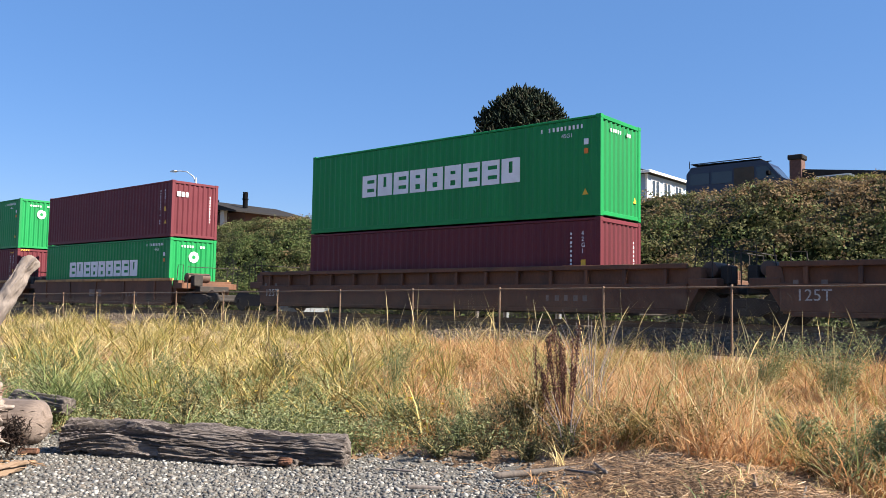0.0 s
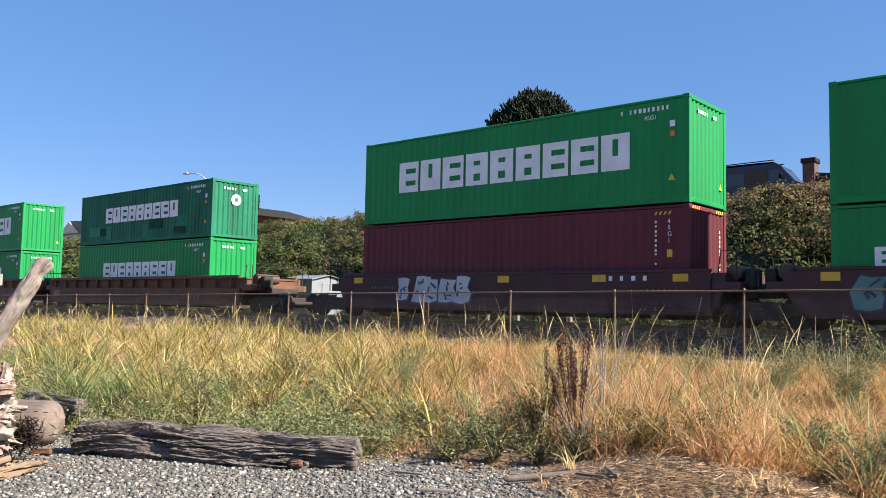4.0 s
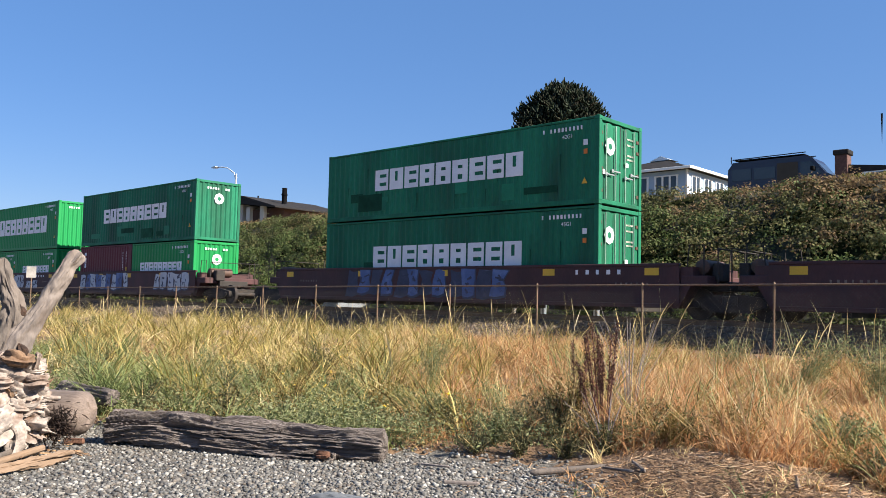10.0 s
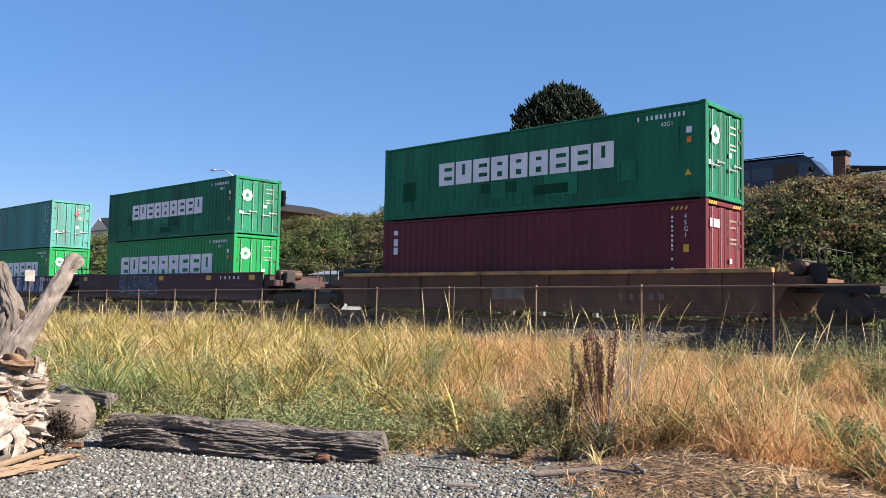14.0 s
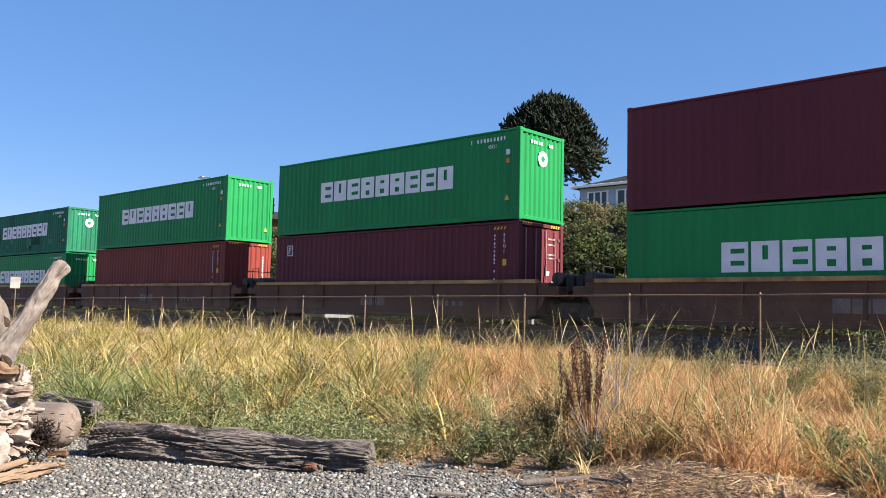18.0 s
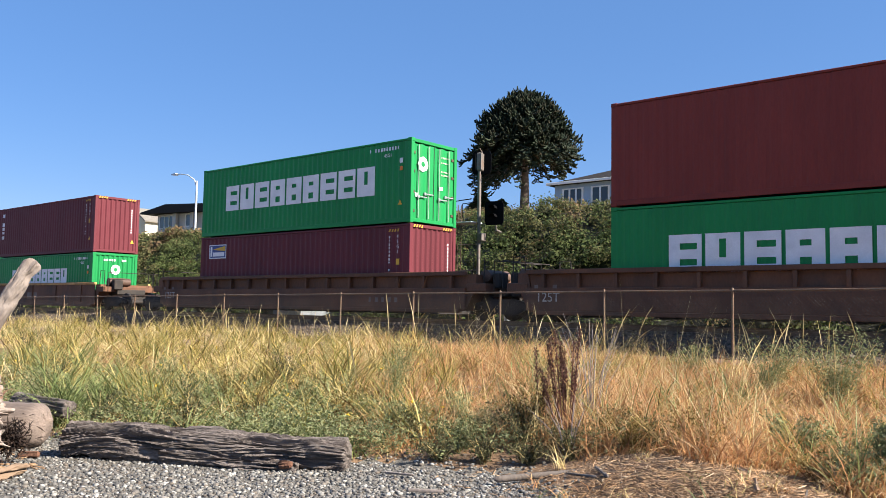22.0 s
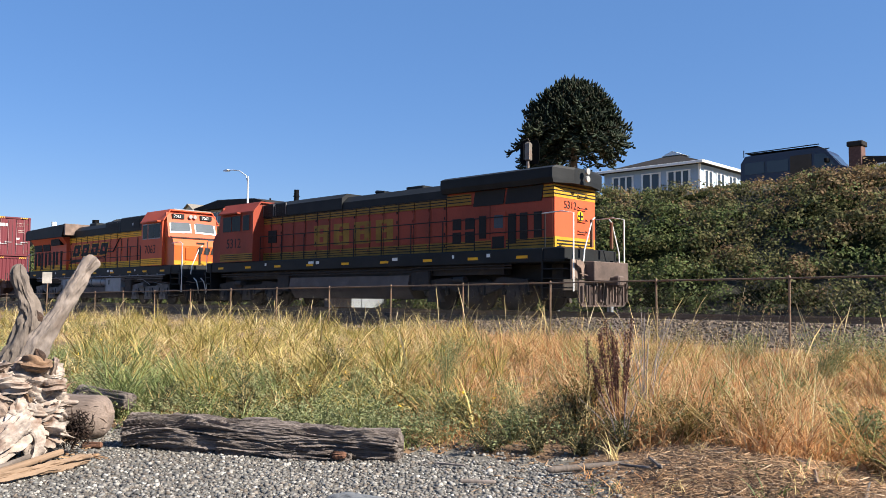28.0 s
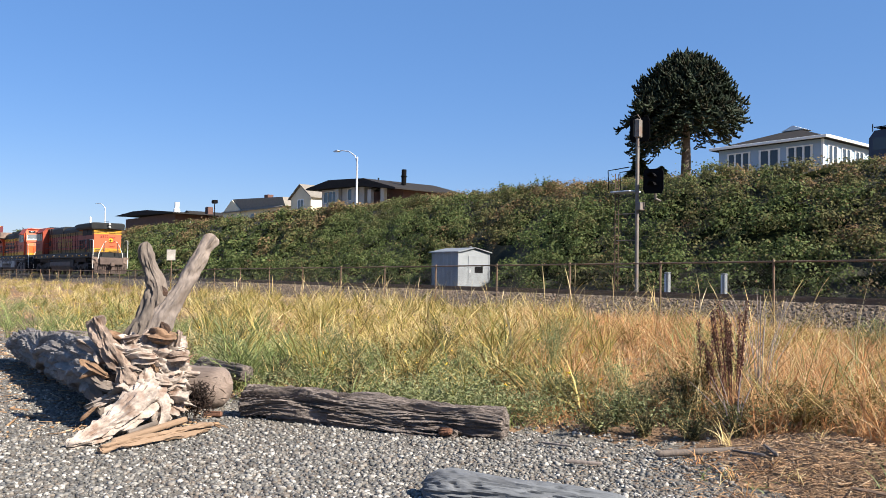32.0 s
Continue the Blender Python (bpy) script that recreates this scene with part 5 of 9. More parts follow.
        part("screen_frame", Geo().add([(s * (9.12 - 0.39 * (z - 3.3)) + dx, q * y_, z) for dx in (0, -0.03 * s) for y_, z in ((0.10, 3.46), (1.29, 3.42), (1.25, 3.98), (0.10, 4.02))], [(0, 1, 2, 3), (7, 6, 5, 4), (0, 4, 5, 1), (1, 5, 6, 2), (2, 6, 7, 3), (3, 7, 4, 0)]), L_["pale"] if new_ else L_["black"], wf, "white window surround" if new_ else "")
        nb = bx("number_board", 8.7, 8.9, min(q * 0.45, q * 1.1), max(q * 0.45, q * 1.1), 4.08, 4.3, L_["black"], 0.01)
        piece("road_number", cached(("num_board", number), lambda: words(number, 0.19, L_["pale"])), nb, pose(s * 8.905, q * 0.78 - 0.25 * s, 4.13, 0, 0, 90 * s))
        piece("road_number", cached(("num_big", number, style), lambda: words(number, 0.60, L_["vent"])), ob, pose((6.45 if s > 0 else -8.1) if q < 0 else (7.9 if s > 0 else -6.5), q * 1.505, 2.45, 0, 0, 0 if q < 0 else 180))
        bx("cab_stripe", cx0, 8.6, q * 1.503 - 0.004, q * 1.503 + 0.004, DECK + 0.02, DECK + 0.36, gold)
        for zz in (DECK + 0.10, DECK + 0.19, DECK + 0.28):
            bx("stripe_line", cx0, 8.6, q * 1.509 - 0.003, q * 1.509 + 0.003, zz, zz + LINE, L_["black"])
    bx("nose_stripe", 9.75, 9.756, -1.34, 1.34, DECK + 0.02, DECK + 0.22, L_["gold_end"])
    piece("headlamp", lampm, ob, pose(s * 8.92, 0.12, 4.2))
    piece("headlamp", lampm, ob, pose(s * 8.92, -0.12, 4.2))
    bx("nose_door", 9.75, 9.77, -0.75, -0.15, 2.1, 2.7, L_["nose"] if new_ else body, 0.01)
    bx("nose_window", 9.6, 9.68, -0.1, 0.35, 2.78, 2.98, L_["vent"], 0.01)
    for k in range(3):
        y = -0.15 + k * 0.4
        part("brand_block", Geo().prism([(y, 2.4), (y + 0.3, 2.4), (y + 0.4, 2.72), (y + 0.1, 2.72)], *sorted((s * 9.757, s * 9.763)), "x"), L_["black"], ob)
    # brand blocks on the hood
    for q in (-1, 1):
        if new_:
            for k in range(4):
                x = -4.68 + k * 1.27
                dx = (s * x) if q < 0 else (s * x)
                part("brand_block", Geo().prism([(dx, 2.62), (dx + 0.98, 2.62), (dx + 1.22, 3.28), (dx + 0.30, 3.28)], *sorted((q * 0.944, q * 0.95)), "y"), L_["black"], ob)
                part("brand_edge", Geo().prism([(dx - 0.06, 2.585), (dx + 1.01, 2.585), (dx + 1.28, 3.315), (dx + 0.27, 3.315)], *sorted((q * 0.942, q * 0.9445)), "y"), gold, ob)
                part("brand_core", Geo().prism([(dx + 0.42, 2.82), (dx + 0.72, 2.82), (dx + 0.82, 3.06), (dx + 0.52, 3.06)], *sorted((q * 0.95, q * 0.955)), "y"), body, ob)
            part("brand_sweep", Geo().prism([(s * -5.15, 2.22), (s * -4.8, 2.40), (s * -2.2, 2.46), (s * 0.6, 2.56), (s * -1.9, 2.36), (s * -3.2, 2.32)], *sorted((q * 0.944, q * 0.95)), "y"), L_["black"], ob)
        else:
            for k in range(4):
                x = s * (2.39 - k * 1.25)
                part("brand_block", Geo().box(x, x + 0.95, *sorted((q * 0.944, q * 0.95)), 2.35, 3.2), gold, ob)
                for z0_, z1_ in ((2.5, 2.72), (2.86, 3.05)):
                    part("brand_core", Geo().box(x + 0.36, x + 0.6, *sorted((q * 0.95, q * 0.955)), z0_, z1_), body, ob)
    # roof gear
    bx("exhaust_stack", -3.4, -2.5, -0.5, 0.5, roof_z, roof_z + 0.2, L_["black"], 0.03)
    hx = Geo()
    for k in range(3):
        hx.tube([(s * (-1.0), -0.2 + k * 0.2, roof_z + 0.2), (s * (-0.55), -0.2 + k * 0.2, roof_z + 0.2)], [0.03, 0.09], 8)
    hx.box(*sorted((s * -1.1, s * -0.8)), -0.3, 0.3, roof_z - 0.02, roof_z + 0.16)
    part("air_horn", hx, L_["black"], ob)
    part("lifting_eye", Geo().tube([(s * -9.6, -0.2, z1 - 0.03), (s * -9.6, -0.2, z1 + 0.14), (s * -9.6, 0.2, z1 + 0.14), (s * -9.6, 0.2, z1 - 0.03)], 0.018, 6), L_["black"], ob, smooth=True)
    # walkway rails
    post_ = cached("flat_stanchion", lambda: Geo().box(-0.035, 0.035, -0.012, 0.012, 0, 1.05, 0.004).mesh("stanchion", L_["black"]))
    stan = cached("stanchion", lambda: Geo().tube([(0, 0, 0), (0, 0, 1.05)], 0.019, 6).mesh("stanchion", L_["black"], True))
    for q in (-1, 1):
        for i in range(11):
            piece("stanchion", post_ if new_ else stan, ob, pose(s * (-9.9 + i * 1.55), q * 1.38, DECK))
        for zz in (1.05, 0.55):
            part("handrail", Geo().tube([(s * -9.9, q * 1.38, DECK + zz), (s * 5.6, q * 1.38, DECK + zz)], 0.018, 6), L_["black"], ob, smooth=True)
        for e, x in ((1, 10.15), (-1, -10.35)):
            part("end_rail", Geo().tube([(s * x, q * 1.4, 0.6), (s * x, q * 1.4, DECK + 1.0), (s * (x - e * 0.12), q * 1.4, DECK + 1.08), (s * (x - e * 0.55), q * 1.4, DECK + 1.05)], 0.022, 6), L_["pale"], ob, "white-painted grab rail", smooth=True)
            part("end_rail", Geo().tube([(s * (x + e * 0.05), q * 1.05, 0.95), (s * (x + e * 0.08), q * 0.95, 1.75), (s * (x + e * 0.08), q * 0.55, 2.65), (s * (x + e * 0.08), q * 0.4, 2.75)], 0.022, 6), L_["pale"], ob, "white-painted grab rail", smooth=True)
            for k in range(5):
                part("step", Geo().box(*sorted((s * (x - e * 0.45), s * (x - e * 0.08))), min(q * 1.05, q * 1.48), max(q * 1.05, q * 1.48), 0.42 + k * 0.27, 0.45 + k * 0.27), L_["black"], ob)
            part("step_side", Geo().box(*sorted((s * (x - e * 0.52), s * (x - e * 0.47))), min(q * 1.0, q * 1.48), max(q * 1.0, q * 1.48), 0.35, DECK - 0.02), L_["black"], ob)
            part("step_side", Geo().box(*sorted((s * (x - e * 0.06), s * x)), min(q * 0.98, q * 1.48), max(q * 0.98, q * 1.48), 0.95, DECK - 0.35), L_["black"] if e > 0 else L_["gusset"], ob)
    for e, x in ((1, 10.25), (-1, -10.42)):
        rib = random.Random(5)
        pp = part("pilot_plate", Geo().prism([(-1.3, 0.30), (-1.15, 0.17), (1.15, 0.17), (1.3, 0.30), (1.3, 0.92), (-1.3, 0.92)], *sorted((s * x, s * (x + e * 0.06))), "x"), L_["plow"] if e < 0 else L_["black"], ob, "dirty steel end plate")
        ribs = Geo()
        for k in range(17):
            y, d = -1.2 + k * 0.15, rib.uniform(0.03, 0.11)
            ribs.box(*sorted((s * (x + e * 0.05), s * (x + e * (0.06 + d)))), y - rib.uniform(0.02, 0.05), y + rib.uniform(0.02, 0.05), 0.2 + rib.uniform(0, 0.1), 0.88 - rib.uniform(0, 0.16), 0.01)
        part("plate_ribbing", ribs, L_["plow"] if e < 0 else L_["black"], pp)
        bx("end_beam", x - 0.35, x - 0.02, -0.95, 0.95, 0.9, 1.44, L_["plow"] if e < 0 else L_["black"], 0.02)
        for q in (-1, 1):
            part("step_casing", Geo().prism([(q * 0.98, 0.95), (q * 1.12, 0.95), (q * 1.18, 1.25), (q * 1.42, 1.35), (q * 1.42, 1.46), (q * 1.05, 1.44), (q * 0.95, 1.2)], *sorted((s * (x - 0.03), s * (x + e * 0.05))), "x"), L_["gusset"] if e < 0 else L_["black"], ob)
            part("uncoupling_lever", Geo().tube([(s * (x + e * 0.08), q * 1.3, 1.1), (s * (x + e * 0.16), q * 0.9, 1.04), (s * (x + e * 0.2), q * 0.35, 1.12)], 0.018, 6), L_["gusset"], ob, smooth=True)
        part("coupler", Geo().box(*sorted((s * (x + e * 0.05), s * (x + e * 0.6))), -0.12, 0.12, 0.78, 1.02, 0.03).box(*sorted((s * (x + e * 0.5), s * (x + e * 0.72))), -0.2, 0.14, 0.74, 1.06, 0.05), L_["plow"], ob)
        hose = Geo()
        for k in range(5):
            y = -0.9 + k * 0.38 + (0.18 if k > 2 else 0)
            hose.tube([(s * (x + e * 0.1), y, 1.25), (s * (x + e * 0.3), y + 0.05, 1.1), (s * (x + e * 0.34), y + 0.12, 0.75), (s * (x + e * 0.2), y + 0.22, 0.55)], 0.024, 6)
        tagged(part("air_hose", hose, L_["pale"] if e > 0 and new_ else M["under"], ob, smooth=True), kind="stuff")
        for q in (-0.55, 0.55):
            bx("end_post", x - 0.04, x + 0.04, q - 0.045, q + 0.045, DECK, DECK + 0.85, M["car_brown"] if e < 0 else L_["black"], 0.01)
    # tank and reservoirs
    tm = L_["tank"] if new_ else L_["tank_brown"]
    if not new_:
        part("fuel_tank", Geo().prism([(-1.35, 1.15), (-1.42, 0.8), (-1.1, 0.35), (1.1, 0.35), (1.42, 0.8), (1.35, 1.15)], *sorted((s * -3.6, s * 3.4)), "x"), tm, ob)
    else:
        part("fuel_tank", Geo().prism([(-1.0, 1.36), (-1.0, 0.92), (-1.40, 0.86), (-1.40, 0.60), (-1.1, 0.30), (1.1, 0.30), (1.40, 0.60), (1.40, 0.86), (1.0, 0.92), (1.0, 1.36)], *sorted((s * -3.6, s * 3.4)), "x"), L_["tank_brown"], ob, "dusty grey-brown fuel tank")
        for x0, x1 in ((-3.45, -1.45), (-1.05, 1.0)):
            for q in (-1, 1):
                rv = part("air_reservoir", Geo().tube([(s * x0, q * 1.2, 1.14), (s * (x0 + 0.05), q * 1.2, 1.14), (s * (x0 + 0.14), q * 1.2, 1.14), (s * (x1 - 0.14), q * 1.2, 1.14), (s * (x1 - 0.05), q * 1.2, 1.14), (s * x1, q * 1.2, 1.14)], [0.10, 0.20, 0.245, 0.245, 0.20, 0.10], 20), L_["tank"], ob, "pale grey air reservoir", smooth=True)
                for x in (x0 + 0.4, x1 - 0.4):
                    part("strap", Geo().tube([(s * x, q * 1.2 + 0.25 * math.cos(a), 1.14 + 0.25 * math.sin(a)) for a in [k * math.pi / 8 for k in range(17)]], 0.014, 4), L_["black"], rv)
        for x0, x1 in ((-4.75, -3.65), (1.15, 3.05)):
            eb = bx("equipment_box", x0, x1, -1.42, 1.42, 0.62, 1.34, L_["tank"], 0.03)
            for q in (-1, 1):
                bx("latch", x0 + 0.42, x0 + 0.50, q * 1.425 - 0.012, q * 1.425 + 0.012, 1.0, 1.24, L_["black"], parent=eb)
        for q in (-1, 1):
            for k, x in enumerate((-5.05, -4.95, -4.85)):
                part("filter_can", Geo().tube([(s * x, q * 1.36, 1.0), (s * x, q * 1.36, 1.34)], 0.045, 8), L_["tank"], ob, smooth=True)
            part("sill_pipe", Geo().tube([(s * -8.6, q * 1.47, 1.40), (s * 9.0, q * 1.47, 1.40)], 0.022, 6), L_["tank"], ob, smooth=True)
            for k in range(14):
                bx("pipe_clip", -8.2 + k * 1.25, -8.13 + k * 1.25, q * 1.48 - 0.02, q * 1.48 + 0.02, 1.38, 1.47, L_["tank"])
        rp = random.Random(12)
        for q in (-1, 1):
            for k in range(11):
                xx = rp.choice((-6.7, 6.6)) + rp.uniform(-2.4, 1.2)
                zz = rp.uniform(1.06, 1.36)
                part("brake_pipe", Geo().tube([(s * xx, q * 1.34, zz), (s * (xx + rp.uniform(0.5, 1.6)), q * 1.36, zz + rp.uniform(-0.03, 0.03)), (s * (xx + 1.7), q * 1.34, zz - rp.uniform(0, 0.25))], 0.016, 5), (L_["tank"], L_["black"], L_["gusset"])[k % 3], ob, smooth=True)
    pipes = Geo()
    for q in (-1, 1):
        for zz in (1.38, 1.30):
            pipes.tube([(s * -8.5, q * 1.38, zz), (s * -4, q * 1.38, zz), (s * -3.6, q * 1.4, zz - 0.05), (s * 8.6, q * 1.4, zz - 0.05)], 0.02, 5)
    tagged(part("pipework", pipes, M["under"] if not new_ else L_["frame_grey"], ob), kind="stuff")
    # six-wheel bogies
    fm = L_["frame_grey"] if new_ else M["under"]
    for bxx in (-6.7, 6.6):
        for q in (-1, 1):
            fr = part("bogie_frame", Geo().prism([(s * bxx + a, z) for a, z in ((-2.5, 0.62), (-2.4, 0.95), (-1.2, 1.05), (-0.9, 0.9), (0.9, 0.9), (1.2, 1.05), (2.4, 0.95), (2.5, 0.62), (2.2, 0.5), (1.3, 0.72), (0.5, 0.5), (-0.5, 0.5), (-1.3, 0.72), (-2.2, 0.5))], *sorted((q * 1.12, q * 1.28)), "y"), fm, ob)
            for k in (-1.85, 0, 1.85):
                part("axle_box", Geo().prism([(s * bxx + k + a, z) for a, z in ((-0.36, 0.26), (0.36, 0.26), (0.22, 0.76), (-0.22, 0.76))], *sorted((q * 1.2, q * 1.36)), "y").disc((s * bxx + k, q * 1.38, 0.53), (0, 1, 0), 0.13, 0.08, 14), fm, fr)
                for dd in (-0.5, 0.5):
                    part("coil_spring", Geo().tube([(s * bxx + k + dd, q * 1.22, 0.5), (s * bxx + k + dd, q * 1.22, 0.82)], 0.09, 10), L_["black"], fr, smooth=True)
                piece("wheel", cached(("wheel", 0.53), lambda: Geo().disc((0, 0, 0), (0, 1, 0), 0.53, 0.13, 28).mesh("wheel", M["under"], True)), ob, pose(s * bxx + k, q * 0.77, 0.53))
            part("brake_cylinder", Geo().tube([(s * bxx - 0.9, q * 1.3, 0.95), (s * bxx - 0.4, q * 1.3, 0.95)], 0.13, 12), fm, fr, smooth=True)
        for k in (-1.85, 0, 1.85):
            piece("axle", cached("axle_big", lambda: Geo().tube([(0, -1.2, 0), (0, 1.2, 0)], 0.1, 10).mesh("axle", M["under"], True)), ob, pose(s * bxx + k, 0, 0.53))
    fit_sizes(ob, s, style)
    return ob
engine(357.85, 1, "new", "7063", "orange, yellow and black six-axle locomotive on the track")
engine(379.55, -1, "old", "5312", "sooty orange and black locomotive with yellow block letters")

# plants: grass of the dune, brambles of the bank, the tree
rng = np.random.default_rng(7)
def blades(n, x, y, height, bend, width, az):
    """Tapered, arching grass blades as triangles: nine vertices and seven faces each; bend: degrees of arch."""
    x, y = np.asarray(x, float), np.asarray(y, float)
    p = np.stack([x, y, ground_z(x, y) - 0.02], -1)
    d = np.stack([np.cos(az), np.sin(az)], -1)
    f = rng.uniform(0, 2 * np.pi, n)
    side = np.stack([np.cos(f), np.sin(f), np.zeros(n)], -1)
    th0 = np.radians(bend) * rng.uniform(0.05, 0.35, n)
    v = np.zeros((n, 9, 3))
    wv = (1.0, 0.95, 0.75, 0.45)
    seg = height / 4
    for k in range(5):
        if k < 4:
            w = (width * wv[k] / 2)[:, None] * side
            v[:, 2 * k], v[:, 2 * k + 1] = p - w, p + w
            th = th0 + np.radians(bend) * (k + 0.5) / 4
            p = p + np.stack([d[:, 0] * np.sin(th), d[:, 1] * np.sin(th), np.cos(th)], -1) * seg[:, None]
        else:
            v[:, 8] = p
    t = np.array([(0, 1, 3), (0, 3, 2), (2, 3, 5), (2, 5, 4), (4, 5, 7), (4, 7, 6), (6, 7, 8)])
    return v.reshape(-1, 3), (t[None] + 9 * np.arange(n)[:, None, None]).reshape(-1, 3)
def strewn(n, b0, b1, near=0.15, far=17.1, power=1.0):
    """Places on the dune, spread over bearings from the beach."""
    b = np.radians(rng.uniform(b0, b1, n))
    tx = np.tan(b)
    y0 = np.full(n, 5.0)
    for _ in range(6):
        y0 = shore(-tx * y0) + near
    y = y0 + (far - y0) * rng.uniform(0, 1, n) ** power
    return -tx * y, y
def clumped(n_clumps, per, b0, b1, spread, **kw):
    x, y = strewn(n_clumps, b0, b1, **kw)
    k = np.repeat(np.arange(n_clumps), per)
    return x[k] + rng.normal(0, 1, len(k)) * spread, y[k] + rng.normal(0, 1, len(k)) * spread, k
def keep_off(x, y, *arrays):
    """Keeps plants off the gravel, the logs' front and the ballast."""
    ok = (y > shore(x) + 0.05) & (y < 17.6) & ~((x > -4.7) & (x < -1.2) & (y < 7.0 + 0.25 * np.sin(x * 5)))
    return (x[ok], y[ok], *(a[ok] for a in arrays))
def grow(name, x, y, h0, h1, w, bend, material, label, scale=None, k=None, sway=1.6):
    """Blades at places; k: the clump of each, which leans its own way."""
    n = len(x)
    h = rng.uniform(h0, h1, n) * (scale if scale is not None else 1)
    way = rng.uniform(0, 2 * np.pi, int(k.max()) + 1)[k] if k is not None else rng.uniform(0, 2 * np.pi, n)
    az = way + rng.normal(0, sway, n)
    me = loose(name, *blades(n, x, y, h, rng.uniform(bend[0], bend[1], n), w * rng.uniform(0.6, 1.3, n), az), material)
    return tagged(new(name, me), label, "grass", kind="stuff")
beach_m = mat("green_gold_beachgrass", (0.2, 0.2, 0.08), 0.6, 0, 0.2, 2, 8, 0, palette=[(0.108, 0.114, 0.0256), (0.266, 0.237, 0.0542), (0.453, 0.355, 0.0986), (0.709, 0.552, 0.216), (0.197, 0.202, 0.0493), (0.542, 0.375, 0.118), (0.138, 0.0838, 0.0296), (0.305, 0.266, 0.0739)], through_light=0.34, spec=0.3)
straw_m = mat("bleached_straw", (0.5, 0.4, 0.2), 0.6, 0, 0.2, 2, 8, 0, palette=[(0.52, 0.372, 0.149), (0.743, 0.604, 0.316), (0.65, 0.483, 0.205), (0.799, 0.687, 0.427)], through_light=0.3, spec=0.3)
dry_m = mat("rusty_dry_grass", (0.4, 0.2, 0.08), 0.7, 0, 0.35, 1.3, 8, 0, palette=[(0.567, 0.265, 0.104), (0.737, 0.407, 0.18), (0.813, 0.52, 0.265), (0.397, 0.18, 0.0756), (0.855, 0.652, 0.387)], through_light=0.34, spec=0.2)
tuft_m = mat("blue_green_grass", (0.1, 0.16, 0.07), 0.55, 0, 0.2, 2, 8, 0, palette=[(0.092, 0.127, 0.0403), (0.172, 0.218, 0.069), (0.241, 0.287, 0.0978), (0.368, 0.38, 0.149)], through_light=0.3, spec=0.3)
weed_m = mat("grey_green_weed_leaves", (0.1, 0.13, 0.05), 0.65, 0, 0.2, 2, 8, 0, palette=[(0.11, 0.135, 0.055), (0.20, 0.23, 0.10), (0.30, 0.32, 0.155), (0.40, 0.40, 0.22)], through_light=0.35, spec=0.2)
# golden beachgrass over the left and the back
def field(n, per, b0, b1, spread, near, far, power, name, h0, h1, w, bend, material, label, vary=(0.6, 1.25), sway=1.2):
    x, y, k = clumped(n, per, b0, b1, spread, near=near, far=far, power=power)
    hs = rng.uniform(vary[0], vary[1], n)[k] * np.clip(1 + 0.5 * wobble(x, y, 1.1, 6.0), 0.4, 1.5)
    hs = hs * (1 - 0.15 * smooth_step(11.5, 16.0, y) * smooth_step(-0.95, -0.75, x / y))
    ok = rng.uniform(0, 1, n)[k] < np.clip(0.80 + 0.9 * wobble(x, y, 2.3, 1.0) + 0.4 * wobble(x, y, 6.0, 2.0), 0.3, 1.0)
    x, y, hs, k = x[ok], y[ok], hs[ok], k[ok]
    x, y, hs, k = keep_off(x, y, hs, k)
    grow(name, x, y, h0, h1, w, bend, material, label, hs, k, sway)
field(900, 32, 41, 83, 0.10, 1.3, 17.1, 1.0, "beachgrass", 0.45, 0.95, 0.021, (40, 170), beach_m, "golden green beachgrass covering the dune")
field(70, 30, 2, 42, 0.09, 7.6, 17.1, 1.0, "beachgrass", 0.40, 0.80, 0.014, (40, 140), beach_m, "golden green beachgrass thinning towards the fence")
field(150, 15, 3, 46, 0.09, 1.2, 16.5, 1.0, "straw_bunches", 0.35, 0.75, 0.012, (60, 175), straw_m, "arching straw-coloured bunches among dry grass", sway=0.9)
field(560, 16, 44, 83, 0.10, 1.0, 16.5, 1.0, "straw_bunches", 0.42, 0.85, 0.018, (60, 170), straw_m, "arching straw-coloured grass bunches", sway=0.7)
# fine rusty dry grass on the right
field(2900, 52, 4, 46.5, 0.13, 0.9, 16.4, 1.0, "dry_grass", 0.14, 0.50, 0.012, (40, 190), dry_m, "fine rusty orange dry grass on the dune", (0.4, 1.45), 3.0)
field(420, 40, 4, 45, 0.08, 0.9, 15.5, 1.0, "dry_tussocks", 0.28, 0.66, 0.012, (20, 150), dry_m, "rusty tussocks standing out of the dry grass", (0.6, 1.3), 3.0)
field(260, 40, 43, 66, 0.16, 0.6, 13.0, 1.0, "dry_grass", 0.2, 0.55, 0.008, (40, 170), dry_m, "scattered dry orange grass among green blades", sway=2.5)
# green tufts near the gravel's edge
field(130, 30, 44, 82, 0.07, 0.25, 2.6, 1.0, "green_tufts", 0.25, 0.6, 0.012, (50, 160), tuft_m, "short green tufts at the gravel edge", (0.6, 1.2), 1.5)
field(110, 20, 44, 82, 0.06, 0.25, 3.0, 1.0, "straw_bunches", 0.25, 0.6, 0.010, (60, 180), straw_m, "short straw bunches among low weeds", (0.6, 1.2), 1.2)
field(230, 38, 45, 82, 0.08, 0.4, 8.0, 1.3, "green_tufts", 0.4, 0.8, 0.016, (40, 150), tuft_m, "blue-green grass tufts behind the driftwood")
field(46, 26, 3, 45, 0.06, 0.6, 13.0, 1.0, "green_tufts", 0.5, 1.0, 0.012, (30, 125), tuft_m, "tall green grass tufts among dry grass", sway=1.5)
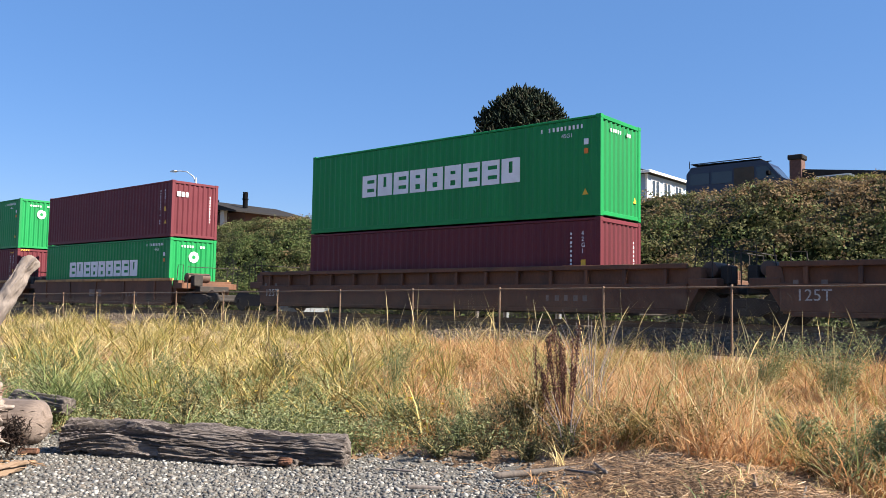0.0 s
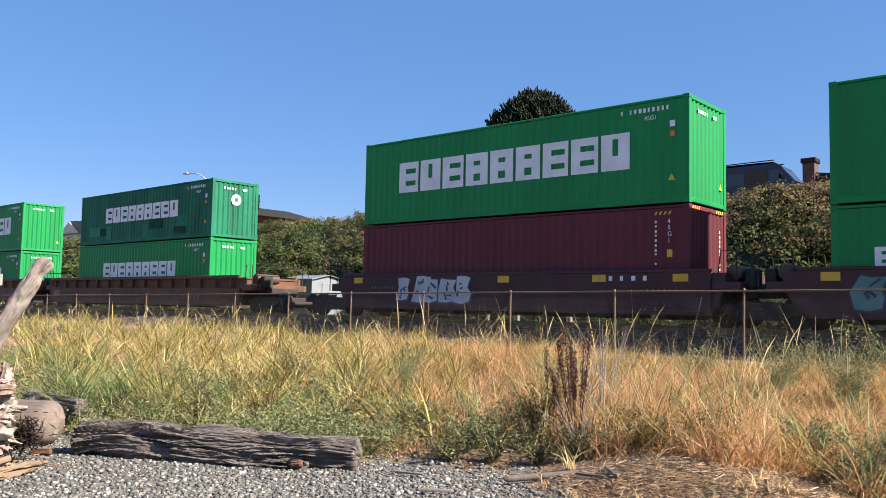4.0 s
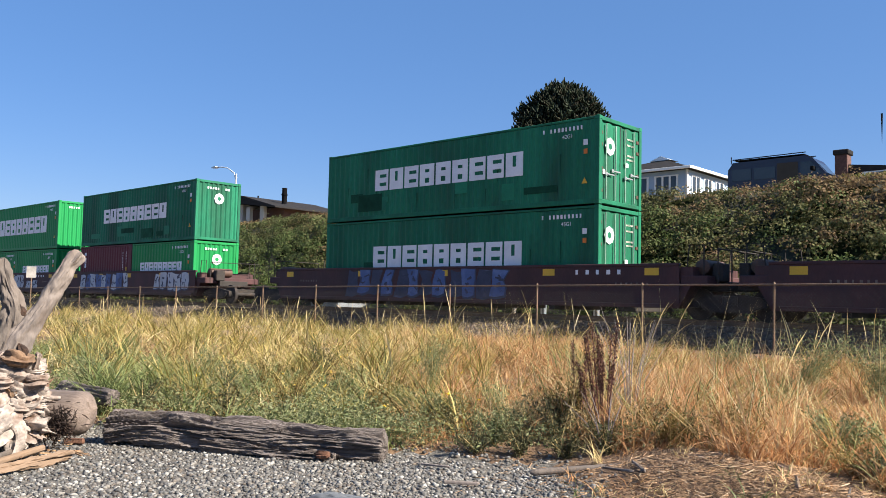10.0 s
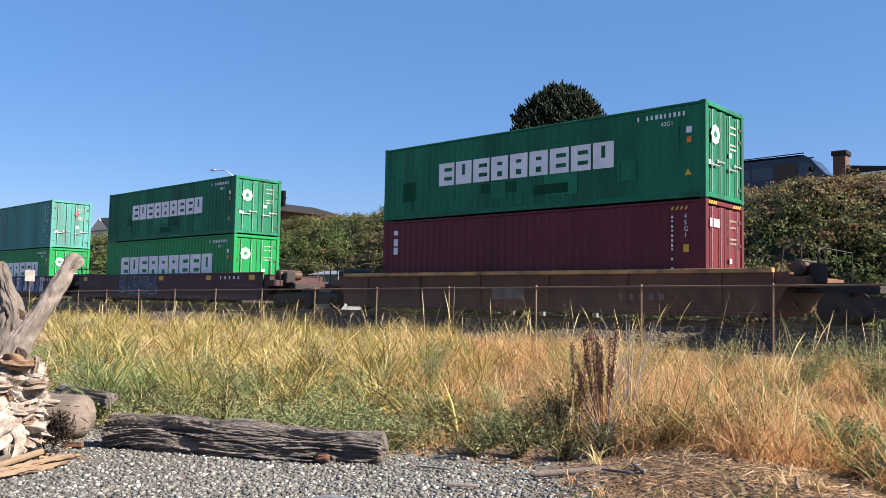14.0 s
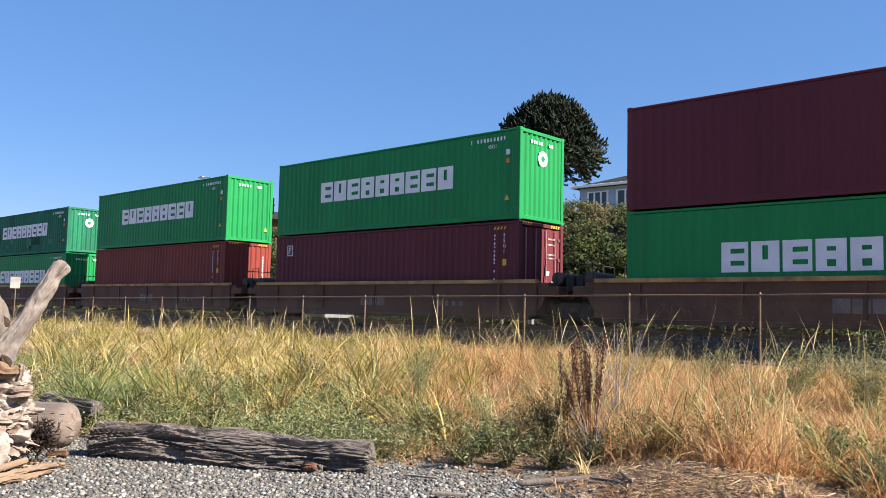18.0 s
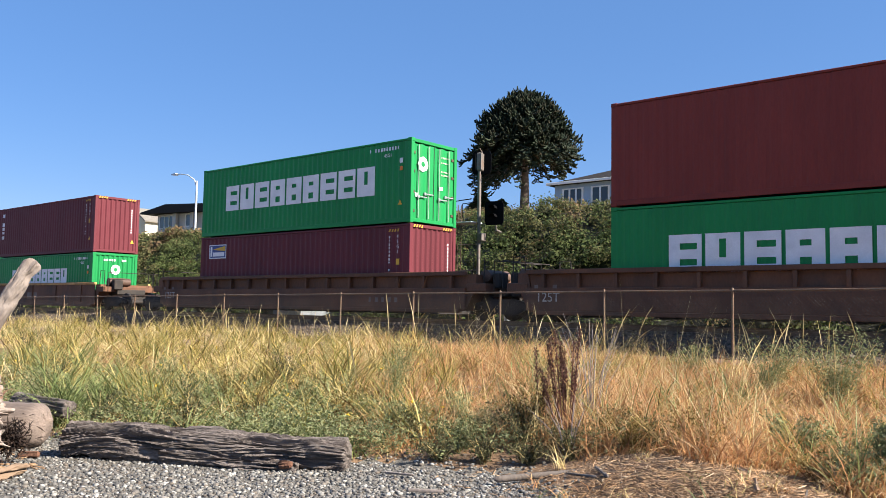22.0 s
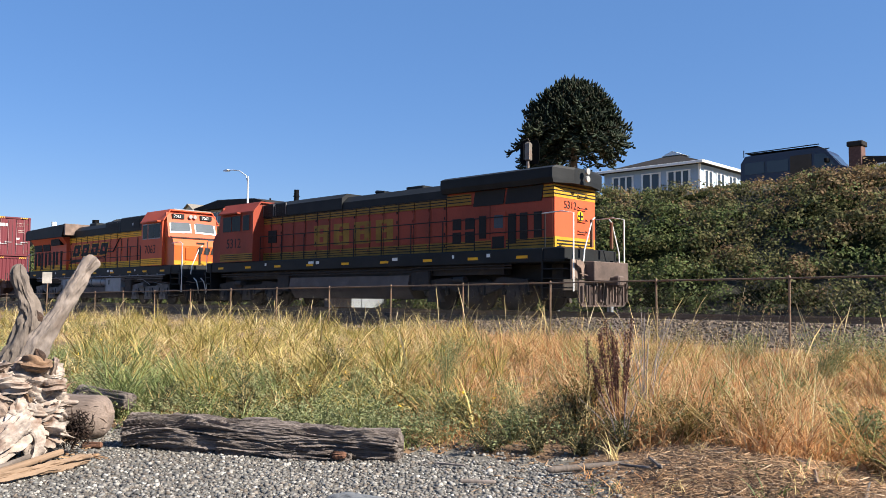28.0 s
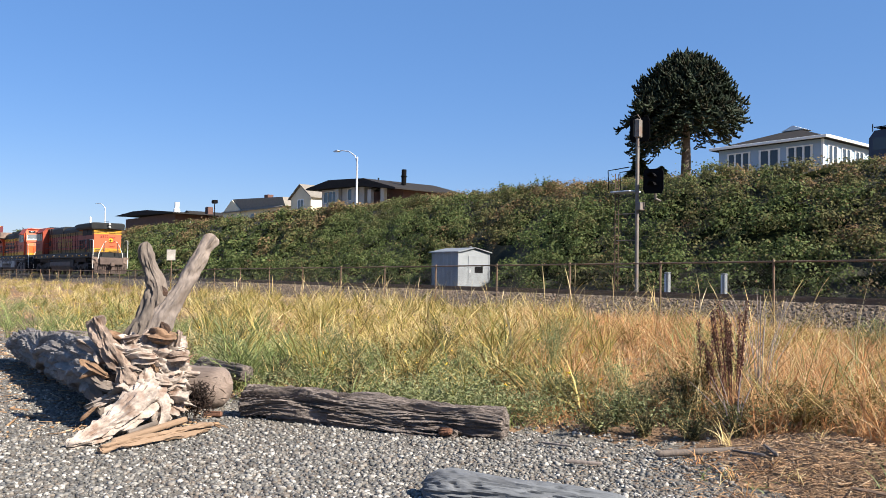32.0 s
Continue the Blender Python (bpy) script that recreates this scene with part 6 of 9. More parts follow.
field(75, 30, 40, 83, 0.06, 0.6, 14.0, 1.1, "broad_tufts", 0.5, 1.0, 0.015, (40, 145), tuft_m, "broad green arching grass tufts on the dune", (0.7, 1.15), 1.8)
field(130, 24, 42, 83, 0.05, 0.8, 11.0, 1.1, "fallen_straw", 0.5, 0.9, 0.012, (90, 190), straw_m, "bunches of fallen pale straw", (0.6, 1.1), 0.5)
field(420, 34, 42, 83, 0.16, 0.5, 12.0, 1.1, "rusty_thatch", 0.2, 0.5, 0.008, (60, 180), dry_m, "rust-brown thatch between the green blades", (0.6, 1.2), 2.5)
field(60, 24, 3, 44, 0.05, 2.0, 14.5, 1.0, "arching_bunches", 0.6, 1.15, 0.012, (50, 165), beach_m, "golden green arching bunches over dry grass", (0.7, 1.15), 1.0)
field(40, 22, 3, 44, 0.05, 1.2, 13.0, 1.0, "arching_bunches", 0.55, 1.1, 0.011, (50, 165), tuft_m, "green arching bunches over dry grass", (0.7, 1.15), 1.0)
# single bunches that stand out of the dry grass
def bunch(x, y, n, h0, h1, w, bend, material, label, spread=0.05, lean=None):
    xx, yy = x + rng.normal(0, spread, n), y + rng.normal(0, spread, n)
    h, b = rng.uniform(h0, h1, n), rng.uniform(bend[0], bend[1], n)
    az = rng.uniform(0, 2 * np.pi, n) if lean is None else lean + rng.normal(0, 0.9, n)
    me = loose("grass_bunch", *blades(n, xx, yy, h, b, w * rng.uniform(0.6, 1.3, n), az), material)
    tagged(new("grass_bunch", me), label, "grass", kind="stuff")
for x_, y_, n_, h_, m_ in ((-5.35, 8.6, 46, 1.25, straw_m), (-5.0, 8.2, 30, 1.15, tuft_m), (-3.35, 9.0, 34, 1.15, tuft_m), (-3.2, 9.3, 26, 1.2, straw_m), (-1.35, 8.3, 40, 1.3, tuft_m), (-1.2, 8.6, 26, 1.25, straw_m), (-5.75, 7.1, 30, 0.8, straw_m), (-5.95, 7.0, 26, 0.75, tuft_m), (-4.05, 6.55, 16, 0.42, straw_m), (-6.55, 6.75, 16, 0.45, straw_m), (-2.0, 11.0, 34, 1.2, beach_m), (-6.2, 11.5, 40, 1.1, beach_m), (-4.6, 12.2, 30, 1.2, straw_m), (-8.0, 9.6, 60, 1.05, beach_m), (-8.3, 10.0, 46, 1.1, beach_m), (-3.9, 14.5, 36, 1.1, beach_m), (-7.4, 13.6, 40, 1.0, beach_m), (-0.9, 12.6, 30, 1.2, straw_m)):
    bunch(x_, y_, n_, h_ * 0.55, h_, 0.010, (15, 125), m_, {straw_m: "tall pale straw bunch bending over dry grass", tuft_m: "tall green grass bunch with drooping tips", beach_m: "golden green bunch of beachgrass"}[m_])
for x_, y_, n_, h_, m_ in ((-4.9, 7.9, 40, 1.2, straw_m), (-4.6, 7.6, 34, 1.05, straw_m), (-5.25, 7.7, 30, 0.95, tuft_m), (-4.3, 8.0, 34, 1.15, straw_m), (-5.6, 7.6, 34, 0.85, straw_m), (-4.0, 7.6, 26, 0.9, dry_m), (-3.6, 8.3, 30, 0.9, straw_m), (-2.9, 8.0, 26, 0.8, straw_m), (-6.2, 7.9, 34, 0.8, straw_m), (-2.2, 8.9, 30, 1.0, straw_m), (-1.0, 7.9, 24, 1.1, straw_m), (-6.9, 7.3, 26, 0.6, straw_m)):
    bunch(x_, y_, n_, h_ * 0.5, h_, 0.009, (15, 135), m_, {straw_m: "pale straw bunch among withered weeds", tuft_m: "green grass bunch among withered weeds", dry_m: "rusty grass bunch among withered weeds"}[m_], 0.10)
# sprigs and tufts on the litter mound
for k_ in range(34):
    b_, r_ = math.radians(random.gauss(21, 7)), random.uniform(6.2, 7.6)
    bunch(-math.sin(b_) * r_, math.cos(b_) * r_, 14, 0.10, 0.30, 0.009, (60, 170), (dry_m, straw_m, dry_m, tuft_m)[k_ % 4], ("small rusty tuft on the bark litter", "small straw tuft on the bark litter", "small rusty tuft on the bark litter", "small green tuft on the bark litter")[k_ % 4], 0.05)
# tall pale stalks
field(85, 10, 3, 46, 0.13, 0.3, 16.5, 1.0, "tall_stalks", 0.7, 1.35, 0.006, (8, 95), straw_m, "tall pale bending grass stalks", (0.75, 1.1))
field(60, 12, 3, 40, 0.12, 6.0, 17.0, 1.0, "tall_stalks", 0.8, 1.5, 0.008, (20, 130), beach_m, "tall green and gold stalks near the fence", (0.75, 1.1))
field(200, 13, 44, 83, 0.2, 2.2, 17.0, 1.0, "tall_stalks", 0.6, 1.1, 0.006, (20, 150), straw_m, "pale dry stalks over the beachgrass", (0.75, 1.1))

def leaves(n, c, size, tilt=1.0, slim=0.36, face=None):
    """Small pointed leaves, folded along the middle: five vertices, four triangles; face: the way each looks."""
    a = rng.uniform(0, 2 * np.pi, n)
    e = rng.normal(0, 0.55 * tilt, n)
    d = np.stack([np.cos(a) * np.cos(e), np.sin(a) * np.cos(e), np.sin(e)], -1)
    r = rng.normal(0, 1, (n, 3)) + np.array([0, 0, 1.3]) if face is None else face + rng.normal(0, 0.32, (n, 3))
    if face is not None:
        d = np.cross(r, rng.normal(0, 1, (n, 3)))
        d /= np.linalg.norm(d, axis=1, keepdims=True) + 1e-9
    s = np.cross(d, r)
    s /= np.linalg.norm(s, axis=1, keepdims=True) + 1e-9
    u = np.cross(s, d)
    z = size[:, None]
    v = np.stack([c, c + d * z * 0.5 + s * z * slim + u * z * 0.1, c + d * z, c + d * z * 0.5 - s * z * slim + u * z * 0.1, c + d * z * 0.48], 1)
    t = np.array([(0, 1, 4), (1, 2, 4), (2, 3, 4), (3, 0, 4)])
    return v.reshape(-1, 3), (t[None] + 5 * np.arange(n)[:, None, None]).reshape(-1, 3)
# plumed stalks along the fence
def plumes(n, b0, b1, near, far, h0, h1, label):
    x, y = strewn(n, b0, b1, near=near, far=far, power=0.6)
    x, y = keep_off(x, y)
    n = len(x)
    h, az, bend = rng.uniform(h0, h1, n), rng.uniform(0, 2 * np.pi, n), rng.uniform(6, 55, n)
    v, f = blades(n, x, y, h, bend, np.full(n, 0.007), az)
    v = v.reshape(n, 9, 3)
    mid = (v[:, 6] + v[:, 7]) / 2
    v[:, 6], v[:, 7] = mid + (v[:, 6] - mid) * 6.0, mid + (v[:, 7] - mid) * 6.0
    me = loose("plumed_grass", v.reshape(-1, 3), f, straw_m)
    tagged(new("plumed_grass", me), label, "grass", kind="stuff")
plumes(230, 46, 83, 3.0, 17.0, 0.75, 1.25, "plumed pale grass stalks along the fence")
plumes(70, 4, 46, 2.0, 17.0, 0.9, 1.6, "tall plumed stalks before the track")
# low leafy weeds along the edge
def weeds(n_clumps, per, b0, b1, far, label, spread=0.16, tall=0.34):
    x, y, k = clumped(n_clumps, per, b0, b1, spread, near=0.12, far=far, power=1.4)
    top = rng.uniform(0.4, 1.0, n_clumps)[k] * tall
    x, y, top = keep_off(x, y, top)
    z = ground_z(x, y) + top * rng.uniform(0, 1, len(x)) ** 0.6
    me = loose("weeds", *leaves(len(x), np.stack([x, y, z], -1), rng.uniform(0.025, 0.065, len(x)), 1.0, 0.17), weed_m)
    tagged(new("weeds", me), label, "weeds", kind="stuff")
weeds(620, 80, 44, 80, 7.6, "low grey-green weeds along the gravel edge", 0.17, 0.40)
weeds(120, 75, 3, 46, 8.6, "shrubby grey-green weeds among dry grass", 0.15, 0.36)
def leafy_bush(x, y, height, width, n, size, material, label, stems_n=9, stem_m=None):
    """A loose weedy bush: thin stems that fork outwards, leaves along them."""
    ob = thing("weed_bush", label, "bush", pose(x, y, float(ground_z(x, y)) - 0.02))
    tips = []
    for i in range(stems_n):
        a, l = random.uniform(0, 6.28), random.uniform(0.15, 1.0)
        p = Vector((math.cos(a) * width * 0.5 * l, math.sin(a) * width * 0.5 * l, height * random.uniform(0.65, 1.0)))
        part("stem", Geo().tube([(0, 0, 0), Vector((p.x * 0.35, p.y * 0.35, p.z * 0.5)), p], [0.008, 0.006, 0.003], 5), stem_m or straw_m, ob)
        tips.append(p)
    q, f = rng.integers(0, stems_n, n), rng.uniform(0.25, 1.05, n)
    tp = np.array(tips)[q]
    c = np.stack([tp[:, 0] * f ** 1.5, tp[:, 1] * f ** 1.5, tp[:, 2] * f], -1) + rng.normal(0, 0.045, (n, 3)) * width
    piece("foliage", loose("foliage", *leaves(n, c, rng.uniform(size * 0.6, size * 1.3, n), 1.2, 0.15), material), ob)
brown_weed_m = mat("brown_gold_weed_leaves", (0.2, 0.14, 0.05), 0.7, 0, 0.25, 2, 8, 0, palette=[(0.13, 0.10, 0.03), (0.24, 0.17, 0.05), (0.33, 0.24, 0.08), (0.16, 0.085, 0.035)], through_light=0.3, spec=0.15)
leafy_bush(-7.55, 8.0, 0.95, 0.75, 2550, 0.035, weed_m, "feathery grey-green weed bush in dry grass")
leafy_bush(-8.6, 8.1, 0.5, 0.7, 1190, 0.035, weed_m, "low grey-green weed bush in dry grass")
leafy_bush(-4.2, 12.6, 0.85, 1.2, 2550, 0.045, weed_m, "straggling grey-green bush near the fence")
leafy_bush(-3.0, 11.6, 1.15, 1.3, 3000, 0.045, weed_m, "tall straggling grey-green bush near the fence")
leafy_bush(-5.6, 13.2, 0.7, 0.9, 1530, 0.045, weed_m, "straggling grey-green bush near the fence")
leafy_bush(-5.1, 7.5, 0.7, 0.6, 900, 0.045, brown_weed_m, "withered leafy weed beside dead stalks")
leafy_bush(-1.55, 7.3, 0.75, 0.8, 2100, 0.05, weed_m, "pale sage-green leafy bush at the edge of dry grass")
leafy_bush(-1.1, 7.6, 0.8, 0.9, 2100, 0.05, weed_m, "bright green leafy weed with yellow buds")
leafy_bush(-2.4, 7.9, 0.5, 0.7, 1530, 0.05, weed_m, "grey-green leafy weed in dry grass")
leafy_bush(-6.3, 6.9, 0.45, 0.8, 1700, 0.045, weed_m, "low leafy weed at the gravel edge")
leafy_bush(-5.4, 6.7, 0.42, 0.7, 1530, 0.045, weed_m, "low leafy weed at the gravel edge")
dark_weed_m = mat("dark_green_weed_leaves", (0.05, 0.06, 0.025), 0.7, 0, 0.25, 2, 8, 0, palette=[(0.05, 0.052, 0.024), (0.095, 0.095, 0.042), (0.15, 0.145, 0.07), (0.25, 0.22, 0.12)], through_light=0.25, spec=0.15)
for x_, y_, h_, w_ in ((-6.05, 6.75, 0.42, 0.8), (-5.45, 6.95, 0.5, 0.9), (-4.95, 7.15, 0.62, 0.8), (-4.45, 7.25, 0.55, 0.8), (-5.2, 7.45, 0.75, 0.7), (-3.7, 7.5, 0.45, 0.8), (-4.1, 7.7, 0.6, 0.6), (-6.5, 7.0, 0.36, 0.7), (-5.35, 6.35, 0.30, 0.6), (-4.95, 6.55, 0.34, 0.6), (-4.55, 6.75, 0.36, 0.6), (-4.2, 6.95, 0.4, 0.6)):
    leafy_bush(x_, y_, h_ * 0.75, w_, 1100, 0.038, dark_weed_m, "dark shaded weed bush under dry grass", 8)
for k_ in range(26):
    b_, d_ = radians(random.uniform(46, 76)), random.uniform(0.5, 4.5)
    r_ = 6.5
    for _ in range(5):
        r_ = float(shore(-math.tan(b_) * r_)) + d_
    leafy_bush(-math.tan(b_) * r_, r_, random.uniform(0.35, 0.65), random.uniform(0.5, 0.9), 900, 0.04, (dark_weed_m, brown_weed_m, weed_m)[k_ % 3], ("dark green weed bush in the beachgrass", "brown-gold weed bush in the beachgrass", "grey-green weed bush in the beachgrass")[k_ % 3], 7)
for k_ in range(44):
    b_, d_ = radians(random.uniform(5, 47)), 0.8 + 8.5 * random.random() ** 1.3
    r_ = 6.5
    for _ in range(5):
        r_ = max(float(shore(-math.tan(b_) * r_)) + d_, 7.2)
    leafy_bush(-math.tan(b_) * r_, r_, random.uniform(0.25, 0.55), random.uniform(0.4, 0.9), 620, 0.036, (weed_m, brown_weed_m, tuft_m, brown_weed_m)[k_ % 4], ("grey-green weed among rusty dry grass", "brown withered weed among rusty dry grass", "green weed among rusty dry grass", "brown withered weed among rusty dry grass")[k_ % 4], 6)
dock_m = mat("dark_red_dock_seeds", (0.09, 0.03, 0.02), 0.8, 0, 0.3, 4, 20, 0, palette=[(0.06, 0.02, 0.014), (0.12, 0.04, 0.025), (0.17, 0.07, 0.04)])
ash_m = mat("pale_grey_dead_stems", (0.30, 0.25, 0.235), 0.8, 0, 0.2, 4, 20, 0)
def dock_plant(x, y, n, h0, h1, label):
    ob = thing("dock_plant", label, "dead plant", pose(x, y, float(ground_z(x, y)) - 0.02))
    for i in range(n):
        a, h = random.uniform(0, 6.28), random.uniform(h0, h1)
        b = Vector((math.cos(a), math.sin(a), 0)) * random.uniform(0.05, 0.34)
        p = [b * 0.2, b * 0.7 + Vector((0, 0, h * 0.55)), b * 1.1 + Vector((0, 0, h))]
        st = part("stem", Geo().tube(p, [0.008, 0.006, 0.003], 5), dock_m, ob)
        k = 340
        f = rng.uniform(0.45, 1.0, k)
        c = np.array(p[1])[None] + (np.array(p[2]) - np.array(p[1]))[None] * ((f - 0.5) * 2)[:, None] + rng.normal(0, 0.013, (k, 3))
        tagged(piece("seed_spike", loose("seed_spike", *leaves(k, c, rng.uniform(0.012, 0.026, k)), dock_m), st), kind="stuff")
dock_plant(-4.55, 7.45, 11, 0.85, 1.32, "dead dock plant with dark red seed spikes")
dock_plant(-4.95, 7.6, 4, 0.7, 1.05, "dead dock plant with dark red seed spikes")
def dead_weed(x, y, n, h0, h1, label):
    ob = thing("dead_weed", label, "dead plant", pose(x, y, float(ground_z(x, y)) - 0.02))
    for i in range(n):
        a, h = random.uniform(0, 6.28), random.uniform(h0, h1)
        b = Vector((math.cos(a), math.sin(a), 0)) * random.uniform(0.05, 0.55)
        part("stem", Geo().tube([b * 0.1, b * 0.45 + Vector((0, 0, h * 0.6)), b + Vector((0, 0, h))], [0.005, 0.004, 0.002], 5), ash_m, ob)
dead_weed(-4.75, 8.3, 22, 0.8, 1.4, "bleached grey dead weed stems")
dead_weed(-4.25, 7.0, 9, 0.3, 0.7, "bleached dead stems on the litter")

# yellow flower heads
fx, fy = strewn(80, 40, 80, near=0.5, far=11)
fx, fy = fx + rng.normal(0, 0.1, 80), fy
fz = ground_z(fx, fy) + rng.uniform(0.3, 0.62, 80)
flower_m = mat("yellow_petals", (0.75, 0.48, 0.02), 0.6, 0, 0.1, 2, 8, 0)
tagged(new("yellow_flowers", loose("yellow_flowers", *leaves(80 * 3, np.repeat(np.stack([fx, fy, fz], -1), 3, 0), np.full(240, 0.03)), flower_m)), "small yellow flowers scattered in the grass", "flowers", kind="stuff")

# brambles on the bank: many leaves over a lumpy sheet
def bank_puff(x, y):
    return 0.34 * wobble(x, y * 1.3, 1.15, 0.7) + 0.22 * wobble(x, y, 2.6, 1.9) + 0.10 * wobble(x, y, 5.1, 3.3)
def bank_z(x, y):
    cover = smooth_step(24.8, 26.6, y) * (1 - smooth_step(31.0, 34.0, y) * 0.6) * (1 - np.exp(-((x + 31.0) / 2.2) ** 6) * (1 - smooth_step(27.3, 28.6, y)))
    return ground_z(x, y) + cover * (0.42 + bank_puff(x, y))
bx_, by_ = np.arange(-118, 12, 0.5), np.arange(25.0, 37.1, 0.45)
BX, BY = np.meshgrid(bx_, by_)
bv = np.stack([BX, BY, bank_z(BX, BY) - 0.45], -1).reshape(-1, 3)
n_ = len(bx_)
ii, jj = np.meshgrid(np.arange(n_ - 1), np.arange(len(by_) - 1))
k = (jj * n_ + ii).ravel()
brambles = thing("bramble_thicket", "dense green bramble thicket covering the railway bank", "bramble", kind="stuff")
# sheet's near-black green puts the shade between the leaves into its colour
piece("stem_cluster", loose("stem_cluster", bv, np.stack([k, k + 1, k + n_ + 1, k + n_], 1), mat("bramble_gap_shade", (0.022, 0.026, 0.011), 0.95, 0, 0.5, 4, 18, 0.5, (0.04, 0.035, 0.018), 0.3, 1.5, spec=0.0)), brambles)
leaf_green = mat("bramble_leaves", (0.06, 0.1, 0.03), 0.6, 0, 0.4, 0.45, 2.2, 0, palette=[(0.088, 0.13, 0.0435), (0.13, 0.171, 0.057), (0.166, 0.207, 0.0725), (0.196, 0.228, 0.088)], through_light=0.33, spec=0.12)
leaf_olive = mat("olive_bramble_leaves", (0.1, 0.1, 0.04), 0.65, 0, 0.4, 0.6, 2.2, 0, palette=[(0.0981, 0.109, 0.0435), (0.145, 0.15, 0.06), (0.186, 0.181, 0.0776), (0.222, 0.196, 0.088)], through_light=0.33, spec=0.1)
leaf_brown = mat("turning_bramble_leaves", (0.2, 0.12, 0.05), 0.65, 0, 0.35, 0.6, 3, 0, palette=[(0.24, 0.18, 0.085), (0.28, 0.185, 0.095), (0.32, 0.225, 0.12), (0.20, 0.125, 0.073)], through_light=0.40, spec=0.15)
def bank_bushes(n, per, x0, x1, s0, s1, r0, r1):
    """Domes of leaves crowded over the bank: each leaf looks outwards, dark hollows stay between."""
    x = x1 - (x1 - x0) * rng.uniform(0, 1, n) ** 1.25
    y = 25.5 + 10.6 * rng.uniform(0, 1, n)
    ok = ~((np.abs(x + 30.6) < 2.6) & (y < 28.2))
    x, y = x[ok], y[ok]
    n = len(x)
    r = rng.uniform(r0, r1, n)
    z = bank_z(x, y) - 0.32 * r + rng.normal(0, 0.09, n) - 0.42 * smooth_step(31.0, 33.5, y) * (0.1 + 0.9 * smooth_step(-31, -23, x))
    k = np.repeat(np.arange(n), per)
    d = rng.normal(0, 1, (len(k), 3)) + np.array([0, -0.55, 0.75])
    d /= np.linalg.norm(d, axis=1, keepdims=True)
    c = np.stack([x, y, z], -1)[k] + d * (r[k] * rng.uniform(0.72, 1.08, len(k)) * (1 + 0.18 * np.sin(5 * d[:, 0] + k)))[:, None] * np.array([1.15, 1.0, 0.85])
    high = (y - 25) / 10 + 0.45 * wobble(x, y, 0.55, 4) + 0.25 * wobble(x, y, 1.9, 2)
    tone = high + rng.normal(0, 0.16, n) + 0.22 * smooth_step(-27, -13, x)
    tone = np.where(tone > 0.86, 2, np.where(tone > 0.50, 1, 0))
    stray = np.where(rng.uniform(0, 1, len(k)) < 0.07, rng.integers(0, 3, len(k)), tone[k])
    return c, rng.uniform(s0, s1, len(k)), d, stray
for args in ((6400, 50, -54, 9, 0.07, 0.145, 0.2, 0.62), (1150, 48, -118, -52, 0.14, 0.28, 0.4, 0.9)):
    c, s, d, tone = bank_bushes(*args)
    for q, (m, name) in enumerate(((leaf_green, "leaves"), (leaf_olive, "olive_leaves"), (leaf_brown, "turning_leaves"))):
        pick = tone == q
        piece(name, loose(name, *leaves(int(pick.sum()), c[pick], s[pick], face=d[pick]), m), brambles)
# taller sprouts on the crest
def shrub(x, y, height, width, n, label):
    ob = thing("shrub", label, "shrub", pose(x, y, float(bank_z(x, y)) - 0.3))
    stems_ = Geo()
    tips = []
    for i in range(7):
        a, l = random.uniform(0, 6.28), random.uniform(0.3, 1.0)
        p = Vector((math.cos(a) * width * 0.5 * l, math.sin(a) * width * 0.5 * l, height * random.uniform(0.7, 1.0)))
        stems_.tube([(0, 0, 0), p * 0.5 + Vector((0, 0, 0.08)), p], [0.03, 0.02, 0.008], 5)
        tips.append(p)
    part("stem_cluster", stems_, tie_m, ob)
    q = rng.integers(0, 7, n)
    f = rng.uniform(0.35, 1.05, n)
    c = np.array(tips)[q] * f[:, None] + rng.normal(0, 0.13, (n, 3)) * width * 0.5
    piece("leaves", loose("leaves", *leaves(n, c, rng.uniform(0.07, 0.14, n)), leaf_green), ob)
for x, y, h, w in ((-33.5, 34.2, 1.15, 1.3), (-36.2, 34.0, 0.8, 1.0), (-32.0, 33.6, 0.7, 0.9), (-44.5, 34.0, 0.7, 1.6), (-41.5, 34.4, 0.6, 1.4), (-22.0, 33.4, 0.75, 2.0), (-47.5, 33.8, 0.6, 1.5)):
    shrub(x, y, h, w, 420, "leafy green shrub sprouting on the bank's crest")

# the monkey-puzzle tree and the small fir behind it
bark_m = mat("grey_scaly_bark", (0.13, 0.10, 0.08), 0.9, 0, 0.35, 2, 14, 0.6, stretch=(1, 1, 3))
needle_m = mat("dark_scale_leaves", (0.03, 0.05, 0.02), 0.7, 0, 0.35, 0.9, 20, 0.2, palette=[(0.012, 0.022, 0.012), (0.02, 0.034, 0.018), (0.03, 0.044, 0.022), (0.05, 0.042, 0.024)], spec=0.2)
def rope(V, F, pts, r):
    """A scaly branchlet: a star-shaped rope whose rings swell and shrink, blunt at its tip."""
    n, base = 6, len(V)
    pts = [Vector(p) for p in pts]
    for i, p in enumerate(pts):
        d = (pts[min(i + 1, len(pts) - 1)] - pts[max(i - 1, 0)]).normalized()
        s = d.orthogonal().normalized()
        t = d.cross(s)
        rr = r * (0.75 if i % 2 else 1.15) * (0.5 if i in (0, len(pts) - 1) else 1)
        for j in range(n):
            a = 2 * math.pi * j / n + (0.5 if i % 2 else 0)
            q = rr * (1.0 if j % 2 else 0.7)
            V.append(p + q * (math.cos(a) * s + math.sin(a) * t) - d * (0.03 if i % 2 == 0 else 0))
    for i in range(len(pts) - 1):
        for j in range(n):
            a, b = base + i * n + j, base + i * n + (j + 1) % n
            F.append((a, b, b + n, a + n))
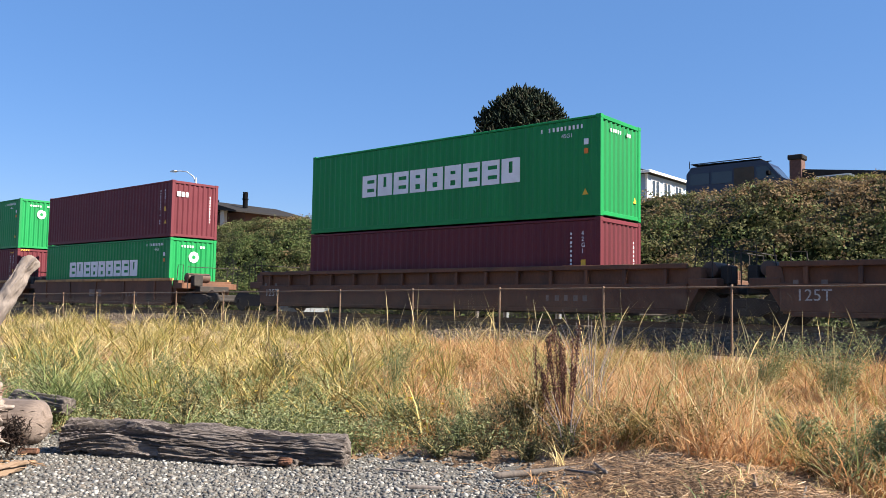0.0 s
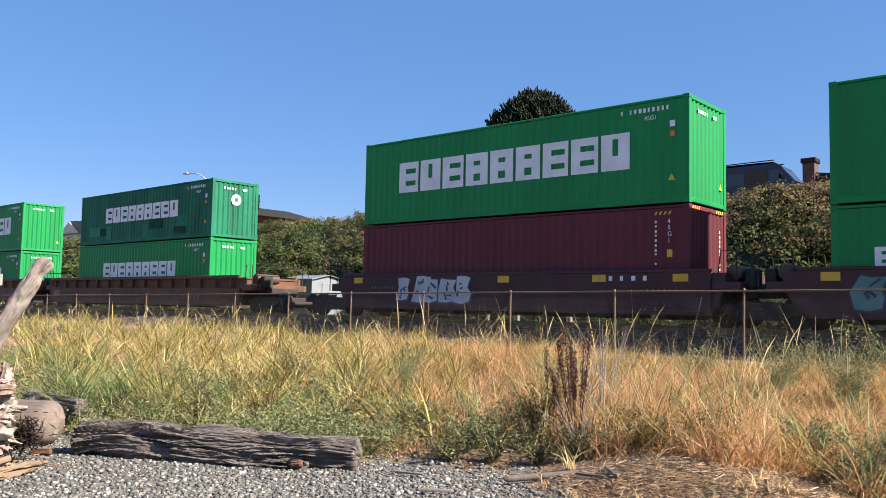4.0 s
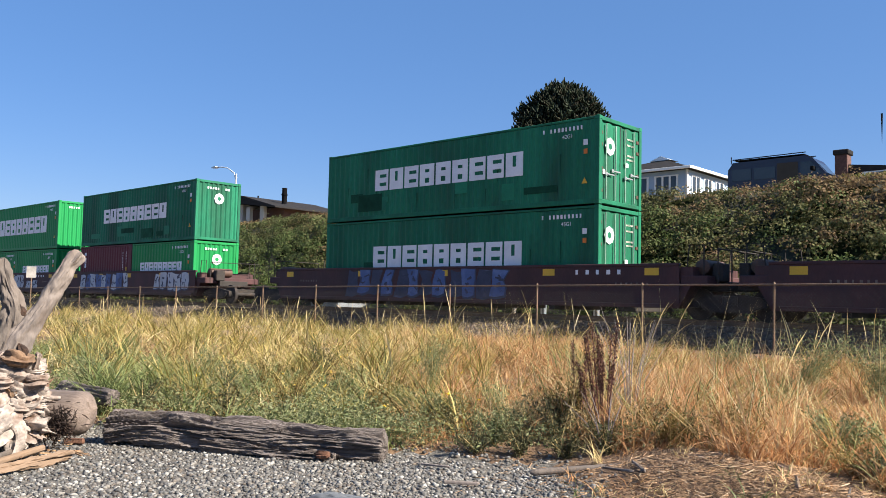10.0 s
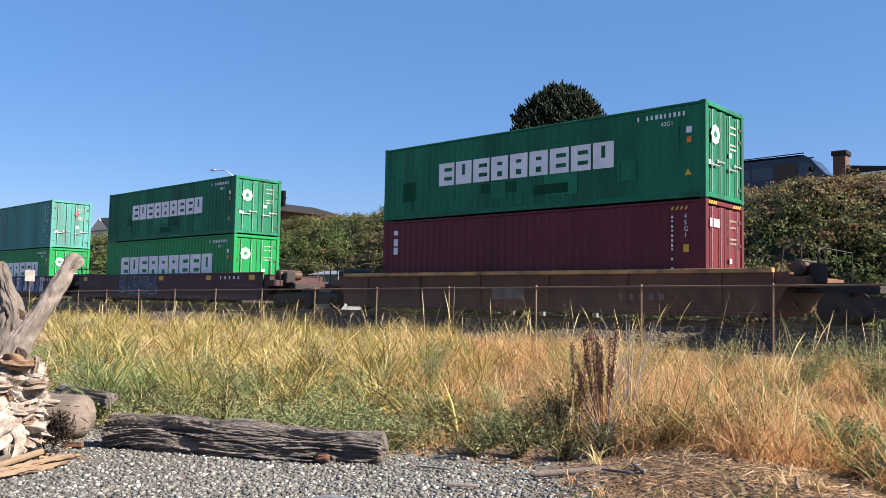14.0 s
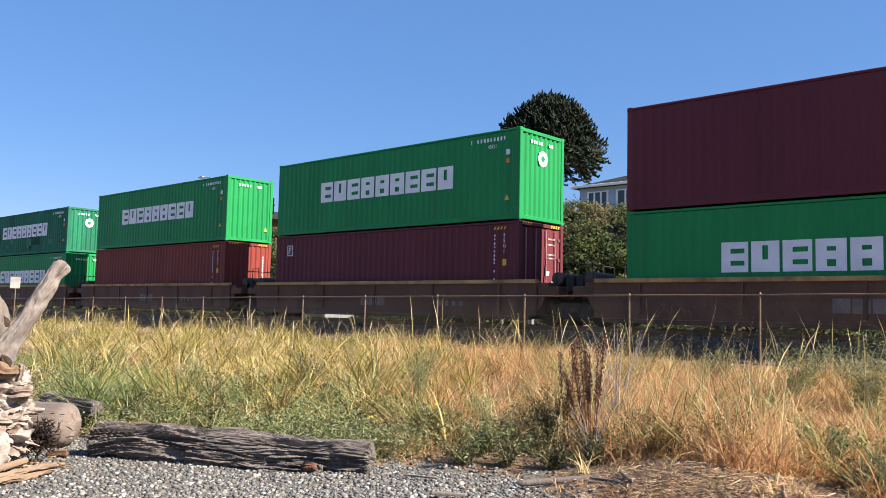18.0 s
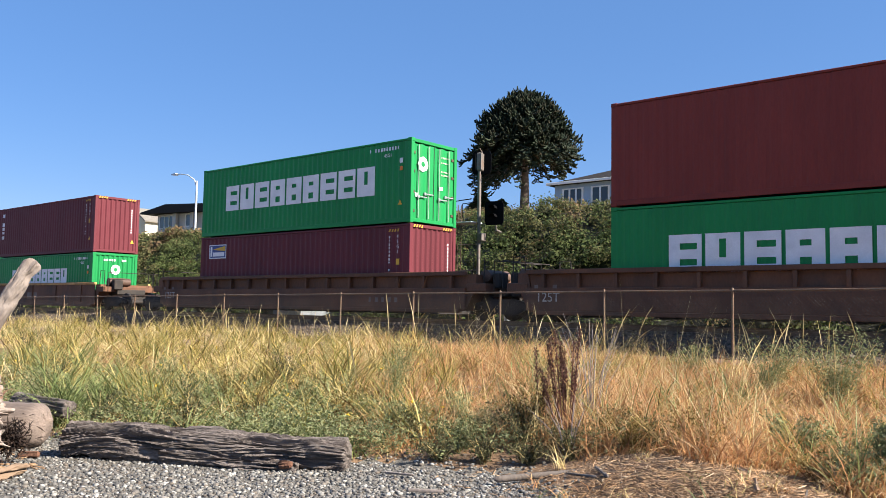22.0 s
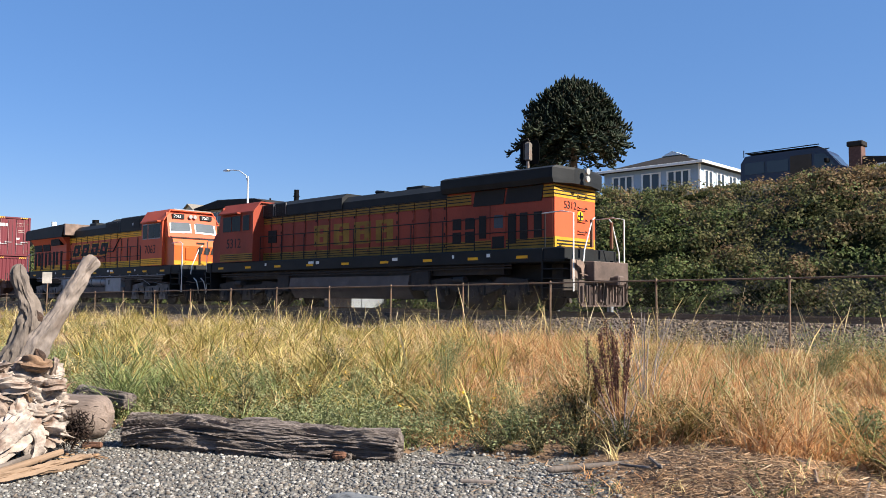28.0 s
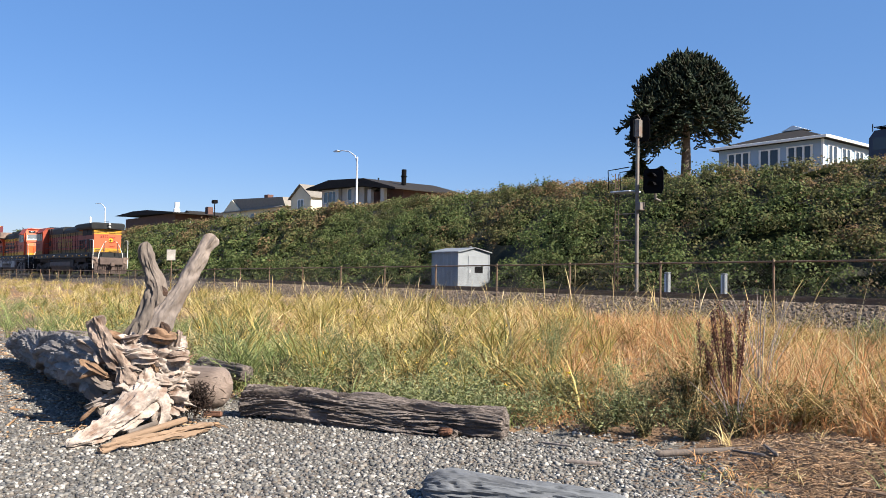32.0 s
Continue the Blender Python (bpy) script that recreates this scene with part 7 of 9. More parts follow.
def monkey_puzzle(x, y, z0, top):
    ob = thing("monkey_puzzle_tree", "dark domed monkey-puzzle tree with a bare grey trunk", "tree", pose(x, y, z0))
    rnd = random.Random(3)
    H = top - z0
    tr = Geo().tube([(0, 0, 0), (0.05, 0, H * 0.25), (-0.03, 0, H * 0.5), (0.02, 0, H * 0.75), (0, 0, H * 0.95)], [0.36, 0.30, 0.26, 0.16, 0.05], 14)
    part("trunk", tr, bark_m, ob, smooth=True)
    V, F, limbs = [], [], Geo()
    # the dome's half width at depths below its top
    deep, wide = (0, 0.25, 0.65, 1.1, 2.1, 3.2, 4.1, 5.0, 5.7), (0.1, 0.85, 1.45, 2.1, 2.85, 3.35, 3.8, 3.9, 3.2)
    N = 330
    for i in range(N):
        f = (i + rnd.random()) / N
        tip = 5.7 * f ** 0.72                      # how far below the top the branch ends
        a = i * 2.39996 + rnd.uniform(-0.3, 0.3)
        lump = 1 + 0.09 * math.sin(3 * a + tip * 1.7) + 0.07 * math.sin(5 * a - tip * 2.3) + 0.05 * math.sin(9 * a + tip * 4)
        reach = float(np.interp(tip, deep, wide)) * lump * rnd.uniform(0.86, 1.02)
        root = H - min(0.4 + tip * 0.62, 4.3) - 0.1       # its height on the trunk
        d = Vector((math.cos(a), math.sin(a), 0))
        side = Vector((-d.y, d.x, 0))
        zt = H - tip
        def on(q, reach=reach, root=root, zt=zt, d=d):
            up = 0.5 * math.sin(math.pi * q) * (0.5 + 0.1 * reach)
            return d * (reach * q) + Vector((0, 0, root + (zt - root) * q ** 1.5 + up))
        limbs.tube([on(q) for q in (0.03, 0.3, 0.6, 0.85)], [0.06, 0.05, 0.04, 0.025], 5)
        low = tip > 4.3
        for j in range(20):
            q = 0.34 + 0.64 * (j / 19) ** 0.8
            b = on(q)
            w = rnd.uniform(0.38, 0.72) * (1.15 - 0.3 * q)
            out = d * rnd.uniform(0.15, 0.8) + side * rnd.uniform(-1.0, 1.0)
            fall = Vector((0, 0, rnd.uniform(-0.55, -0.05) if low else rnd.uniform(-0.3, 0.3)))
            o = (out + fall).normalized() * w
            curl = Vector((0, 0, (0.10 if low else 0.16) + 0.10 * rnd.random()))
            rope(V, F, [b, b + o * 0.28, b + o * 0.52, b + o * 0.74 + curl * 0.2, b + o * 0.9 + curl * 0.55, b + o + curl], 0.062 * rnd.uniform(0.8, 1.2))
    for i in range(46):
        a = math.radians(231 + rnd.gauss(0, 38))
        d, reach = Vector((math.cos(a), math.sin(a), 0)), rnd.uniform(2.2, 4.0)
        side, root, zt = Vector((-d.y, d.x, 0)), H - rnd.uniform(3.9, 5.2), H - rnd.uniform(5.2, 7.0)
        line = [d * (reach * q) + Vector((0, 0, root + (zt - root) * q ** 1.4 + 0.3 * math.sin(math.pi * q))) for q in (0.03, 0.3, 0.6, 0.8, 1.0)]
        limbs.tube(line[:4], [0.06, 0.05, 0.04, 0.025], 5)
        for j in range(18):
            b = line[1].lerp(line[2], rnd.random()) if j < 6 else (line[2].lerp(line[3], rnd.random()) if j < 12 else line[3].lerp(line[4], rnd.random()))
            o = (d * rnd.uniform(0.1, 0.8) + side * rnd.uniform(-1, 1) + Vector((0, 0, rnd.uniform(-0.7, 0.0)))).normalized() * rnd.uniform(0.35, 0.65)
            curl = Vector((0, 0, 0.08 + 0.1 * rnd.random()))
            rope(V, F, [b, b + o * 0.28, b + o * 0.52, b + o * 0.74 + curl * 0.2, b + o * 0.9 + curl * 0.55, b + o + curl], 0.055 * rnd.uniform(0.8, 1.2))
    part("limb", limbs, bark_m, ob, smooth=True)
    piece("crown", loose("crown", np.array([tuple(v) for v in V]), np.array(F), needle_m), ob)
    return ob
monkey_puzzle(-31.5, 45.8, 7.4, 16.3)
fir_m = mat("dark_fir_needles", (0.04, 0.06, 0.03), 0.8, 0, 0.3, 1.5, 20, 0.1, palette=[(0.045, 0.065, 0.03), (0.075, 0.10, 0.042), (0.11, 0.125, 0.055)], through_light=0.35, spec=0.1)
def small_fir(x, y, z0, height, width, label):
    ob = thing("fir_tree", label, "tree", pose(x, y, z0))
    part("trunk", Geo().tube([(0, 0, 0), (0, 0, height * 0.95)], [0.16, 0.02], 8), bark_m, ob, smooth=True)
    rnd = random.Random(int(x * 10))
    V, F = [], []
    for i in range(190):
        g = i / 190
        a = i * 2.4
        r = width * (1 - g) ** 0.7 * rnd.uniform(0.35, 1.15) + 0.15
        z = height * (0.08 + 0.9 * g)
        d = Vector((math.cos(a), math.sin(a), 0))
        for j in range(4):
            e = d * r * rnd.uniform(0.55, 1.0) + Vector((-d.y, d.x, 0)) * rnd.uniform(-0.4, 0.4) * r
            rope(V, F, [Vector((0, 0, z)) + e * 0.2, Vector((0, 0, z - 0.02)) + e * 0.45, Vector((0, 0, z - 0.08)) + e * 0.7, Vector((0, 0, z - 0.1 - 0.1 * r)) + e * 0.88, Vector((0, 0, z - 0.05 - 0.1 * r)) + e], 0.05)
    piece("crown", loose("crown", np.array([tuple(v) for v in V]), np.array(F), fir_m), ob)
small_fir(-34.6, 45.0, 7.2, 2.7, 1.9, "small dark fir beside the larger tree")
small_fir(-33.1, 45.4, 7.3, 1.9, 1.6, "low dark fir under the larger tree")

# lineside: fence, signal, equipment hut, relay boxes
post_m = mat("rusty_fence_steel", (0.22, 0.15, 0.10), 0.7, 0.4, 0.3, 4, 30, 0.2, RUST, 0.4, 4)
wire_m = mat("weathered_fence_wire", (0.045, 0.038, 0.032), 0.8, 0.0, 0.2, 6, 30, 0.0)
galv_m = mat("galvanised_sheet", (0.26, 0.28, 0.30), 0.55, 0.45, 0.15, 2, 30, 0.06, (0.25, 0.25, 0.25), 0.2, 2)
mast_m = mat("dull_aluminium_mast", (0.20, 0.175, 0.155), 0.6, 0.3, 0.25, 3, 30, 0.1, RUST, 0.35, 3)
dark_m = mat("black_signal_paint", (0.005, 0.005, 0.006), 0.85, 0, 0.2, 4, 30, 0.05, spec=0.08)
lamp_m = mat("pale_lamp_post_paint", (0.55, 0.58, 0.62), 0.5, 0, 0.08, 2, 30, 0.03)
conc_m = mat("pale_concrete", (0.42, 0.39, 0.35), 0.9, 0, 0.2, 4, 30, 0.3)
fence = thing("chain_link_fence", "rusty chain-link fence with a top rail beside the track", "fence", kind="structure")
FX = [-12.62 + 3.05 * k for k in range(-30, 9)]
def top_z(x):
    return 2.08 + 0.0085 * min(max(x, -60.0), 10.0)
post_me = Geo().tube([(0, 0, -0.3), (0, 0, 1.58)], 0.026, 8).mesh("post", post_m, True)
cap_me = Geo().tube([(0, 0, 1.56), (0, 0, 1.60), (0, 0, 1.63)], [0.034, 0.034, 0.012], 8).mesh("post_cap", post_m, True)
for k, x in enumerate(FX):
    p = piece("post", post_me, fence, pose(x, FENCE_Y, top_z(x) - 1.57, random.uniform(-0.6, 0.6), random.uniform(-0.6, 0.6), 0))
    piece("post_cap", cap_me, p)
part("top_rail", Geo().tube([(x, FENCE_Y, top_z(x) + 0.012 * math.sin(x)) for x in FX], 0.021, 8), post_m, fence, smooth=True)
wires = Geo()
x0, x1, pitch, hgt = FX[0], FX[-1], 0.075, 1.5
n = int((x1 - x0 - hgt) / pitch)
for i in range(n):
    xa = x0 + i * pitch
    if xa < -62 and i % 2:
        continue
    for s in (0, 1):
        a = Vector((xa + (0 if s == 0 else hgt), FENCE_Y - 0.03 - 0.006 * s, top_z(xa) - hgt))
        b = Vector((xa + (hgt if s == 0 else 0), FENCE_Y - 0.03 - 0.006 * s, top_z(xa)))
        wires.tube([a, b], 0.0014, 3, False)
me = bpy.data.meshes.new("mesh_wire")
me.from_pydata(wires.v, [], wires.f)
me.materials.append(wire_m)
tagged(piece("mesh_wire", me, fence), "woven diamond wire mesh", kind="stuff")

def sheet_hut():
    ob = thing("signal_hut", "small ribbed galvanised steel equipment hut behind the track", "hut", pose(-30.0, 25.2, 0.90))
    w, d, h = 2.07, 2.0, 1.78
    part("base", Geo().box(-w - 0.08, 0.08, -0.08, d + 0.08, -0.12, 0.06, 0.01), conc_m, ob)
    part("wall", corrugated(w, h, 0.28, 0.02, 0.06), galv_m, ob, m=pose(-w, 0, 0.06))
    part("wall", corrugated(w, h, 0.28, 0.02, 0.06), galv_m, ob, m=pose(0, d, 0.06, 0, 0, 180))
    part("wall", Geo().box(-w, -w + 0.03, 0, d, 0.06, h + 0.06), galv_m, ob)
    part("end_wall", Geo().prism([(0, 0.06), (d, 0.06), (d, h + 0.06), (d / 2, h + 0.26), (0, h + 0.06)], -0.03, 0.0, "x"), galv_m, ob)
    for s in (0, 1):
        a, b = (0, d / 2) if s == 0 else (d / 2, d)
        za, zb = (h + 0.06, h + 0.28) if s == 0 else (h + 0.28, h + 0.06)
        ex = -0.1 if s == 0 else 0.1
        part("roof_sheet", Geo().prism([(a + min(ex, 0), za - (0.02 if s == 0 else 0)), (b + max(ex, 0), zb - (0 if s == 0 else 0.02)), (b + max(ex, 0), zb + 0.03), (a + min(ex, 0), za + 0.03)], -w - 0.1, 0.12, "x"), galv_m, ob)
    for y in (0.0, d):
        part("corner_trim", Geo().box(-0.05, 0.03, y - 0.03, y + 0.03, 0.06, h + 0.06, 0.008), galv_m, ob)
    dr = part("door", Geo().box(0.0, 0.035, 0.62, 1.45, 0.12, h - 0.1, 0.01), galv_m, ob)
    part("vent", Geo().box(0.035, 0.05, 1.02, 1.55, 0.85, 1.15, 0.006), dark_m, dr, "dark louvred vent")
    part("latch", Geo().box(0.035, 0.07, 0.68, 0.72, 0.85, 1.0, 0.006), M["white"], dr)
    part("hood", Geo().box(0.035, 0.11, 0.95, 1.62, 1.22, 1.25, 0.006), galv_m, ob)
    for y in (0.1, 1.0):
        part("lifting_ring", Geo().tube([(-y * 1.6 - 0.1, d / 2 - 0.06, h + 0.27), (-y * 1.6 - 0.1, d / 2 - 0.06, h + 0.36), (-y * 1.6 - 0.1, d / 2 + 0.06, h + 0.36), (-y * 1.6 - 0.1, d / 2 + 0.06, h + 0.27)], 0.014, 6), galv_m, ob, smooth=True)
sheet_hut()

def signal_mast():
    bx, by = -19.0, 24.6
    g0 = float(ground_z(bx, by))
    ob = thing("railway_signal", "grey railway signal mast with a ladder and black target heads", "railway signal", pose(bx, by, g0))
    top = 6.0 + 1.55 - g0
    part("mast", Geo().tube([(0, 0, 0), (0, 0, top - 0.55)], 0.07, 14), mast_m, ob, smooth=True)
    part("mast_base", Geo().box(-0.2, 0.2, -0.2, 0.2, 0, 0.28, 0.03), conc_m, ob)
    part("mast_cap", Geo().tube([(0, 0, top - 0.55), (0, 0, top - 0.4), (0, 0, top)], [0.07, 0.09, 0.06], 12), mast_m, ob, smooth=True)
    def head(z, dx, turn, label):
        hd = part("signal_head", Geo().prism([(-0.32, -0.45), (0.32, -0.45), (0.38, -0.3), (0.38, 0.3), (0.32, 0.45), (-0.32, 0.45), (-0.38, 0.3), (-0.38, -0.3)], -0.02, 0.02, "x"), dark_m, ob, label, pose(dx, 0.0, z, 0, 0, turn))
        part("lamp_case", Geo().box(-0.30, -0.02, -0.11, 0.11, -0.34, 0.34, 0.03), mast_m, hd)
        part("case_hinge", Geo().tube([(-0.3, 0.15, -0.3), (-0.3, 0.15, 0.3)], 0.018, 6), dark_m, hd, smooth=True)
        part("cable", Geo().tube([(-0.2, -0.1, 0.34), (-0.3, -0.02, 0.5), (-0.2, 0.2, 0.46)], 0.014, 5), mast_m, hd, smooth=True)
        for k in (-0.16, 0.16):
            v = Geo()
            v.add([(0.02 + 0.28 * q, 0.13 * math.cos(a), k + 0.13 * math.sin(a)) for q in (0, 1) for a in [i * math.pi / 8 for i in range(9)]], [(i, i + 1, i + 10, i + 9) for i in range(8)])
            part("visor", v, dark_m, hd)
        part("bracket", Geo().tube([(-0.2, 0, -0.35), (-0.2, 0, -0.62), (-dx if abs(dx) > 0.3 else -0.2, 0, -0.66)], 0.045, 8), mast_m, hd, smooth=True)
    head(top - 0.42, 0.10, 108, "black upper target head seen from behind")
    head(5.15 + 1.55 - g0 - 1.55, 0.72, -74, "black lower target head")
    # ladder and platform
    for s in (-0.10, 0.10):
        part("ladder_rail", Geo().tube([(-0.95, s, 0), (-0.95, s, 4.75)], 0.018, 6), M["casting"], ob, smooth=True)
    rg = Geo().tube([(0, -0.10, 0), (0, 0.10, 0)], 0.012, 5).mesh("rung", M["casting"], True)
    for i in range(15):
        piece("rung", rg, ob, pose(-0.95, 0, 0.3 + i * 0.3))
    for z in (1.2, 2.2, 3.2):
        part("brace", Geo().tube([(-0.95, 0, z), (0, 0, z)], 0.02, 6), mast_m, ob, smooth=True)
    part("platform", Geo().box(-1.0, -0.1, -0.35, 0.35, 4.0, 4.05, 0.01), lamp_m, ob)
    part("guard_rail", Geo().tube([(-1.05, -0.35, 4.05), (-1.1, -0.35, 4.85), (-0.1, -0.35, 4.9)], 0.02, 6).tube([(-1.05, 0.35, 4.05), (-1.1, 0.35, 4.85), (-0.1, 0.35, 4.9)], 0.02, 6), dark_m, ob, smooth=True)
    part("junction_box", Geo().box(0.06, 0.24, -0.14, 0.14, 3.3, 3.6, 0.02), mast_m, ob)
signal_mast()
for x, y, z0, hh in ((-17.2, 24.0, 0.80, 0.98), (-15.0, 24.0, 0.80, 0.95)):
    ob = thing("relay_box", "grey lineside relay box with white strip on a post", "relay box", pose(x, y, z0), "relay boxes by the track")
    part("pedestal", Geo().tube([(0, 0, -0.05), (0, 0, 0.3)], 0.06, 10), mast_m, ob, smooth=True)
    part("case", Geo().box(-0.075, 0.075, -0.08, 0.08, 0.2, hh, 0.02), galv_m, ob)
    part("door_strip", Geo().box(-0.08, -0.02, -0.085, -0.079, 0.22, hh - 0.02), lamp_m, ob, "white front strip")
    part("lid", Geo().box(-0.09, 0.09, -0.095, 0.095, hh, hh + 0.04, 0.015), galv_m, ob)
sg = thing("white_sign", "blank white sign plate on a thin post", "sign", pose(-45.4, 17.0, 0.5))
part("sign_post", Geo().tube([(0, 0.02, 0), (0, 0.02, 2.3)], 0.03, 8), post_m, sg, smooth=True)
part("plate", Geo().box(-0.24, 0.24, -0.02, 0.0, 1.72, 2.32, 0.004), conc_m, sg, m=pose(0, 0, 0, 0, 0, 55))

# houses, vehicles and lamps above the bank
siding_blue = mat("pale_blue_siding", (0.32, 0.42, 0.54), 0.75, 0, 0.08, 1, 20, 0.05)
siding_cream = mat("cream_siding", (0.62, 0.56, 0.42), 0.75, 0, 0.08, 1, 20, 0.05)
siding_grey = mat("pale_grey_render", (0.48, 0.46, 0.43), 0.8, 0, 0.08, 1, 20, 0.05)
trim_m = mat("white_house_trim", (0.78, 0.78, 0.76), 0.6, 0, 0.05, 1, 20, 0.03)
roof_dark = mat("dark_shingle_roof", (0.034, 0.032, 0.032), 0.9, 0, 0.25, 3, 30, 0.3, spec=0.08)
roof_grey = mat("grey_shingle_roof", (0.20, 0.18, 0.155), 0.9, 0, 0.2, 3, 30, 0.3)
glass_m = mat("reflecting_window_glass", (0.035, 0.045, 0.055), 0.12, 0, 0.1, 1, 10, 0.0, spec=0.5)
brick_m = mat("red_brick", (0.115, 0.056, 0.045), 0.85, 0, 0.3, 6, 30, 0.3)
brown_wall = mat("dark_brown_cladding", (0.10, 0.045, 0.032), 0.8, 0, 0.2, 2, 20, 0.1)
def window(ob, x0, x1, y, z0, z1, axis="y", panes=1):
    """A white-framed window in a wall; axis: the wall's normal."""
    def bx(g, a0, a1, c0, c1, zz0, zz1):
        return g.box(a0, a1, c0, c1, zz0, zz1) if axis == "y" else g.box(c0, c1, a0, a1, zz0, zz1)
    s = -1 if axis == "y" else 1
    lo, hi = sorted((y, y + s * 0.05))
    f = Geo()
    bx(f, x0 - 0.1, x1 + 0.1, lo, hi, z0 - 0.1, z0)
    bx(f, x0 - 0.1, x1 + 0.1, lo, hi, z1, z1 + 0.1)
    for i in range(panes + 1):
        c = x0 + (x1 - x0) * i / panes
        bx(f, c - 0.08, c + 0.08, lo, hi, z0, z1)
    w = part("window", f, trim_m, ob)
    for i in range(panes):
        a, b = x0 + (x1 - x0) * i / panes + 0.08, x0 + (x1 - x0) * (i + 1) / panes - 0.08
        part("pane", bx(Geo(), a, b, *sorted((y - s * 0.01, y + s * 0.02)), z0, z1), glass_m, w)
def hip_roof(x0, x1, y0, y1, ze, zr, over):
    x0, x1, y0, y1 = x0 - over, x1 + over, y0 - over, y1 + over
    k = min((y1 - y0) / 2, (x1 - x0) / 2)
    ym = (y0 + y1) / 2
    v = [(x0, y0, ze), (x1, y0, ze), (x1, y1, ze), (x0, y1, ze), (x0 + k, ym, zr), (x1 - k, ym, zr)]
    v += [(x, y, z - 0.12) for x, y, z in v[:4]]
    return Geo().add(v, [(0, 1, 5, 4), (1, 2, 5), (2, 3, 4, 5), (3, 0, 4), (0, 6, 7, 1), (1, 7, 8, 2), (2, 8, 9, 3), (3, 9, 6, 0), (6, 9, 8, 7)])
# blue house
ob = thing("house", "pale blue house with white trim and dark hip roof", "house", pose(0, 0, 0), "houses above the bank")
part("wall", Geo().box(-38.05, -29.35, 60, 69, 8.5, 12.45), siding_blue, ob)
part("roof", hip_roof(-38.05, -29.35, 60, 69, 12.4, 14.15, 0.5), roof_dark, ob)
part("gutter", Geo().box(-38.6, -28.8, 59.40, 59.5, 12.28, 12.5, 0.02).box(-28.85, -28.75, 59.5, 69.5, 12.28, 12.5, 0.02), trim_m, ob)
part("roof_vent", Geo().prism([(-34.6, 13.9), (-32.6, 13.9), (-33.6, 14.3)], 63.6, 65, "y"), trim_m, ob)
for a, b, n in ((-37.2, -35.3, 3), (-34.4, -32.8, 2), (-32.1, -30.2, 3)):
    window(ob, a, b, 60, 10.5, 11.85, "y", n)
for y0, y1 in ((60.8, 62.2), (63.0, 64.4), (65.2, 66.6)):
    window(ob, y0, y1, -29.35, 10.5, 11.85, "x", 2)
part("corner_board", Geo().box(-29.45, -29.29, 59.92, 60.1, 8.5, 12.4), trim_m, ob)
# long dark-roofed house
ob = thing("house", "pale rendered house with broad dark hip roof", "house", pose(0, 0, 0), "houses above the bank")
part("wall", Geo().box(-88.5, -79, 52, 60, 8.0, 12.05), siding_grey, ob)
part("wall", Geo().box(-79, -72.4, 52.8, 60, 8.0, 11.2), brown_wall, ob)
part("roof", Geo().prism([(-90.5, 12.28), (-85.0, 12.95), (-77.5, 12.55), (-71.2, 11.05), (-71.2, 10.9), (-78.5, 11.75), (-90.5, 12.1)], 50.8, 61, "y"), roof_dark, ob)
for a, b, n in ((-88.0, -85.0, 3), (-82.5, -81.4, 1)):
    window(ob, a, b, 52, 10.4, 11.7, "y", n)
for x in (-84.2, -80.6, -77.2, -74.6):
    part("column", Geo().box(x - 0.35, x + 0.35, 51.5, 51.9, 8.0, 11.9 if x < -79 else 11.3), siding_grey, ob)
part("flue", Geo().tube([(-74.0, 54, 11.8), (-74.0, 54, 13.5)], 0.28, 12).tube([(-74.0, 54, 12.7), (-74.0, 54, 12.8)], 0.36, 12), dark_m, ob, "black metal flue")
part("roof_vent", Geo().tube([(-80.5, 55, 12.5), (-80.5, 55, 13.2)], 0.09, 8), dark_m, ob)
# cream gabled house
ob = thing("house", "small cream gabled house with grey shingle roof", "house", pose(0, 0, 0), "houses above the bank")
part("gable_wall", Geo().prism([(-107.6, 9), (-101.8, 9), (-101.8, 12.7), (-104.7, 14.4), (-107.6, 12.7)], 58, 58.2, "y"), siding_cream, ob)
part("side_wall", Geo().box(-102.0, -101.8, 58.2, 68, 9, 12.7), siding_cream, ob)
for s in (-1, 1):
    e = -104.7 + s * 3.3
    part("roof", Geo().prism([(-104.7, 14.45), (-104.7, 14.62), (e, 12.65), (e, 12.48)], 57.7, 68.3, "y"), roof_grey, ob)
window(ob, -105.6, -103.9, 58, 10.4, 12.3, "y", 2)
window(ob, 60.5, 63.5, -101.8, 10.6, 12.0, "x", 2)
# tan-roofed house with a chimney
ob = thing("house", "low cream house with long tan roof and brick chimney", "house", pose(0, 0, 0), "houses above the bank")
part("gable_wall", Geo().prism([(-140.5, 9.4), (-133.5, 9.4), (-133.5, 12.6), (-137, 14.6), (-140.5, 12.6)], 62, 62.2, "y"), siding_cream, ob)
part("roof", Geo().prism([(-141, 12.4), (-137, 14.75), (-118.5, 14.0), (-117.5, 12.5)], 62.3, 70, "y"), roof_grey, ob)
part("wall", Geo().box(-133.5, -118.5, 62.2, 69, 9.4, 12.6), siding_cream, ob)
part("roof", Geo().add([(-141, 61.7, 12.5), (-117.5, 61.7, 12.4), (-120, 66, 14.2), (-137, 66, 14.8), (-141, 61.7, 12.35), (-117.5, 61.7, 12.25)], [(0, 1, 2, 3), (0, 4, 5, 1), (4, 3, 2, 5)]), roof_grey, ob)
part("chimney", Geo().box(-129.4, -128.0, 64.5, 65.6, 13.4, 15.2, 0.05), brick_m, ob, "red brick chimney")
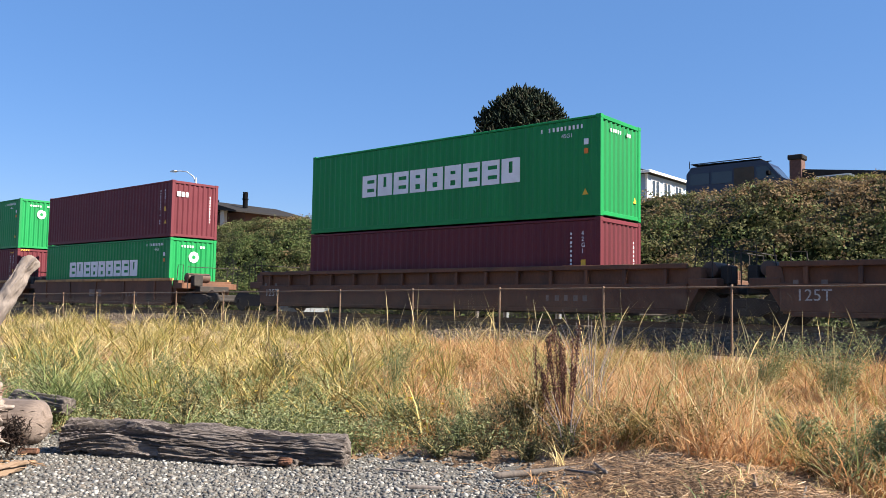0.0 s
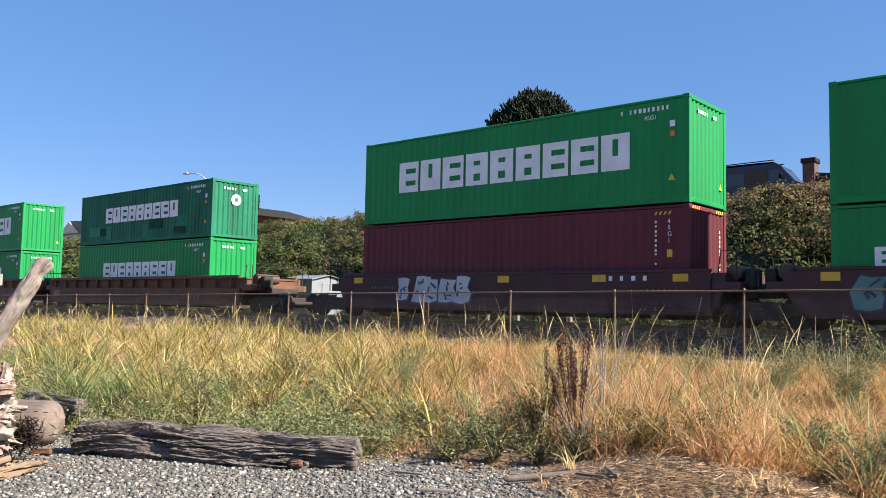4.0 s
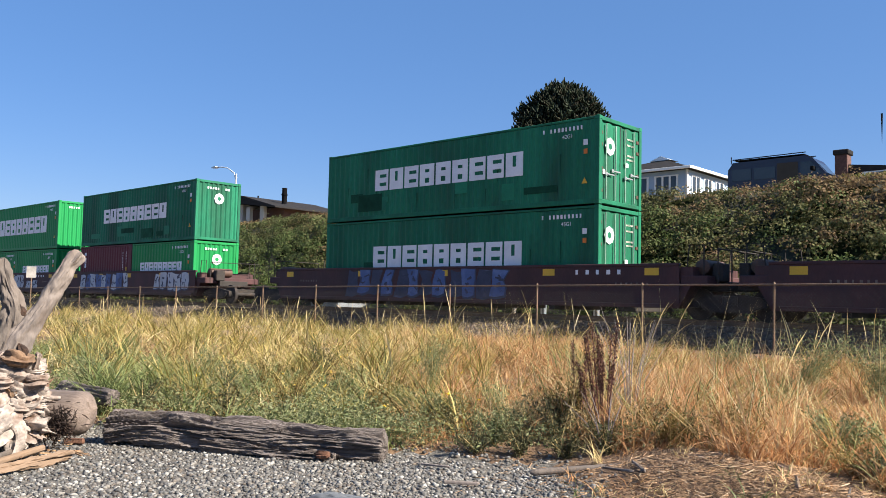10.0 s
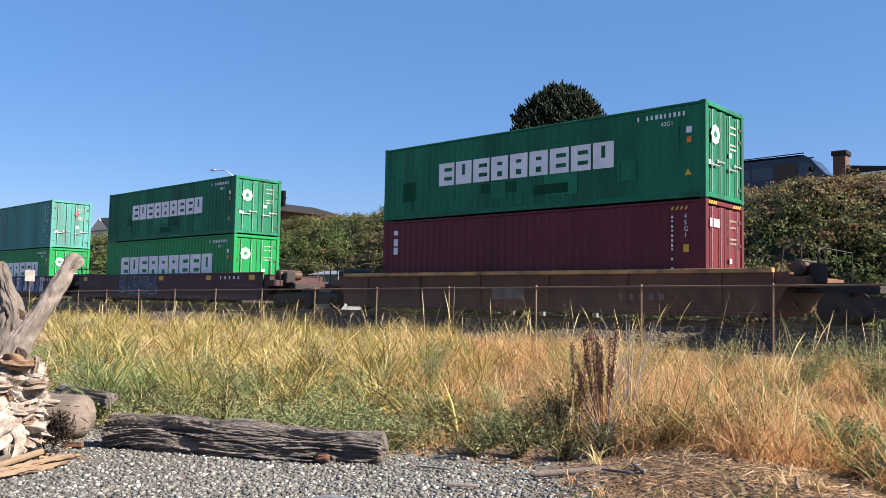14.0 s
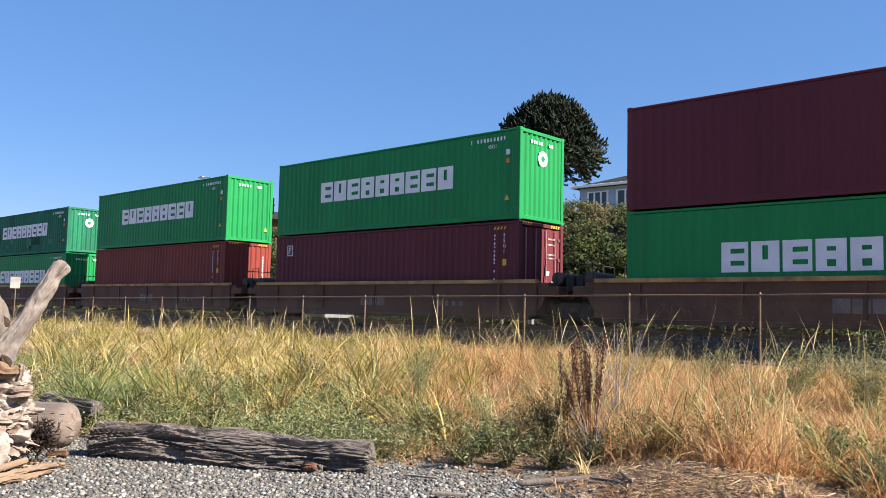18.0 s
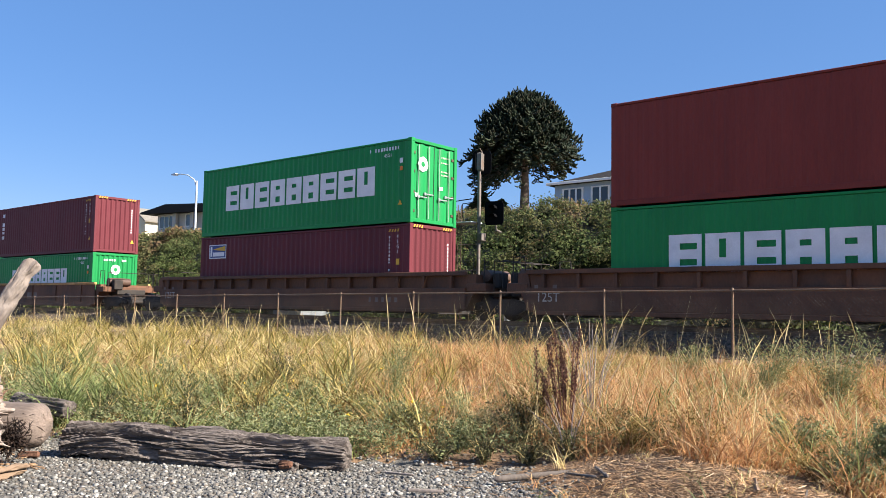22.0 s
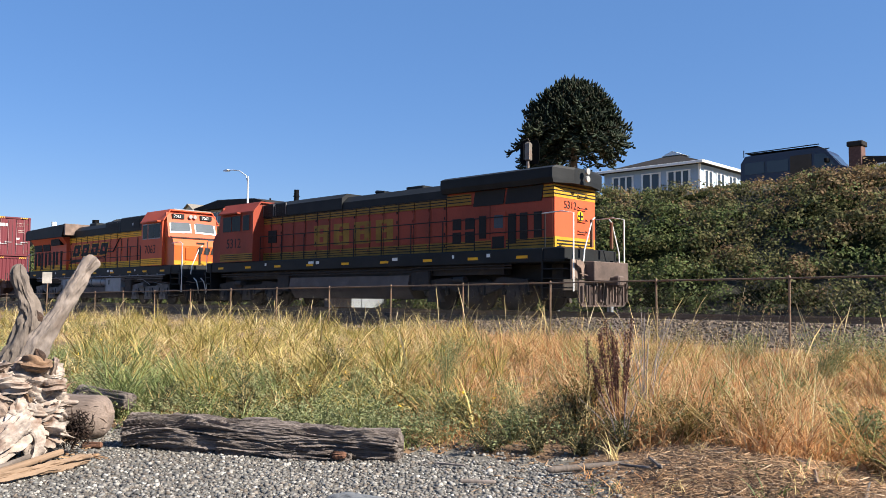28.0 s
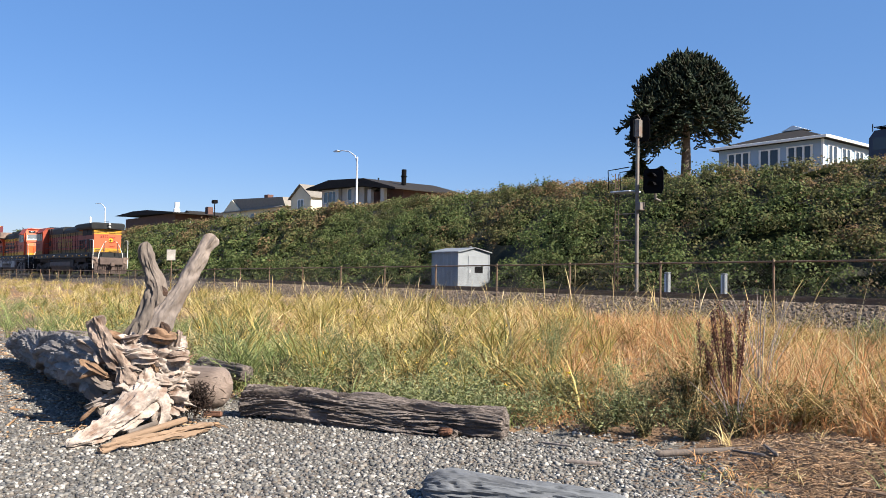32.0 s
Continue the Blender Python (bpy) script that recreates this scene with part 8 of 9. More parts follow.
# low brown house, small dark house
ob = thing("house", "low dark brown flat-roofed house", "house", pose(0, 0, 0), "houses above the bank")
part("wall", Geo().box(-176, -148, 56, 64, 9, 12.5), brown_wall, ob)
part("roof", Geo().prism([(-180, 13.3), (-168, 13.75), (-160, 13.6), (-146, 12.5), (-146, 12.3), (-170, 12.9)], 54.8, 65, "y"), roof_dark, ob)
part("white_flue", Geo().tube([(-152.6, 58, 12.4), (-152.6, 58, 13.6), (-152.6, 58, 13.7), (-152.6, 58, 14.9)], [0.7, 0.6, 0.45, 0.45], 10), trim_m, ob, smooth=True)
ob = thing("house", "small dark-roofed house with brick chimney", "house", pose(0, 0, 0), "houses above the bank")
part("gable_wall", Geo().prism([(-157, 9), (-150, 9), (-150, 12.2), (-153.5, 13.3), (-157, 12.2)], 60.5, 60.7, "y"), siding_grey, ob)
part("roof", Geo().prism([(-157.6, 12.1), (-153.5, 13.5), (-149, 12.0), (-149, 11.85), (-153.5, 13.3), (-157.6, 11.95)], 60.2, 68, "y"), roof_dark, ob)
part("chimney", Geo().box(-148.8, -147.4, 62, 63, 11.5, 14.0, 0.05), brick_m, ob, "red brick chimney")
# house on the right with a tall chimney
ob = thing("house", "dark-roofed house with a tall brick chimney", "house", pose(0, 0, 0), "houses above the bank")
part("wall", Geo().box(-16.8, -2, 58.6, 66, 8.6, 10.3), brown_wall, ob)
part("roof", Geo().prism([(-17.2, 10.1), (-17.2, 11.25), (-10, 10.45), (-0.5, 9.6), (-0.5, 9.3)], 58.2, 66.5, "y"), roof_dark, ob)
ch = part("chimney", Geo().box(-17.75, -16.95, 58.0, 58.9, 8.6, 11.9, 0.03), brick_m, ob, "tall brick chimney")
part("chimney_cap", Geo().box(-17.85, -16.85, 57.9, 59.0, 11.9, 12.25, 0.05), roof_dark, ch)
# clipped hedge before it
hd = thing("hedge", "clipped yellow-green hedge by the road", "hedge", pose(0, 0, 0))
# dark box inside the hedge; its colour stands for shade between the leaves
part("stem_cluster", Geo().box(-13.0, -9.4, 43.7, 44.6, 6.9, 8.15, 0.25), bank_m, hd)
n = 5200
c = np.stack([rng.uniform(-13.15, -9.25, n), rng.uniform(43.55, 44.7, n), 7.3 + rng.uniform(0, 1, n) ** 0.5 * 1.0], -1)
piece("leaves", loose("leaves", *leaves(n, c, rng.uniform(0.06, 0.12, n)), mat("yellow_green_hedge_leaves", (0.2, 0.2, 0.05), 0.55, 0, 0.2, 1, 6, 0, palette=[(0.14, 0.15, 0.03), (0.24, 0.23, 0.05), (0.32, 0.28, 0.07)], through_light=0.3)), hd)
# van
navy = mat("dark_navy_van_paint", (0.012, 0.020, 0.048), 0.35, 0.0, 0.1, 1, 20, 0.0, spec=0.5)
tyre_m = mat("black_tyre_rubber", (0.02, 0.02, 0.02), 0.85)
van = thing("van", "dark navy camper van with roof rack and open side door", "van", pose(-20.9, 48.0, 7.62))
cabin_m = mat("dim_van_interior", (0.05, 0.04, 0.03), 0.8)
vp = [(0, 0.45), (0.05, 2.2), (0.35, 2.62), (4.6, 2.68), (5.0, 2.5), (5.75, 1.55), (6.5, 1.25), (6.6, 0.5)]
part("body", Geo().prism(vp, 0.06, 1.94, "y"), navy, van)
part("roof_rack", Geo().tube([(0.3, 0.15, 2.82), (4.6, 0.15, 2.88)], 0.03, 6).tube([(0.3, 1.85, 2.82), (4.6, 1.85, 2.88)], 0.03, 6).box(0.4, 4.5, 0.2, 1.8, 2.76, 2.80), dark_m, van)
part("aerial", Geo().tube([(0.15, 0.3, 2.6), (0.15, 0.3, 3.05)], 0.03, 6), dark_m, van)
for a, b in ((0.3, 1.5), (1.65, 2.9)):
    part("side_window", Geo().prism([(a, 1.5), (b, 1.5), (b, 2.2), (a, 2.2)], 0.03, 0.07, "y"), glass_m, van)
part("open_doorway", Geo().prism([(3.0, 0.6), (4.2, 0.6), (4.2, 2.35), (3.0, 2.35)], 0.03, 0.07, "y"), cabin_m, van)
part("front_window", Geo().prism([(4.35, 1.55), (5.55, 1.55), (4.95, 2.3), (4.35, 2.3)], 0.03, 0.07, "y"), glass_m, van)
part("windscreen", Geo().add([(5.02, 0.25, 2.46), (5.02, 1.75, 2.46), (5.78, 1.8, 1.57), (5.78, 0.2, 1.57), (4.98, 0.25, 2.4), (5.7, 0.2, 1.52), (4.98, 1.75, 2.4), (5.7, 1.8, 1.52)], [(0, 1, 2, 3), (4, 5, 7, 6), (0, 3, 5, 4), (1, 6, 7, 2), (0, 4, 6, 1), (3, 2, 7, 5)]), glass_m, van)
part("headlight", Geo().box(6.45, 6.63, 0.15, 0.5, 0.95, 1.2, 0.03), L_["lamp"], van)
part("headlight", Geo().box(6.45, 6.63, 1.5, 1.85, 0.95, 1.2, 0.03), L_["lamp"], van)
part("mirror", Geo().box(4.95, 5.15, -0.2, 0.05, 1.75, 2.0, 0.04), dark_m, van)
for x in (1.2, 5.4):
    for y in (0.12, 1.88):
        w = part("wheel", Geo().disc((x, y, 0.36), (0, 1, 0), 0.36, 0.24, 20), tyre_m, van, smooth=True)
        part("rim", Geo().disc((x, y + (-0.1 if y < 1 else 0.1), 0.36), (0, 1, 0), 0.22, 0.06, 14), galv_m, w, smooth=True)
# cars on the road along the bank
def small_car(x, y, z, paint, label):
    ob = thing("car", label, "car", pose(x, y, z), "cars above the bank")
    part("body", Geo().prism([(0, 0.3), (0.02, 0.8), (0.6, 0.9), (3.4, 0.95), (4.3, 0.75), (4.4, 0.35)], 0, 1.75, "y"), paint, ob)
    part("cabin", Geo().prism([(0.15, 0.88), (0.5, 1.42), (2.4, 1.46), (3.25, 0.94)], 0.12, 1.63, "y"), paint, ob)
    part("side_glass", Geo().prism([(0.45, 0.97), (0.68, 1.34), (2.3, 1.37), (2.95, 0.97)], 0.09, 0.13, "y"), glass_m, ob)
    part("rear_glass", Geo().prism([(0.3, 1.0), (0.52, 1.36), (0.58, 1.36), (0.36, 1.0)], 0.3, 1.45, "y"), glass_m, ob)
    for yy in (0.05, 1.4):
        part("tail_light", Geo().box(-0.02, 0.1, yy, yy + 0.3, 0.62, 0.85, 0.02), mat("red_lamp_plastic", (0.5, 0.01, 0.01), 0.25), ob)
    for xx in (0.85, 3.5):
        for yy in (0.1, 1.65):
            w = part("wheel", Geo().disc((xx, yy, 0.31), (0, 1, 0), 0.31, 0.2, 18), tyre_m, ob, smooth=True)
            part("rim", Geo().disc((xx, yy + (-0.09 if yy < 1 else 0.09), 0.31), (0, 1, 0), 0.2, 0.05, 12), galv_m, w, smooth=True)
dark_car = mat("dark_grey_car_paint", (0.03, 0.03, 0.035), 0.3, 0.3, 0.1, 1, 20, 0)
white_car = mat("white_car_paint", (0.7, 0.7, 0.7), 0.3, 0, 0.05, 1, 20, 0)
small_car(-95.5, 45.5, 7.55, dark_car, "dark grey car parked on the road")
small_car(-90.4, 46.0, 7.6, mat("olive_car_paint", (0.07, 0.06, 0.045), 0.3, 0.3, 0.1, 1, 20, 0), "dark olive car parked on the road")
small_car(-119.2, 46.0, 7.55, white_car, "white car parked on the road")
small_car(-15.0, 52.5, 8.35, white_car, "white car parked behind the van")
# lamps
def street_lamp(x, y, z0, top, arm, label, s=1.0):
    ob = thing("street_lamp", label, "street lamp", pose(x, y, z0), "street lamps")
    h = top - z0
    part("pole", Geo().tube([(0, 0, 0), (0, 0, h * 0.6), (0, 0, h * 0.86)], [0.11 * s, 0.09 * s, 0.07 * s], 10), lamp_m, ob, smooth=True)
    part("arm", Geo().tube([(0, 0, h * 0.78), (-0.12 * arm, 0, h * 0.88), (-0.45 * arm, 0, h * 0.965), (-0.8 * arm, 0, h * 0.995), (-arm, 0, h)], [0.06 * s, 0.055 * s, 0.05 * s, 0.045 * s, 0.04 * s], 8), lamp_m, ob, smooth=True)
    part("lamp_head", Geo().prism([(-arm - 0.75, h - 0.02), (-arm - 0.1, h - 0.08), (-arm + 0.1, h), (-arm - 0.1, h + 0.1), (-arm - 0.6, h + 0.08)], -0.16, 0.16, "y"), lamp_m, ob)
street_lamp(-62.0, 40.0, 6.9, 13.1, 3.2, "pale steel street lamp with a curved arm")
street_lamp(-204.0, 60.0, 9.0, 18.3, 7.0, "distant pale steel street lamp", 1.6)
lp = thing("area_lamp", "square black area lamp on a thin pole", "lamp post", pose(-104.8, 45.0, 7.3))
part("pole", Geo().tube([(0, 0, 0), (0, 0, 3.6)], 0.07, 8), dark_m, lp, smooth=True)
part("lamp_head", Geo().box(-0.4, 0.4, -0.3, 0.3, 3.6, 4.05, 0.04), dark_m, lp)
pl = thing("flag_pole", "white pole on the shore road", "pole", pose(-216, 60, 9))
part("pole", Geo().tube([(0, 0, 0), (0, 0, 6.2)], [0.3, 0.2], 8), trim_m, pl, smooth=True)
# far trees at the left
for x, y, h, w in ((-300, 62, 6.5, 7), (-250, 70, 5.0, 8), (-330, 90, 7, 9)):
    ob = thing("far_tree", "distant rounded green tree", "tree", pose(x, y, 8.5))
    part("trunk", Geo().tube([(0, 0, 0), (0, 0, h * 0.5)], 0.3, 7), bark_m, ob)
    n = 1500
    c = rng.normal(0, 1, (n, 3))
    c = c / np.linalg.norm(c, axis=1, keepdims=True) * rng.uniform(0.55, 1.0, (n, 1)) * (1 + 0.25 * np.sin(c[:, :1] * 5))
    c = c * np.array([w / 2, w / 2, h * 0.36]) + np.array([0, 0, h * 0.62])
    piece("crown", loose("crown", *leaves(n, c, rng.uniform(0.5, 0.9, n)), leaf_green), ob)

# stones
def pebbles(n, x, y, z, r0, r1, material, flat=0.65):
    """Rounded stones: twelve-cornered, pressed flat, each turned its own way."""
    p = (1 + 5 ** 0.5) / 2
    V0 = np.array([(-1, p, 0), (1, p, 0), (-1, -p, 0), (1, -p, 0), (0, -1, p), (0, 1, p), (0, -1, -p), (0, 1, -p), (p, 0, -1), (p, 0, 1), (-p, 0, -1), (-p, 0, 1)]) / math.sqrt(1 + p * p)
    F0 = np.array([(0, 11, 5), (0, 5, 1), (0, 1, 7), (0, 7, 10), (0, 10, 11), (1, 5, 9), (5, 11, 4), (11, 10, 2), (10, 7, 6), (7, 1, 8), (3, 9, 4), (3, 4, 2), (3, 2, 6), (3, 6, 8), (3, 8, 9), (4, 9, 5), (2, 4, 11), (6, 2, 10), (8, 6, 7), (9, 8, 1)])
    s = r0 * (r1 / r0) ** (rng.uniform(0, 1, n) ** 1.6)
    v = V0[None] * (1 + rng.normal(0, 0.10, (n, 12, 1)))
    sc = np.stack([rng.uniform(0.8, 1.35, n), rng.uniform(0.7, 1.1, n), np.full(n, flat) * rng.uniform(0.75, 1.2, n)], -1) * s[:, None]
    v = v * sc[:, None]
    a = rng.uniform(0, 2 * np.pi, n)
    tl = rng.normal(0, 0.35, n)
    ca, sa, ct, st = np.cos(a)[:, None], np.sin(a)[:, None], np.cos(tl)[:, None], np.sin(tl)[:, None]
    X, Y, Z = v[..., 0], v[..., 1], v[..., 2]
    Y, Z = Y * ct - Z * st, Y * st + Z * ct
    X, Y = X * ca - Y * sa, X * sa + Y * ca
    w = np.stack([X + x[:, None], Y + y[:, None], Z + (z + s * flat * 0.35)[:, None]], -1)
    return loose("stones", w.reshape(-1, 3), (F0[None] + 12 * np.arange(n)[:, None, None]).reshape(-1, 3), material, True)
pebble_m = mat("grey_and_pale_pebbles", (0.3, 0.3, 0.3), 0.7, 0, 0.25, 30, 90, 0.15, palette=[(0.0465, 0.0446, 0.0428), (0.167, 0.16, 0.147), (0.0837, 0.0809, 0.0744), (0.26, 0.244, 0.219), (0.186, 0.156, 0.128), (0.112, 0.112, 0.11), (0.465, 0.442, 0.4), (0.0651, 0.0623, 0.0595), (0.153, 0.121, 0.093)])
n = 105000
b, r = rng.uniform(12, 93, n), 4.6 + 12.0 * rng.uniform(0, 1, n) ** 1.7
thin = smooth_step(4.6, 5.6, r) * np.clip((b - 28 - 4 * np.sin(r * 5.1) - 2 * np.sin(b * 1.7 + r * 3)) / 8, 0, 1)
ok = rng.uniform(0, 1, n) < thin
b, r = np.radians(b[ok]), r[ok]
x, y = -np.sin(b) * r, np.cos(b) * r
ok = y < shore(x) + 0.25 * rng.normal(0.4, 1, len(x))
x, y = x[ok], y[ok]
tagged(new("beach_pebbles", pebbles(len(x), x, y, ground_z(x, y), 0.010, 0.028, pebble_m)), "grey and white rounded pebbles of the beach", "pebbles", kind="stuff")
n = 16000
b, r = np.radians(rng.uniform(66, 92, n)), 15.5 + 24 * rng.uniform(0, 1, n) ** 1.4
x, y = -np.sin(b) * r, np.cos(b) * r
ok = y < shore(x) + 0.2 * rng.normal(0.4, 1, n)
x, y = x[ok], y[ok]
tagged(new("beach_pebbles", pebbles(len(x), x, y, ground_z(x, y), 0.015, 0.045, pebble_m)), "pebbles and stones further along the beach", "pebbles", kind="stuff")
rock_m = mat("angular_ballast_stones", (0.2, 0.18, 0.16), 0.85, 0, 0.3, 20, 60, 0.2, palette=[(0.07, 0.05, 0.036), (0.13, 0.095, 0.066), (0.20, 0.145, 0.10), (0.10, 0.076, 0.056), (0.27, 0.205, 0.15)])
n = 24000
x, y = -46 + 54 * rng.uniform(0, 1, n) ** 0.8, 17.5 + 6.9 * rng.uniform(0, 1, n) ** 1.5
me = pebbles(n, x, y, ground_z(x, y), 0.03, 0.06, rock_m, 0.85)
me.polygons.foreach_set("use_smooth", np.zeros(len(me.polygons), bool))
tagged(new("ballast_stones", me), "brown-grey crushed stone of the track bed", "ballast", kind="stuff")

# driftwood
def wood(name, dark, pale, stretch):
    return mat(name, pale, 0.85, 0, 0.35, 2.2, 26, 0.7, dark, 0.45, 3.2, stretch)
log_grey = mat("weathered_grey_log", (0.25, 0.205, 0.18), 0.9, 0, 0.6, 9, 70, 1.0, (0.06, 0.042, 0.034), 0.5, 7.0, (0.14, 3.0, 3.0))
log_pale = mat("pale_tan_log", (0.205, 0.155, 0.128), 0.85, 0, 0.35, 3, 30, 0.5, (0.15, 0.115, 0.095), 0.35, 2.5, (0.3, 1.6, 1.6))
log_bone = mat("bleached_root_wood", (0.387, 0.324, 0.279), 0.9, 0, 0.4, 6, 30, 0.4, (0.12, 0.065, 0.04), 0.48, 5.0, (0.7, 1.2, 1.6))
log_stick = mat("tan_driftwood_stick", (0.243, 0.162, 0.104), 0.8, 0, 0.25, 3, 30, 0.4, (0.20, 0.13, 0.08), 0.3, 3, (0.3, 2, 2))
log_trunk = mat("pale_peeling_bark", (0.216, 0.194, 0.18), 0.9, 0, 0.45, 4, 34, 0.6, (0.09, 0.075, 0.065), 0.4, 3.0, (0.5, 1.6, 1.6))
log_rust = mat("orange_rotted_wood", (0.15, 0.07, 0.042), 0.95, 0, 0.4, 8, 40, 0.5, (0.10, 0.04, 0.02), 0.4, 8)
# dark wood for the fibres; also carries the shade between the roots
log_rot_shade = mat("dark_rot_and_gap_shade", (0.035, 0.02, 0.014), 0.95, 0, 0.5, 6, 40, 0.6, (0.09, 0.045, 0.025), 0.4, 5)
log_tan = mat("brown_torn_root_wood", (0.24, 0.145, 0.085), 0.9, 0, 0.4, 6, 30, 0.4, (0.07, 0.035, 0.02), 0.45, 6, (0.6, 1.4, 1.4))
log_pale_limb = mat("grey_smooth_limb", (0.22, 0.18, 0.155), 0.8, 0, 0.3, 3, 30, 0.4, (0.12, 0.085, 0.065), 0.4, 3.5, (1, 1, 0.5))
log_tan_grey = mat("grey_tan_root", (0.27, 0.203, 0.162), 0.9, 0, 0.4, 6, 36, 0.5, (0.10, 0.055, 0.035), 0.45, 7)
log_blue = mat("blue_grey_smooth_log", (0.15, 0.16, 0.175), 0.75, 0, 0.4, 3, 30, 0.5, (0.035, 0.035, 0.04), 0.5, 3, (0.3, 2, 2))
log_brown = mat("grey_brown_limb", (0.155, 0.125, 0.105), 0.85, 0, 0.35, 3, 30, 0.6, (0.10, 0.08, 0.065), 0.45, 2.5, (1, 1, 0.35))
def ridged(x, y, z):
    """Sharp-crested noise from about -0.6 to 0.4."""
    return 0.4 - 2 * abs(noise.noise(Vector((x, y, z))))
def log_shape(a, b, r0, r1, seed, rough=0.12, n=44, rings=70, flat=1.0, sag=0.0, ridges=1.0, end_round=0.3):
    """A weathered trunk from a to b with lengthwise splits; origin at a, x along it."""
    a, b = Vector(a), Vector(b)
    length = (b - a).length
    g = Geo()
    vs = []
    for i in range(rings + 1):
        f = i / rings
        e = min(1, f / (end_round * r0 / length + 1e-6), (1 - f) / (end_round * r1 / length + 1e-6))
        cap = math.sqrt(max(0.0, 1 - (1 - e) ** 2)) if e < 1 else 1
        for j in range(n):
            t = 2 * math.pi * j / n
            tw = t + 0.5 * noise.noise(Vector((f * length * 0.9, seed, 4.0))) + 0.07 * f * length
            c_, s_ = math.cos(tw), math.sin(tw)
            warp = 0.16 * noise.noise(Vector((f * length * 2.6, c_ * 2 + seed, s_ * 2)))
            big = noise.noise(Vector((f * length * 1.5 + seed, c_ * 1.1, s_ * 1.1)))
            split = noise.noise(Vector((f * length * 0.55 + seed * 3, c_ * 2.6 + warp, s_ * 2.6 + warp)))
            crack = -max(0.0, 0.22 - abs(noise.noise(Vector((f * length * 0.4 + seed * 7, c_ * 4.2 + warp, s_ * 4.2 - warp))))) * 2.6
            plank = math.floor(3.0 * noise.noise(Vector((f * length * 0.45 - seed, c_ * 3.2 - warp, s_ * 3.2))) + 0.5) * 0.30
            fine = noise.noise(Vector((f * length * 3.0 + seed, c_ * 11, s_ * 11)))
            r = (r0 + (r1 - r0) * f) * (1 + rough * (0.9 * big + ridges * (0.45 * split + 1.0 * crack + 0.55 * plank + 0.22 * fine) + 0.2)) * (0.25 + 0.75 * cap)
            if rings > 100:
                X, Y, Z = f * length + seed, r * c_, r * s_
                r += 0.030 * ridged(X * 1.1, Y * 9, Z * 9) + 0.026 * ridged(X * 3.4, Y * 23, Z * 23) - 0.16 * max(0.0, noise.noise(Vector((X * 1.3, Y * 6, Z * 6 + 5))) - 0.16) + 0.006 * ridged(X * 9, Y * 50, Z * 50)
            vs.append((f * length + (0.25 * r0 * noise.noise(Vector((math.cos(t) * 3, math.sin(t) * 3, seed + 9))) if i in (0, rings) else 0), r * math.cos(t), r * math.sin(t) * flat + sag * math.sin(f * math.pi)))
    fs = [(i * n + j, i * n + (j + 1) % n, (i + 1) * n + (j + 1) % n, (i + 1) * n + j) for i in range(rings) for j in range(n)]
    fs += [tuple(range(n))[::-1], tuple(rings * n + j for j in range(n))]
    g.add(vs, fs)
    d = (b - a).normalized()
    y = Vector((0, 0, 1)).cross(d).normalized()
    m = Matrix((d, y, d.cross(y))).transposed().to_4x4()
    m.translation = a
    return g, m
def drift_log(a, b, r0, r1, seed, material, label, **kw):
    g, m = log_shape(a, b, r0, r1, seed, **kw)
    me = g.mesh("driftwood_log", material, True)
    ob = new("driftwood_log", me)
    ob.matrix_basis = m
    return tagged(ob, label, "driftwood log", "driftwood on the beach")
drift_log((-8.38, 4.00, 0.13), (-5.82, 5.55, 0.10), 0.19, 0.15, 1.0, log_grey, "split dark grey weathered driftwood log on the gravel", rough=0.30, rings=240, n=120, flat=0.95, ridges=1.1, sag=0.04)
drift_log((-10.1, 3.15, 0.24), (-8.93, 4.06, 0.22), 0.22, 0.24, 2.0, log_pale, "smooth pale log end beside the tree stump", rough=0.13, flat=0.98, ridges=0.6, end_round=0.7)
drift_log((-10.7, 4.45, 0.30), (-9.6, 4.62, 0.28), 0.11, 0.10, 3.0, log_grey, "dark grey log lying in the grass", rough=0.2)
drift_log((-4.60, 3.58, 0.06), (-3.46, 4.48, 0.0), 0.165, 0.10, 4.0, log_blue, "twisted blue-grey driftwood log on the gravel", rough=0.26, flat=0.9, ridges=0.9, end_round=1.5, n=70, rings=99)
drift_log((-7.22, 2.12, 0.05), (-7.64, 3.30, 0.06), 0.036, 0.052, 5.0, log_stick, "tan driftwood stick on the gravel", rough=0.28, rings=110, n=36)
drift_log((-7.45, 2.30, 0.04), (-8.0, 3.20, 0.08), 0.034, 0.03, 6.0, log_stick, "thin tan driftwood stick on the gravel", rough=0.12, rings=40, n=16)
drift_log((-7.62, 2.5, 0.08), (-8.2, 3.25, 0.11), 0.025, 0.02, 6.5, log_brown, "thin dark driftwood stick by the stump", rough=0.12, rings=40, n=14)
drift_log((-9.2, 7.55, 0.26), (-8.85, 7.85, 0.28), 0.06, 0.04, 7.0, log_stick, "short weathered wood piece in the weeds", rough=0.25, rings=30, n=18)
drift_log((-17.5, 4.35, 0.2), (-16.6, 4.6, 0.25), 0.16, 0.12, 7.5, log_grey, "dark driftwood lump at the grass edge", rough=0.25, rings=40, n=24)

